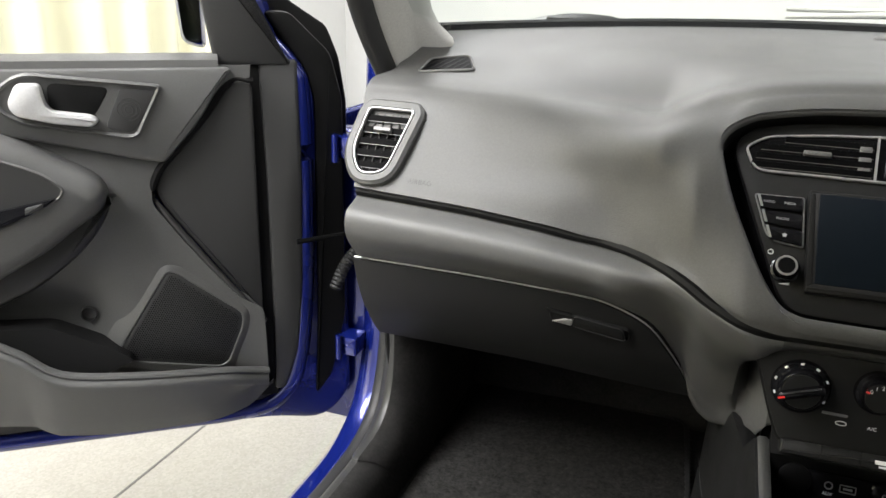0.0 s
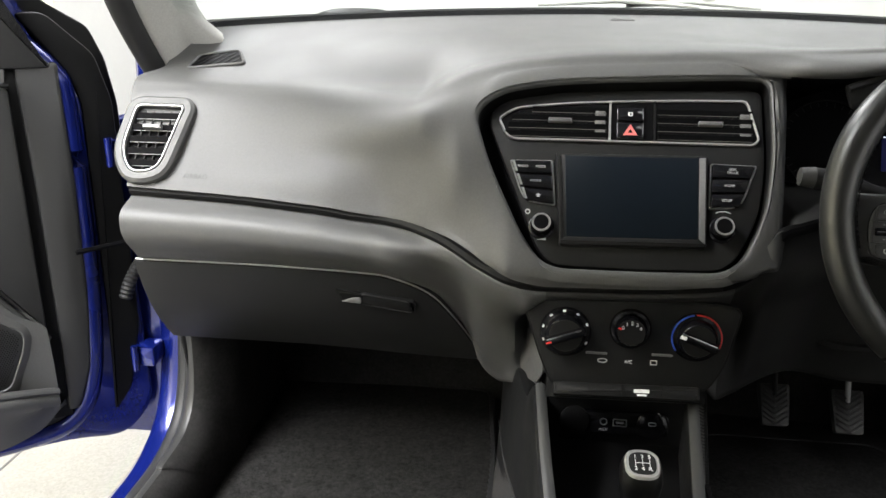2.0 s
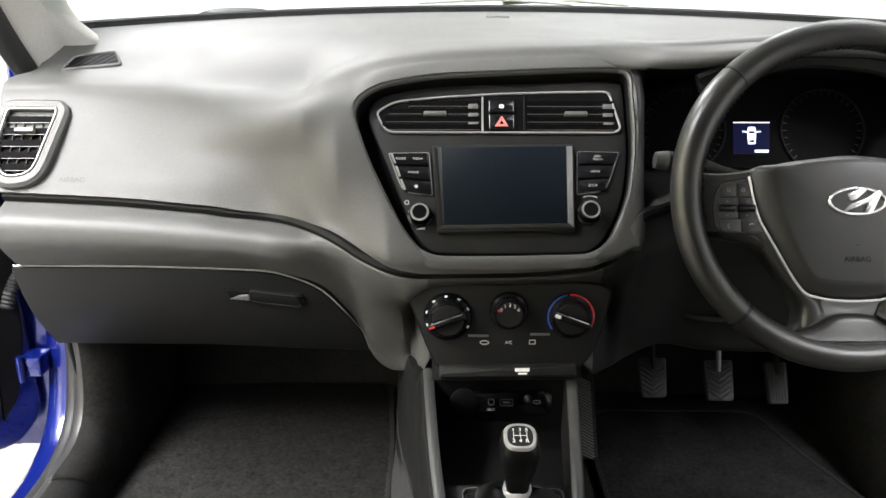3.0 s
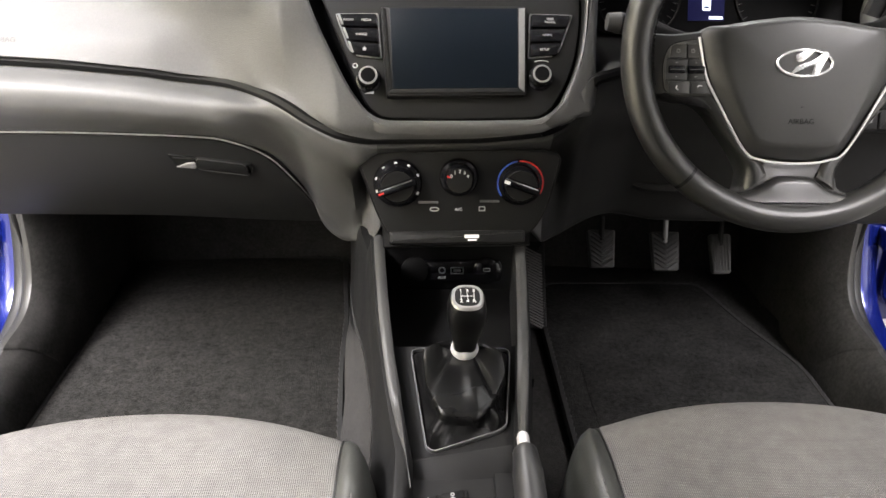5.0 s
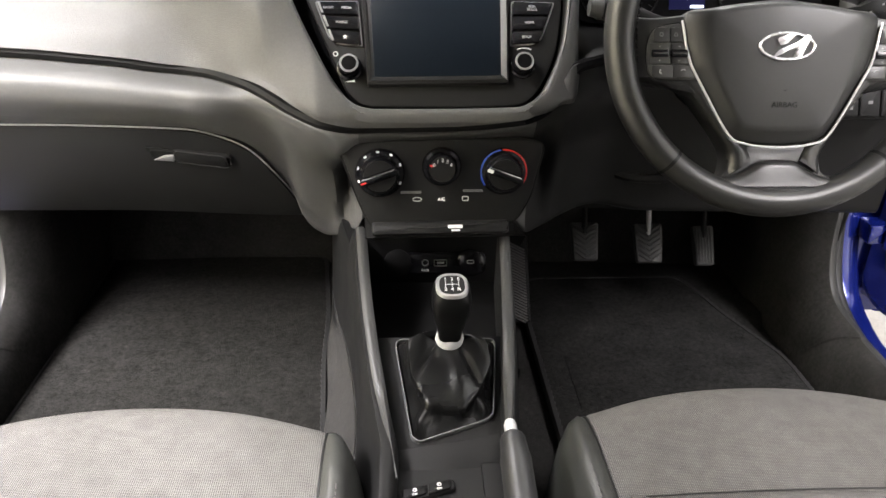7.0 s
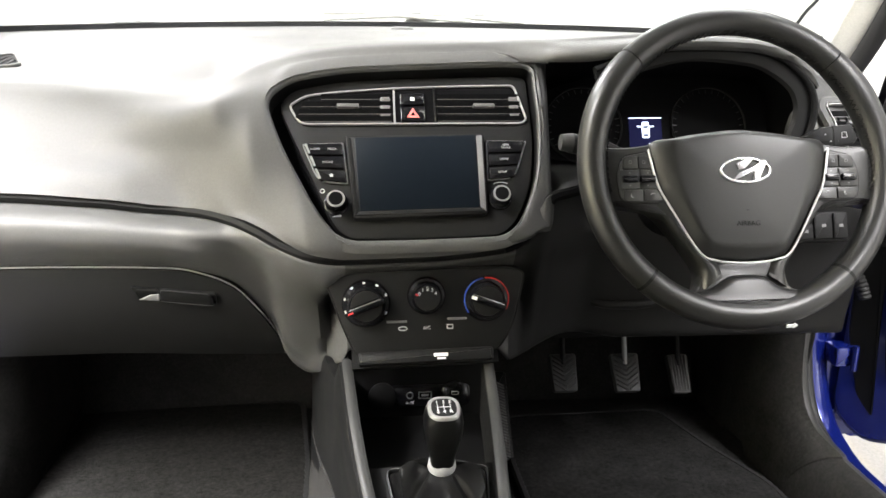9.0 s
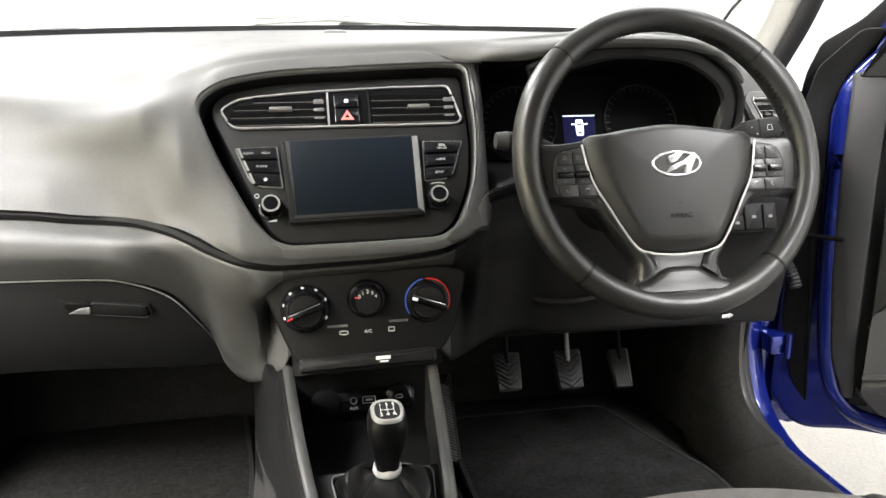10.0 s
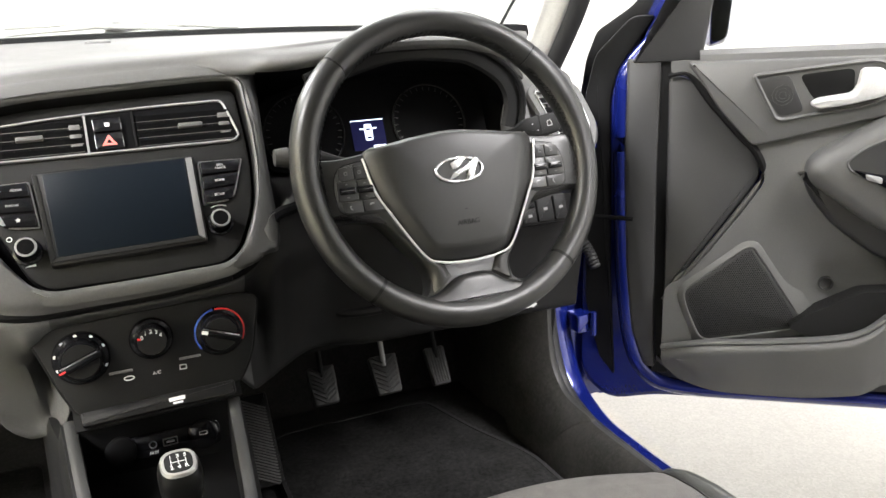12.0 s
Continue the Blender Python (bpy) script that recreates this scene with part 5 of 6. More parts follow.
    for k in range(13):
        z = 0.50 + 0.60 * k / 12
        y0 = -0.87 - 0.42 * k / 12
        wd = 0.245 - 0.05 * sm(5, 12, k)
        rows.append([(cx + wd * math.cos(q), y0 + (0.07 if math.sin(q) > 0 else 0.085) * math.sin(q) * (1 + 0.35 * abs(math.cos(q)) ** 3 * (math.sin(q) > 0)), z) for q in [2 * math.pi * i / 28 for i in range(28)]])
    bm = B()
    vs = grid(bm, rows, closed_v=True)
    bm.faces.new(vs[-1])
    bm.faces.new(vs[0])
    part("backrest", bm, BOLSTER, st, angle=70)
    part("headrest", box(B(), plane((cx, -1.34, 1.20), (1, 0, 0), (0, 0.97, 0.2)), -0.12, 0.12, -0.07, 0.09, -0.05, 0.05, 0.03), BOLSTER, st)
    part("seat_base", box(B(), I4, cx - 0.2, cx + 0.2, -0.80, -0.29, 0.33, 0.43, 0.02), BLACK, st)
    part("seat_rail", box(B(), I4, cx - 0.19, cx - 0.15, -0.85, -0.22, 0.318, 0.335), BLACK, st)
    part("seat_rail", box(B(), I4, cx + 0.15, cx + 0.19, -0.85, -0.22, 0.318, 0.335), BLACK, st)


seat(-1, "passenger_seat", "light grey fabric passenger seat with dark vinyl bolsters", 0.0)
seat(1, "driver_seat", "light grey fabric driver seat with dark vinyl bolsters", 0.027)

# ---- floor mats ----
def mat_thing(name, pts, cloth, label):
    m = thing(name, (0, 0, 0.32), label, "floor mat", "floor mats")
    o = rounded(pts, 0.03)
    M = plane((0, 0, 0.322), (1, 0, 0), (0, 0, 1))
    part("mat_top", plate(B(), M, o, 0.0, 0.012, 0.004), cloth, m)
    bm = B()
    edge = []
    for p, q in zip(o, o[1:] + o[:1]):
        n = max(1, round((q - p).length / 0.007))
        edge += [p.lerp(q, k / n) for k in range(n)]
    tube(bm, [M @ Vector((p.x, p.y, 0.008)) for p in edge], [0.0052 + 0.0022 * (k % 2) for k in range(len(edge))], 6, closed=True)
    part("binding", bm, BINDING, m)
    return m


mat_thing("floor_mat", [(-0.168, 0.28), (-0.166, 0.14), (-0.158, 0.02), (-0.152, -0.06), (-0.152, -0.5), (-0.585, -0.5), (-0.592, 0.1), (-0.597, 0.512), (-0.19, 0.512)], MAT, "charcoal carpet floor mat in the passenger footwell")
dm = mat_thing("floor_mat", [(0.175, 0.36), (0.175, -0.5), (0.58, -0.5), (0.575, 0.13), (0.525, 0.27), (0.49, 0.41), (0.2, 0.41)], DARKMAT, "black carpet floor mat with a heel pad under the pedals")
part("heel_pad", plate(B(), plane((0, 0, 0.322), (1, 0, 0), (0, 0, 1)), rounded([(0.215, 0.15), (0.44, 0.15), (0.48, 0.10), (0.47, -0.15), (0.215, -0.15)], 0.02), 0.010, 0.0128, 0.0008), DARKMAT, dm)

# ---- pedals ----
def pedal(name, x, z, w, h, y, ribs, label):
    p = thing(name, (x, y, z), label, "pedal", "pedals")
    M = plane((x, y, z), (1, 0, 0), (0, -0.82, 0.57))
    k = 0.85
    part("pad", plate(B(), M, rounded([(-w / 2, h / 2), (w / 2, h / 2), (w / 2 * k, -h / 2), (-w / 2 * k, -h / 2)], 0.005), -0.012, 0.0, 0.003), PEDAL, p)
    for i in range(ribs):
        v = -h / 2 + 0.008 + (h - 0.016) * i / (ribs - 1)
        if ribs == 7:
            for e in (-1, 1):
                bm = B()
                tube(bm, [M @ Vector((e * 0.001, v - 0.006, 0.0005)), M @ Vector((e * (w / 2 - 0.005), v + 0.006, 0.0005))], 0.0020, 5)
                part("rib", bm, RUBBER, p)
        else:
            u = -w / 2 + 0.005 + (w - 0.012) * i / (ribs - 1)
            part("rib", tube(B(), [M @ Vector((u, -h / 2 + 0.004, 0.0005)), M @ Vector((u, h / 2 - 0.004, 0.0005))], 0.0013, 5), RUBBER, p)
    part("stem", tube(B(), [(x, y + 0.01, z + 0.01), (x + 0.0, y + 0.04, z + 0.10), (x + 0.0, y + 0.12, z + 0.2)], 0.0042, 8), BLACK if name != "brake_pedal" else DIMSIL, p)


pedal("clutch_pedal", 0.2525, 0.498, 0.046, 0.062, 0.225, 7, "black ribbed rubber clutch pedal")
pedal("brake_pedal", 0.3575, 0.494, 0.048, 0.064, 0.225, 7, "black ribbed rubber brake pedal on a steel stem")
pedal("accelerator_pedal", 0.456, 0.482, 0.036, 0.066, 0.240, 6, "narrow black ribbed accelerator pedal")
# foot rest beside the console
fr = thing("foot_rest", (0.15, 0.2, 0.33), "black ribbed plastic foot rest beside the console", "foot rest")
FR = plane((0.140, 0.298, 0.393), (1, 0, 0), (0.12, -0.77, 0.64))
part("rest_pad", box(B(), FR, -0.045, 0.040, -0.078, 0.078, -0.012, 0.0, 0.004), LOW, fr)
for k in range(26):
    v = -0.068 + 0.0052 * k
    part("rib", box(B(), FR @ pose(0.010, v, 0, 0, 0, -28), -0.030, 0.026, -0.0012, 0.0012, -0.001, 0.0025), LEVER, fr)

# ---- steering wheel ----
wheel = thing("steering_wheel", (0.346, -0.05, 0.85), "black leather three-spoke steering wheel with silver trim", "steering wheel")
WC = Vector((0.342, -0.126, 0.882))
WN = Vector((0, -0.939, 0.343))
WM = plane(WC, (1, 0, 0), WN)
RR = 0.1695
RX, RY = 0.003, 0.007


def rim_arc(name, a0, a1, label=""):
    bm = B()
    path, rad = [], []
    for k in range(41):
        a = radians(a0 + (a1 - a0) * k / 40)
        path.append(WM @ Vector((RX + RR * math.cos(a), RY + RR * math.sin(a) * 0.985, -0.008)))
        deg = math.degrees(a) % 360
        thick = 0.0152 + 0.002 * math.exp(-((deg - 30) / 18) ** 2) + 0.002 * math.exp(-((deg - 150) / 18) ** 2)
        rad.append(thick)
    tube(bm, path, rad, 16, squash=(1.0, 1.08), up=WN)
    part(name, bm, LEATHER, wheel, label)


gap = 0.35
for a0, a1 in ((46, 134), (134, 228), (228, 312), (312, 406)):
    rim_arc("rim", a0 + gap, a1 - gap)
for a in (46, 134, 228, 312):
    r = radians(a)
    bm = B()
    d = Vector((-math.sin(r), math.cos(r), 0)) * 0.0018
    c = Vector((RX + RR * math.cos(r), RY + RR * math.sin(r) * 0.985, -0.008))
    tube(bm, [WM @ (c - d), WM @ (c + d)], 0.0153, 16, squash=(1.0, 1.08), up=WN)
    part("rim_joint", bm, BLACK, wheel)
# stitched seam on the inside of the rim
for a0, a1 in ((-12, 44), (136, 192), (50, 130)):
    n = 2 * int((a1 - a0) / 2.2)
    pts = []
    for k in range(n + 1):
        r = radians(a0 + (a1 - a0) * k / n)
        rr, h = (RR - 0.0172, -0.004) if k % 2 else (RR - 0.0150, 0.0025)
        pts.append(WM @ Vector((RX + rr * math.cos(r), RY + rr * math.sin(r) * 0.985, h)))
    part("stitching", tube(B(), pts, 0.0006, 5), BLACK, wheel, "black zigzag stitching")
# hub: a raised middle facet with sloping flanks down to the silver trim
HALF = ((0.0, 0.0465), (0.040, 0.043), (0.074, 0.0375), (0.101, 0.030), (0.0945, -0.0125), (0.0805, -0.0395), (0.0520, -0.0870), (0.0335, -0.0968), (0.0, -0.0998))
FACET = ((0.0, 0.0420), (0.034, 0.0395), (0.060, 0.0355), (0.080, 0.0290), (0.0730, -0.0125), (0.0650, -0.0395), (0.0480, -0.0740), (0.0350, -0.0835), (0.0, -0.0855))


def mirrored(half):
    return spline([Vector(p) for p in half] + [Vector((-x, y)) for x, y in half[-2:0:-1]], 5, closed=True)


def shrink(pts, k):
    return [Vector((p.x * k, -0.02 + (p.y + 0.02) * k)) for p in pts]


h_out, h_in = mirrored(HALF), mirrored(FACET)
bm = B()
mid = [a.lerp(b, 0.88) for a, b in zip(h_out, h_in)]
vs = grid(bm, [[WM @ Vector((p.x, p.y, h)) for p in ring] for ring, h in ((h_out, -0.025), (h_out, -0.002), (shrink(h_out, 0.985), 0.0), (mid, 0.0064), (h_in, 0.0074), (shrink(h_in, 0.92), 0.0082), (shrink(h_in, 0.6), 0.0094), (shrink(h_in, 0.25), 0.0102))], closed_v=True)
bm.faces.new(vs[-1])
hubp = part("hub", bm, LEATHER, wheel, "grained black airbag cover with a raised middle", angle=60)
tr = [WM @ Vector((p.x, p.y, 0.0015)) for p in spline([(-0.1045, 0.0245), (-0.0965, -0.0130), (-0.0825, -0.0405), (-0.0535, -0.0890), (-0.0350, -0.0990), (-0.012, -0.1020), (0.012, -0.1020), (0.0350, -0.0990), (0.0535, -0.0890), (0.0825, -0.0405), (0.0965, -0.0130), (0.1045, 0.0245)], 8)]
part("silver_trim", tube(B(), tr, 0.0013, 8), SATIN, wheel, "thin satin silver trim line")
for s in (-1, 1):
    o = rounded([(s * 0.070, 0.036), (s * 0.106, 0.031), (s * 0.130, 0.028), (s * 0.158, 0.030), (s * 0.166, 0.0), (s * 0.162, -0.044), (s * 0.1420, -0.0375), (s * 0.1000, -0.0425), (s * 0.0800, -0.060), (s * 0.066, -0.050), (s * 0.07, -0.01)], [0.01, 0.02, 0.02, 0.01, 0.02, 0.01, 0.02, 0.025, 0.01, 0.01, 0.01])
    part("side_spoke", plate(B(), WM, o, -0.026, -0.003, 0.007), LEATHER, wheel, angle=40)
    bo = rounded([(s * 0.1045, 0.0225), (s * 0.134, 0.0175), (s * 0.1405, -0.004), (s * 0.1375, -0.0290), (s * 0.128, -0.0335), (s * 0.0855, -0.0345)], [0.004, 0.012, 0.012, 0.008, 0.008, 0.003])
    part("pod_gap", plate(B(), WM, offset(bo, -0.0012), -0.006, -0.0022), BLACK, wheel)
    part("button_pod", plate(B(), WM, bo, -0.006, -0.0008, 0.001), DOORM, wheel)
    rows3 = ((0.0035, 0.0175, 0.1055, 0.1035, 0.1165, 0.1335), (-0.0185, 0.0020, 0.1025, 0.0950, 0.1150, 0.1375), (-0.0325, -0.0200, 0.0940, 0.0885, 0.1120, 0.1340))
    for r, (v0, v1, ut, ub, um, ue) in enumerate(rows3):
        for q in range(2):
            quad = [(ub, v0), (um - 0.0006, v0), (um - 0.0006, v1), (ut, v1)] if q == 0 else [(um + 0.0006, v0), (ue, v0), (ue, v1), (um + 0.0006, v1)]
            rr = 0.0010 if q == 0 or r == 1 else [0.001, 0.006 if r == 2 else 0.001, 0.006 if r == 0 else 0.001, 0.001]
            bt = part("button", plate(B(), WM, rounded([(s * u, v) for u, v in quad], rr), -0.003, 0.0009, 0.0006), LEATHER, wheel)
            mk = WM @ Matrix.Translation((s * sum(u for u, v in quad) / 4, (v0 + v1) / 2, 0))
            if r == 1:
                part("button_key", box(B(), mk, -0.0085, 0.0085, -0.0038, 0.0038, 0.0005, 0.0042, 0.0015), GLOSS, bt)
                part("key_line", box(B(), mk, -0.0070, 0.0070, -0.0004, 0.0004, 0.0040, 0.0046), DOORM, bt)
                for e in (-1, 1):
                    part("button_mark", plate(B(), mk, [Vector((-0.0015, e * 0.0065)), Vector((0.0015, e * 0.0065)), Vector((0, e * 0.0078))], 0.0006, 0.0013), MARK, bt)
            elif r == 2:
                part("button_mark", tube(B(), [mk @ Vector((0.0026 * math.cos(a) - 0.0004, 0.0022 * math.sin(a), 0.0011)) for a in np.linspace(2.2, 4.6, 8) + (0 if q else -1.6)], 0.0006, 6), GREYP, bt)
            else:
                part("button_mark", rim(B(), mk, rounded([(-0.0020, -0.0018), (0.0020, -0.0018), (0.0016, 0.0020), (-0.0016, 0.0020)], 0.001), 0.0006, 0.0006, 0.0012, 0.0001), MARK, bt)
# lower spoke: two legs and the base they meet in
for s in (-1, 1):
    inner = spline([(0.0870, -0.030), (0.0800, -0.0440), (0.0660, -0.0680), (0.0515, -0.0910), (0.034, -0.1010), (0.026, -0.116)], 6)
    outer = spline([(0.1040, -0.0405), (0.0900, -0.0520), (0.0730, -0.0740), (0.0580, -0.0950), (0.0505, -0.113), (0.054, -0.134)], 6)
    bm = B()
    grid(bm, [[WM @ Vector((s * q.x, q.y, h)) for q, h in ((p, -0.014), (p, -0.003), (p.lerp(r, 0.30), -0.0015), (p.lerp(r, 0.62), -0.003), (p.lerp(r, 0.85), -0.0075), (p.lerp(r, 0.97), -0.015), (r, -0.024), (r, -0.032))] for p, r in zip(inner, outer)])
    part("spoke_leg", bm, LEATHER, wheel, angle=80)
bm = B()
plate(bm, WM, rounded([(-0.030, -0.098), (0.030, -0.098), (0.050, -0.112), (0.052, -0.130), (0.082, -0.136), (0.100, -0.138), (0.04, -0.168), (-0.04, -0.168), (-0.100, -0.138), (-0.082, -0.136), (-0.052, -0.130), (-0.050, -0.112)], [0.008, 0.008, 0.012, 0.012, 0.01, 0.01, 0.02, 0.02, 0.01, 0.01, 0.012, 0.012]), -0.026, -0.006, 0.006)
part("lower_base", bm, LEATHER, wheel, angle=40)
bm = B()
o = rounded([(-0.040, -0.131), (-0.0185, -0.1166), (0.0, -0.1160), (0.0225, -0.1166), (0.040, -0.131), (0.085, -0.140), (0.070, -0.158), (0, -0.173), (-0.070, -0.158), (-0.085, -0.140)], [0.012, 0.010, 0.02, 0.010, 0.012, 0.012, 0.03, 0.06, 0.03, 0.012])
plate(bm, WM, offset(o, -0.0012), -0.012, -0.0052)
part("cover_gap", bm, BLACK, wheel)
part("lower_cover", plate(B(), WM, o, -0.012, 0.0015, 0.007), LEATHER, wheel, angle=50)
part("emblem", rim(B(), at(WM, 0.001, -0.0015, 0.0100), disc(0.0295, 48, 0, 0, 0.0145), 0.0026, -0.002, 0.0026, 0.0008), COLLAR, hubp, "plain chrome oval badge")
for pts in (((-0.0107, 0.0078), (0.0036, 0.0135), (0.0089, 0.0117), (-0.0018, 0.0018), (-0.0085, 0.0005)), ((-0.0155, -0.0120), (-0.007, -0.0025), (0.0089, 0.0039), (0.0200, 0.0115), (0.0245, 0.0095), (0.0196, -0.0007), (0.0089, -0.0012), (-0.0053, -0.0075)), ((0.0196, -0.0002), (0.0142, -0.0117), (0.0060, -0.0135), (0.0100, -0.0005))):
    part("emblem_bar", plate(B(), at(WM, 0.001, -0.0015, 0.0100), rounded([Vector(p) for p in pts], 0.0015), -0.002, 0.0024, 0.0006), COLLAR, hubp)
writing("letters", "AIRBAG", 0.0078, at(WM, 0.001, -0.060, 0.0096), BLACK, hubp)
part("airbag_mark", plate(B(), at(WM, 0.001, -0.044, 0.0096), rounded([(-0.004, 0.0015), (0.004, 0.003), (0.003, -0.001), (-0.001, -0.002)], 0.0008), 0.0, 0.0003), BLACK, hubp)
# column shroud and stalks
col = thing("steering_column", (0.346, 0.05, 0.82), "black plastic steering column shroud with two stalks", "steering column")
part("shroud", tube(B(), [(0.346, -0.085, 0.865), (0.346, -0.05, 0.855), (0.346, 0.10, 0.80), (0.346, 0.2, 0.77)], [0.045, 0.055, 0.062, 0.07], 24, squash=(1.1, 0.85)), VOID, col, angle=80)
for s in (-1, 1):
    if s > 0:
        SP = plane((0.500, -0.036, 0.9085), (1, 0, 0.10), (0, -0.96, 0.28))
        stl = part("stalk", plate(B(), SP, rounded([(-0.070, -0.006), (-0.034, -0.010), (-0.026, -0.013), (0.026, -0.013), (0.032, -0.006), (0.026, 0.013), (-0.014, 0.0125), (-0.034, 0.004), (-0.070, 0.002)], 0.004), -0.012, 0.006, 0.003), LOW, col, "broad wiper stalk with white symbols")
        part("stalk_mark", rim(B(), SP, rounded([(0.010, -0.0035), (0.018, -0.0035), (0.017, 0.004), (0.011, 0.004)], 0.001), 0.0009, 0.005, 0.0064, 0.0002), GREYP, stl)
        for u, v in ((-0.024, -0.004), (-0.010, 0.003), (-0.004, -0.006)):
            part("stalk_mark", box(B(), SP, u - 0.0010, u + 0.0010, v - 0.0008, v + 0.0008, 0.005, 0.0064), GREYP, stl)
        part("stalk_joint", box(B(), SP, 0.000, 0.0015, -0.0125, 0.0125, 0.005, 0.0064), BLACK, stl)
        continue
    tip = Vector((0.346 + s * 0.175, -0.035, 0.903))
    stl = part("stalk", tube(B(), [(0.346 + s * 0.04, -0.01, 0.868), (0.346 + s * 0.11, -0.025, 0.888), tip + Vector((-s * 0.03, 0, -0.004)), tip], [0.007, 0.0085, 0.013, 0.0115], 12, squash=(0.8, 1.0)), STACK, col)
    part("stalk_cap", tube(B(), [tip + Vector((-s * 0.004, 0, 0)), tip + Vector((s * 0.010, 0, 0.001))], [0.0118, 0.0095], 12), DOORM, stl)
# ---- instruments ----
def instruments():
    CM = plane((0.36, 0.150, 0.905), (1, 0, 0), (0, -0.93, 0.36))
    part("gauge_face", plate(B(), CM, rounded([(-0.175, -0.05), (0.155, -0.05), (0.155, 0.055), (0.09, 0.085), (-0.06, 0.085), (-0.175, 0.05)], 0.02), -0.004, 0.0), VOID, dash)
    for u in (-0.118, 0.066):
        d = part("gauge_ring", rim(B(), at(CM, u, 0.0), disc(0.056, 48), 0.0018, 0.0, 0.004, 0.0004), STACK, dash)
        for k in range(25):
            a = radians(225 - 270 * k / 24)
            M = at(CM, u, 0.0) @ pose(0, 0, 0, 0, 0, math.degrees(a))
            part("tick", box(B(), M, 0.047, 0.0525, -0.0005, 0.0005, 0.0, 0.001), STRIP, d)
    di = part("trip_display", box(B(), CM, -0.052, -0.004, -0.032, 0.012, 0.0, 0.0015), GLOWB, dash, "small lit blue-black trip display")
    part("display_line", box(B(), CM, -0.052, -0.004, 0.0095, 0.0108, 0.0012, 0.0022), GLOW, di)
    part("display_line", box(B(), CM, -0.024, -0.006, -0.030, -0.0265, 0.0012, 0.0022), GLOW, di)
    car = part("car_symbol", plate(B(), CM, rounded([(-0.0330, -0.0190), (-0.0230, -0.0190), (-0.0222, -0.004), (-0.0232, 0.0045), (-0.0328, 0.0045), (-0.0338, -0.004)], 0.0022), 0.0012, 0.0022), GLOW, di)
    for z0, z1, w in ((-0.0045, -0.0015, 0.0038), (-0.0165, -0.0135, 0.0034)):
        part("symbol_window", box(B(), CM, -0.028 - w, -0.028 + w, z0, z1, 0.0018, 0.0026, 0.0008), GLOWB, di)
    for s in (-1, 1):
        part("car_symbol_door", box(B(), CM @ pose(-0.028 + s * 0.0088, -0.0022, 0, 0, 0, s * 6), -0.0036, 0.0036, -0.0009, 0.0009, 0.0012, 0.0022), GLOW, di)


instruments()


# ---- side vents ----
def side_vent(s):
    a = radians(38)
    M = plane((s * 0.620, 0.0985 - 0.010 * math.cos(a), 0.8965 + 0.010 * math.sin(a)), (1, 0, 0), (0, -math.cos(a), math.sin(a)))
    M = M @ Matrix.Translation((-s * 0.005, -0.008, 0))
    f = -s * 1.05
    o = rounded([(-0.035 * f * -1 * -1, 0.058), (0.038 * f, 0.057), (0.045 * f, 0.045), (0.026 * f, -0.054), (-0.020 * f, -0.060), (-0.043 * f, -0.02)], [0.018, 0.020, 0.016, 0.024, 0.020, 0.045])
    v = part("vent_surround", rim(B(), M, offset(o, -0.005), 0.016, -0.026, 0.007, 0.004), PAD, dash)
    i = offset(o, 0.009)
    part("vent_frame", rim(B(), M, i, 0.0019, -0.004, 0.008), SILVER, dash)
    # Black plate paints the shade inside the vent.
    part("vent_shade", plate(B(), M, offset(i, 0.002), -0.012, -0.004), VOID, dash)
    for k in range(5):
        vv = 0.034 - 0.017 * k
        w0, w1 = -0.029, 0.029 - 0.003 * k
        x0, x1 = sorted((w0 * f, w1 * f))
        part("slat", box(B(), M @ pose(0, vv, 0.002, 20), x0, x1, -0.004, 0.004, -0.0008, 0.0008), VOID, dash)
        part("slat_edge", box(B(), M @ pose(0, vv, 0.002, 20), x0, x1, -0.0047, -0.0040, -0.0007, 0.0007), DIMSIL, dash)
    for k in range(4):
        u = -0.018 + 0.012 * k
        part("fin", box(B(), M, u - 0.0007, u + 0.0007, -0.042, 0.042, -0.003, -0.001), LOW, dash)
    part("vent_slider", box(B(), M, min(-0.012 * f, 0.012 * f), max(-0.012 * f, 0.012 * f), 0.013, 0.019, 0.003, 0.010, 0.002), DIMSIL, dash)


for s in (-1, 1):
    side_vent(s)


def demister_vent():
    M = plane((-0.568, 0.240, 0.9905), (1, 0, 0.09), (-0.09, -0.34, 0.93))
    o = rounded([(-0.050, -0.034), (0.041, -0.033), (0.018, 0.017), (-0.044, 0.013)], [0.010, 0.012, 0.008, 0.010])
    part("demister_frame", rim(B(), M, o, 0.0042, -0.014, 0.0028, 0.0015), PAD, dash, "raised rounded frame of a demister vent")
    # Black plate paints the slot's shade; the pad is solid beneath.
    part("demister_shade", plate(B(), M, offset(o, 0.003), -0.012, 0.0004), VOID, dash)
    for k in range(6):
        # slanting slats, cut to the frame
        c, t = -0.036 + 0.0125 * k, math.tan(radians(32))
        top = min(0.011, -0.009 + (0.0265 - c) / (t + 0.46) - 0.001)
        low = max(-0.029, -0.009 - (c + 0.043) / t)
        if top - low > 0.006:
            part("slat", plate(B(), M, [(c + t * (low + 0.009) - 0.0008, low), (c + t * (low + 0.009) + 0.0008, low), (c + t * (top + 0.009) + 0.0008, top), (c + t * (top + 0.009) - 0.0008, top)], -0.001, 0.0012), LOW, dash)


demister_vent()
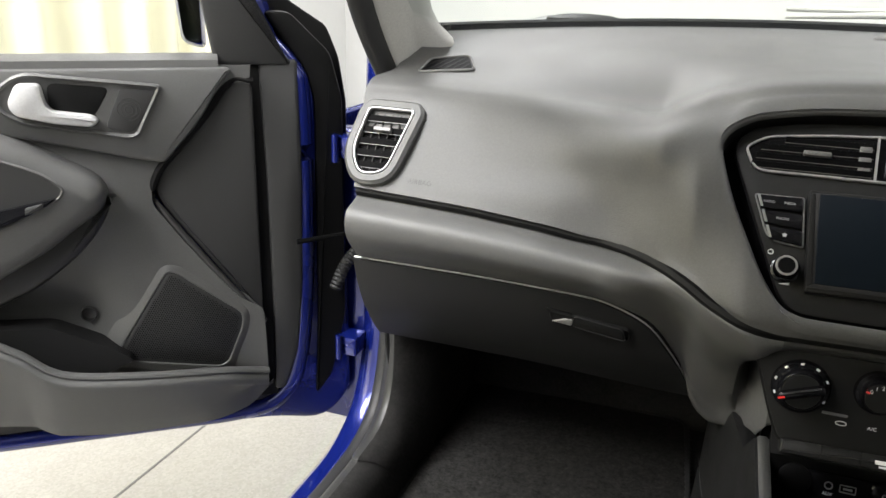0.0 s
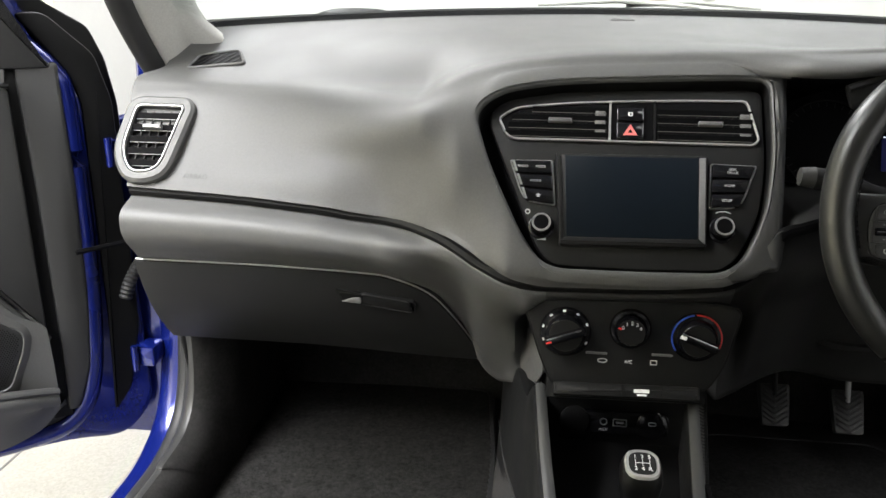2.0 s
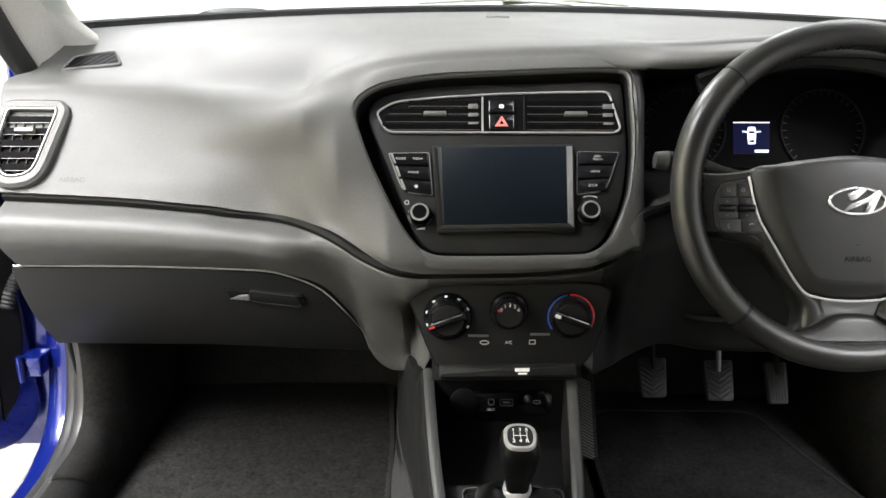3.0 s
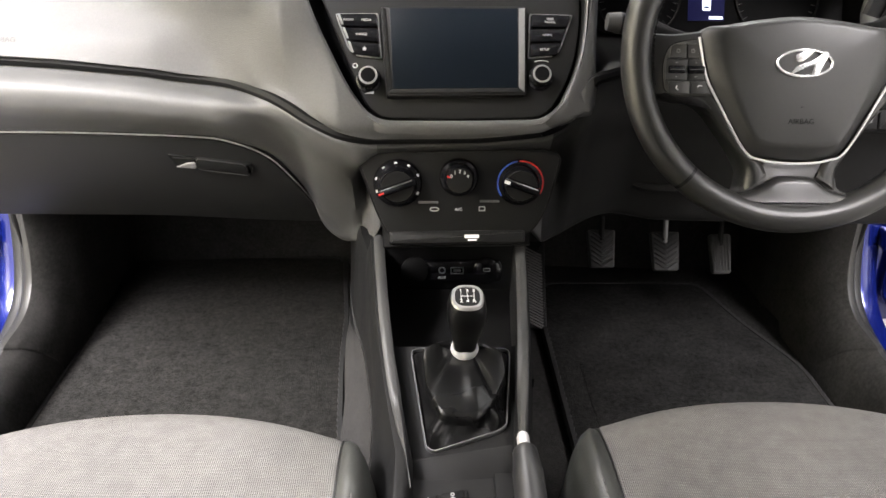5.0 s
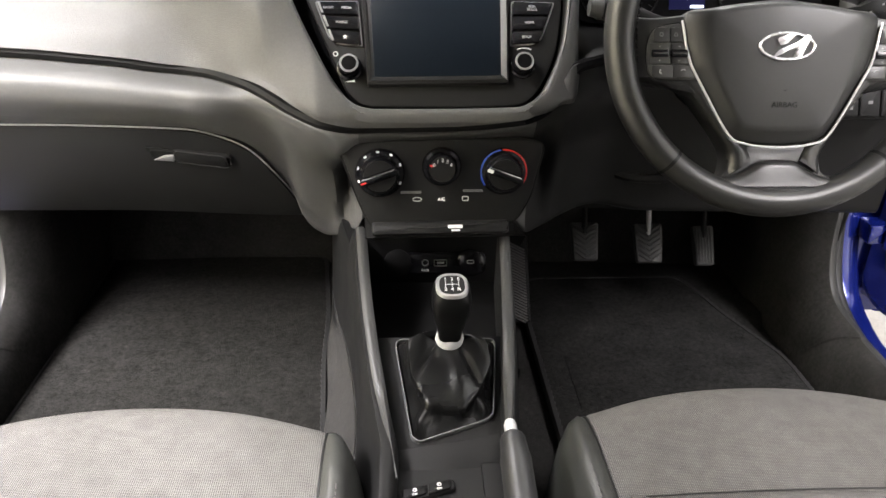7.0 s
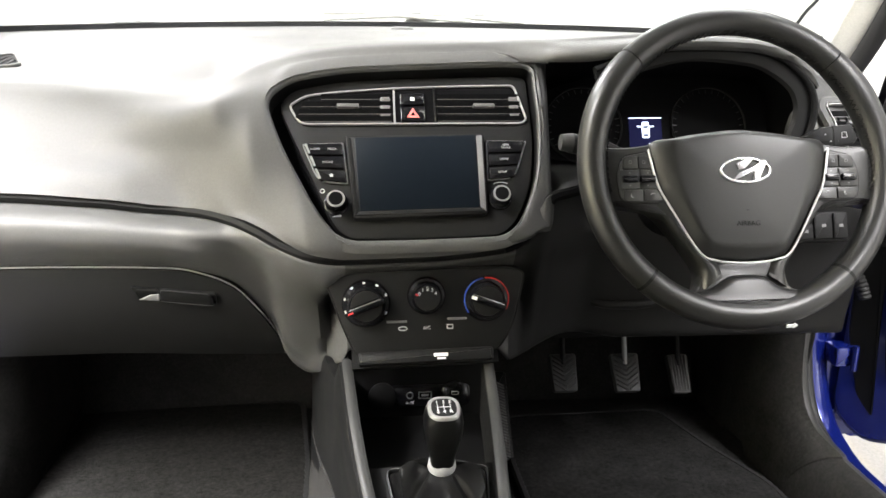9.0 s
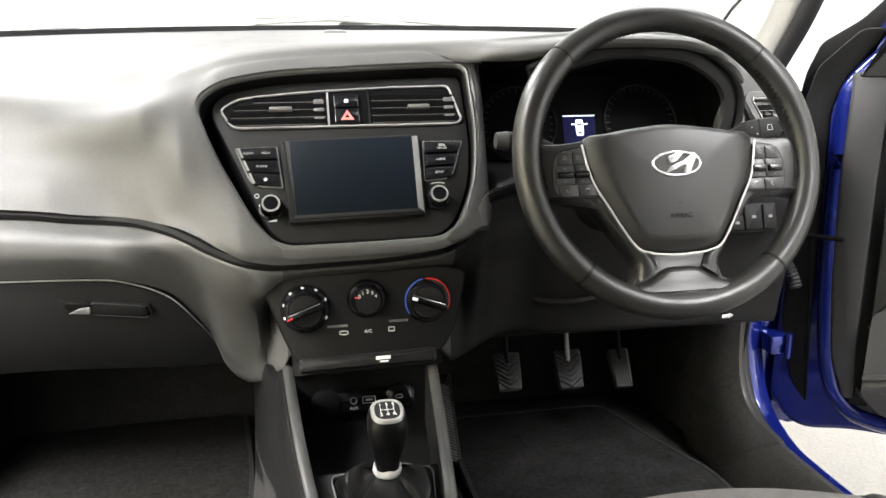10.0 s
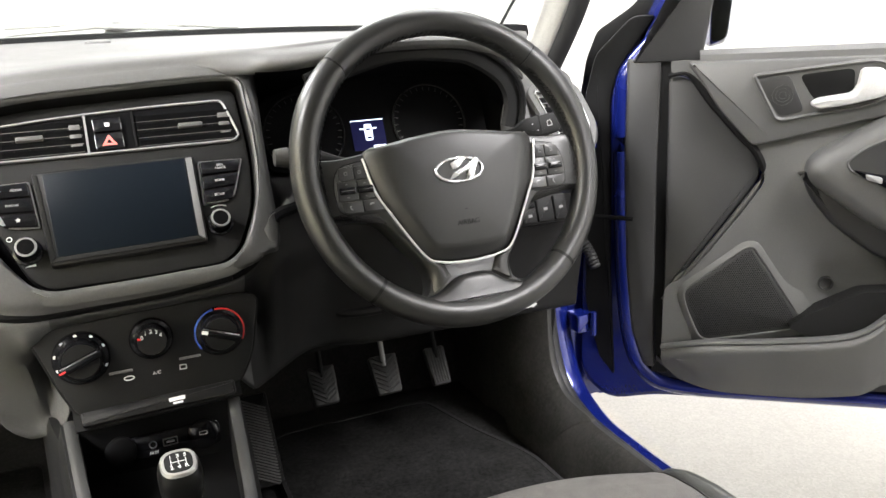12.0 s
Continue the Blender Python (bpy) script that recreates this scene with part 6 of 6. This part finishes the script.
part("sun_sensor", plate(B(), plane((0.004, 0.436, 1.0325), (1, 0, 0), (0, -0.1, 0.99)), rounded([(-0.02, -0.014), (0.02, -0.014), (0.016, 0.014), (-0.016, 0.014)], 0.006), 0.0, 0.010, 0.004), PAD, dash, "small grey light sensor nub")


def on_pad(x, z, proud):
    """A plane lying on the pad's passenger face at x and height z."""
    r = min(pad_rows, key=lambda r: abs(r[7 * PN][0] - x))
    k = min(range(4 * PN, 8 * PN), key=lambda j: abs(r[j][2] - z))
    up = (Vector(r[k - 2]) - Vector(r[k + 2])).normalized()
    n = Vector((1, 0, 0)).cross(up)
    return plane(Vector(r[k]) + n * proud, (1, 0, 0), n)


writing("letters", "AIRBAG", 0.0095, on_pad(-0.549, 0.8530, 0.0044), DOORM, dash)


# ---- doors ----
TH = radians(52)


def door(s, label):
    dr = thing("door_1" if s < 0 else "door_2", (s * 0.75, 0.23, 0.36), label, "car door", "open front doors", "structure")
    d = Vector((s * math.sin(TH), -math.cos(TH), 0))
    n = Vector((-s * math.cos(TH), -math.sin(TH), 0))
    O = Vector((s * 0.75, 0.23, 0))

    # frame: u rearwards from the hinge, v up, w into the car
    D = Matrix(((d.x, 0, n.x, O.x), (d.y, 0, n.y, O.y), (0, 1, 0, 0.0 if s < 0 else -0.012), (0, 0, 0, 1)))
    END = 1.06

    def P(u, v, w):
        return D @ Vector((u, v, w))
    # painted shell
    o = rounded([(-0.02, 0.40), (0.03, 0.345), (0.12, 0.362), (END, 0.362), (END + 0.02, 0.98), (0.05, 0.965), (-0.01, 0.90)], [0.03, 0.05, 0.03, 0.05, 0.02, 0.02, 0.03])
    part("shell", plate(B(), D, o, -0.11, -0.035, 0.012), BLUE, dr, "glossy blue painted door shell")
    # rounded painted edge beside the inner panel
    e = [P(u, v, w) for u, v, w in ((0.17, 1.09, -0.03), (0.115, 1.02, -0.03), (0.072, 0.97, -0.03), (0.058, 0.93, -0.03), (0.056, 0.80, -0.03), (0.060, 0.62, -0.03), (0.074, 0.48, -0.03), (0.105, 0.412, -0.03), (0.17, 0.388, -0.032), (0.35, 0.384, -0.035), (END, 0.384, -0.035))]
    part("painted_edge", tube(B(), spline(e, 6), 0.016, 10), BLUE, dr)
    e2 = [p + n * -0.03 - d * 0.03 for p in e[:8]]
    part("seal", tube(B(), spline(e2, 6), 0.011, 8), RUBBER, dr, "black rubber door seal")
    # front strip and mirror corner; the strip's darker grey carries its shade
    so = rounded([(0.062, 0.982), (0.120, 0.982), (0.115, 0.80), (0.114, 0.56), (0.118, 0.43), (0.10, 0.43), (0.076, 0.50), (0.065, 0.62), (0.060, 0.8)], 0.008)
    part("front_strip", plate(B(), D, so, -0.04, -0.012, 0.006), DOORM, dr)
    to = rounded([(0.070, 0.974), (0.182, 0.974), (0.200, 1.09), (0.205, 1.20), (0.24, 1.3), (0.2, 1.3), (0.155, 1.09)], 0.008)
    part("mirror_corner", plate(B(), D, to, -0.035, -0.008, 0.005), DOORD, dr)
    part("window_frame", tube(B(), spline([P(0.10, 0.98, -0.055), P(0.13, 1.06, -0.055), P(0.20, 1.18, -0.055), P(0.36, 1.34, -0.06), P(0.60, 1.42, -0.07), P(END, 1.44, -0.08)], 8), 0.028, 8), BLUE, dr)
    part("frame_flange", plate(B(), D, rounded([(-0.020, 0.52), (0.045, 0.52), (0.045, 0.80), (0.055, 0.93), (0.075, 0.965), (0.16, 1.09), (0.30, 1.27), (0.22, 1.24), (0.12, 1.12), (0.067, 1.065), (0.029, 1.040), (0.010, 1.028), (-0.009, 0.98), (-0.020, 0.911)], 0.01), -0.075, -0.06, 0.004), BLACK, dr)
    part("edge_seal", plate(B(), D, rounded([(0.016, 0.44), (0.046, 0.40), (0.040, 0.52), (0.038, 0.60), (0.036, 0.92), (0.052, 0.97), (0.110, 1.05), (0.07, 1.05), (0.01, 0.99), (-0.008, 0.92), (-0.008, 0.55)], 0.012), -0.05, -0.029, 0.004), BLACK, dr, "black rubber seal along the door edge")
    # inner panel as one moulded sheet
    part("front_joint", box(B(), D, 0.112, 0.140, 0.42, 0.986, -0.04, -0.018), BLACK, dr)
    groove = [(0.130, 0.953), (0.162, 0.953), (0.200, 0.907), (0.240, 0.861), (0.272, 0.825), (0.284, 0.790), (0.270, 0.760), (0.225, 0.694), (0.175, 0.625), (0.13, 0.565)]
    fo = rounded([(0.131, 0.95), (0.160, 0.95), (0.198, 0.905), (0.268, 0.824), (0.281, 0.790), (0.267, 0.762), (0.174, 0.630), (0.131, 0.575)], 0.012)
    part("flat_insert", plate(B(), D, fo, -0.02, -0.006, 0.004), DOORM, dr, "flat panel below the mirror corner, shade in its darker grey")
    gp = [(p.x, p.y) for p in spline(groove, 6)]
    # Shadow along the insert's edge drawn as tubes: black above, softer below.
    part("insert_shadow_line", tube(B(), [P(x, y, 0.001) for x, y in gp[:34]], [0.004 + 0.003 * sm(4, 12, k) - 0.005 * sm(26, 33, k) for k in range(34)], 8), BLACK, dr)
    part("insert_soft_shadow", tube(B(), [P(x, y, -0.001) for x, y in gp[31:]], [0.002 + 0.003 * sm(0, 6, k) for k in range(24)], 8), DOORM, dr)

    def surf(u, v):
        w = -0.012 * sm(0.52, 0.45, v) * sm(0.10, 0.25, u)
        w -= 0.030 * math.exp(-((v - 0.60) / 0.06) ** 2) * sm(0.32, 0.42, u)
        w += 0.022 * math.exp(-((v - 0.77) / 0.05) ** 2) * sm(0.26, 0.40, u)
        return w
    up = rounded([(0.156, 0.974), (0.180, 0.945), (0.210, 0.896), (0.262, 0.838), (0.30, 0.845), (0.47, 0.886), (END, 0.94), (END, 0.974)], [0.016, 0.02, 0.02, 0.008, 0.02, 0.05, 0.01, 0.01])
    part("upper_panel", plate(B(), D, up, -0.01, 0.018, 0.007), DOORP, dr, "raised upper trim around the handle")
    bm = B()
    lower = knots([(0.12, 0.46), (0.134, 0.445), (0.166, 0.421), (0.25, 0.407), (0.335, 0.406), (0.448, 0.416), (0.472, 0.428), (0.485, 0.438), (0.55, 0.446), (END, 0.446)])
    left = knots([(0.42, 0.128), (0.565, 0.131), (0.63, 0.179), (0.70, 0.229), (0.760, 0.271), (0.785, 0.285), (0.80, 0.285), (0.825, 0.273), (0.861, 0.242), (0.907, 0.202), (0.95, 0.165), (0.955, 0.135), (0.99, 0.132)])
    rows = []
    for i in range(71):
        row = []
        for j in range(61):
            f = i / 70
            v0 = 0.425 + (0.976 - 0.425) * j / 60
            u = left(v0) + (END - left(v0)) * f ** 1.25
            lo = lower(u)
            v = lo + (0.976 - lo) * j / 60
            row.append(P(u, v, surf(u, v)))
        rows.append(row)
    grid(bm, rows)
    pn = part("inner_panel", bm, DOORP, dr, "moulded dark grey inner door panel", angle=60, solid=0.004)
    # return below the panel
    bm = B()
    grid(bm, [[P(u, lower(u), surf(u, lower(u))), P(u, lower(u) - 0.012, surf(u, lower(u)) - 0.015), P(u, 0.40, -0.03)] for u in np.linspace(0.12, END, 50)])
    part("panel_return", bm, DOORD, dr)
    # window rail
    bm = B()
    grid(bm, [[P(u, 0.972, 0.008), P(u, 0.984, 0.006), P(u, 0.991, -0.008), P(u, 0.991, -0.025), P(u, 0.98, -0.035)] for u in np.linspace(0.178, END, 30)])
    part("window_rail", bm, DOORP, dr, solid=0.002)
    # handle bezel, cup, lever and tweeter
    bz = rounded([(0.255, 0.952), (0.440, 0.972), (0.474, 0.945), (0.470, 0.918), (0.440, 0.900), (0.305, 0.876), (0.292, 0.880)], [0.012, 0.02, 0.02, 0.015, 0.02, 0.012, 0.01])
    part("handle_bezel", rim(B(), D, bz, 0.006, 0.005, 0.024, 0.003), DOORP, dr)
    part("handle_plate", plate(B(), D, offset(bz, 0.005), 0.004, 0.019), DOORP, dr)
    # Raised black plate paints the dark of the hollow cup.
    part("handle_cup", plate(B(), D, rounded([(0.325, 0.949), (0.405, 0.957), (0.405, 0.915), (0.350, 0.908)], 0.012), 0.012, 0.0196, 0.0006), BLACK, dr)
    hd = rounded([(0.412, 0.957), (0.442, 0.957), (0.455, 0.930), (0.448, 0.914), (0.40, 0.902), (0.352, 0.896), (0.342, 0.905), (0.352, 0.913), (0.400, 0.920), (0.408, 0.93)], 0.008)
    part("door_handle", plate(B(), D, hd, 0.018, 0.034, 0.006), SATIN, dr, "satin silver door handle")
    part("tweeter", plate(B(), D, rounded([(0.262, 0.944), (0.312, 0.950), (0.337, 0.892), (0.300, 0.884)], 0.010), 0.012, 0.0206, 0.002), DOORD, dr)
    tw = D @ Matrix.Translation((0.303, 0.918, 0.0207))
    for r in (0.006, 0.011, 0.016):
        part("tweeter_ring", rim(B(), tw, disc(r, 24), 0.0010, -0.001, 0.0006, 0.0002), DOORM, dr)
    # loudspeaker grille
    gp = rounded([(0.274, 0.666), (0.262, 0.664), (0.164, 0.586), (0.168, 0.560), (0.192, 0.504), (0.206, 0.498), (0.352, 0.526), (0.358, 0.536)], [0.01, 0.01, 0.015, 0.015, 0.012, 0.012, 0.01, 0.01])
    bm = B()
    grid(bm, [[P(p.x, p.y, h) for p in offset(gp, q)] for q, h in ((-0.026, -0.004), (-0.016, 0.0020), (-0.008, 0.0058), (-0.0035, 0.0078), (-0.0012, 0.0086), (0.0, 0.0080), (0.001, 0.002))], closed_v=True)
    part("grille_frame", bm, DOORP, dr, angle=70)
    gr = part("speaker_grille", plate(B(), D, gp, -0.008, 0.008, 0.003), DOORD, dr, "fine black speaker grille")
    cx, cy = 0.262, 0.572
    inside = offset(gp, 0.006)
    bm = B()
    for a in range(-34, 35):
        for b in range(-28, 29):
            u, v = cx + 0.0036 * (a + 0.5 * (b % 2)), cy + 0.0032 * b
            k = False
            for i in range(len(inside)):
                p, q = inside[i - 1], inside[i]
                if (p.y > v) != (q.y > v) and u < (q.x - p.x) * (v - p.y) / (q.y - p.y) + p.x:
                    k = not k
            if k:
                vs = [bm.verts.new(P(u + 0.0012 * math.cos(q * math.pi / 3), v + 0.0012 * math.sin(q * math.pi / 3), 0.0083)) for q in range(6)]
                bm.faces.new(vs)
    tagged(part("grille_holes", bm, BLACK, gr), kind="stuff")
    # armrest with its recess and switches
    ao = spline([(0.64, 0.935), (0.53, 0.912), (0.455, 0.882), (0.400, 0.852), (0.358, 0.827), (0.343, 0.803), (0.352, 0.779), (0.39, 0.750), (0.46, 0.703), (0.64, 0.620), (0.9, 0.60), (1.0, 0.76), (0.9, 0.93)], 5, closed=True)
    part("armrest", plate(B(), D, ao, 0.0, 0.055, 0.024), DOORP, dr, "rounded grey armrest", angle=70)
    lo_ = spline([(0.345, 0.797), (0.342, 0.785), (0.352, 0.758), (0.384, 0.717), (0.43, 0.679), (0.48, 0.650), (0.64, 0.585), (0.9, 0.57), (0.9, 0.75), (0.5, 0.79)], 5, closed=True)
    part("armrest_pad", plate(B(), D, lo_, 0.0, 0.034, 0.010), LEATHER, dr, "black padded armrest underside", angle=70)
    ro = rounded([(0.64, 0.890), (0.52, 0.877), (0.455, 0.857), (0.415, 0.838), (0.393, 0.818), (0.400, 0.803), (0.43, 0.787), (0.46, 0.770), (0.64, 0.705)], 0.02)
    part("armrest_recess", rim(B(), D, ro, 0.004, 0.045, 0.0570, 0.0015), DOORP, dr)
    # Flat dark plate paints the shade of a recess that isn't cut.
    part("recess_shade", plate(B(), D, offset(ro, 0.0035), 0.045, 0.0554), DOORD, dr)
    sw = part("window_switch", plate(B(), D, rounded([(0.405, 0.806), (0.56, 0.776), (0.56, 0.738), (0.46, 0.775), (0.42, 0.794)], 0.005), 0.050, 0.060, 0.002), GLOSS, dr)
    for q in range(3 if s > 0 else 1):
        u, v = 0.434 + 0.032 * q, 0.7925 - 0.0095 * q
        part("switch_key", plate(B(), D, rounded([(u - 0.012, v + 0.008), (u + 0.012, v + 0.002), (u + 0.012, v - 0.008), (u - 0.010, v - 0.001)], 0.003), 0.058, 0.064, 0.002), SILVER if s > 0 else DOORD, sw)
    # door pocket rim
    rimp = spline([P(0.13, 0.478, 0.004), P(0.20, 0.500, 0.03), P(0.30, 0.513, 0.045), P(0.40, 0.527, 0.052), P(0.445, 0.543, 0.055), P(0.49, 0.580, 0.055), P(0.55, 0.598, 0.055), P(0.80, 0.605, 0.055), P(END, 0.605, 0.05)], 8)
    part("pocket_rim", tube(B(), rimp, 0.0080, 10, squash=(1.0, 0.7)), DOORP, dr)
    bm = B()
    rows = []
    for p in rimp:
        u = (p - O).dot(d)
        rows.append(spline([p, p + n * 0.010 + Vector((0, 0, -0.008)), p + n * 0.010 + Vector((0, 0, -0.022)), P(u, lower(u) + 0.030, 0.034 * sm(0.12, 0.25, u) + 0.002), P(u, lower(u) - 0.004, 0.018 * sm(0.12, 0.22, u))], 3))
    grid(bm, rows)
    part("pocket_front", bm, DOORP, dr, solid=0.003)
    # Flat dark plate paints the pocket's inner shade; its wall is panel grey.
    part("pocket_shade", plate(B(), D, rounded([(0.365, 0.560), (0.33, 0.535), (0.38, 0.515), (0.45, 0.53), (0.50, 0.57), (0.56, 0.585), (0.9, 0.59), (0.9, 0.63), (0.44, 0.60)], 0.01), -0.01, 0.030), LOW, dr)
    M = D @ Matrix.Translation((0.393, 0.600, -0.012))
    part("moulded_mark", rim(B(), M, disc(0.012, 24), 0.002, -0.01, 0.002, 0.0005), DOORD, dr)
    # door glass and mirror
    g = part("window_glass", plate(B(), D, [Vector((0.19, 0.98)), Vector((END, 0.98)), Vector((END, 1.41)), Vector((0.60, 1.39)), Vector((0.38, 1.31)), Vector((0.24, 1.19))], -0.045, -0.041), GLASS, dr, "clear side window glass")
    g.visible_shadow = False
    return dr, D


for s, lb in ((-1, "blue passenger door standing open with a dark grey inner panel"), (1, "blue driver door standing open with a dark grey inner panel")):
    dr, D = door(s, lb)
    mr = thing("wing_mirror", (s * 0.9, 0.25, 1.0), "door mirror housing outside the window", "mirror", "door mirrors")
    part("housing", plate(B(), D, rounded([(0.19, 0.99), (0.225, 1.0), (0.235, 1.10), (0.19, 1.14)], 0.012), -0.22, -0.06, 0.02), BLUE, mr)
    part("mirror_glass", plate(B(), D, rounded([(0.197, 1.0), (0.222, 1.006), (0.230, 1.095), (0.197, 1.13)], 0.01), -0.062, -0.056), CHROME, mr)
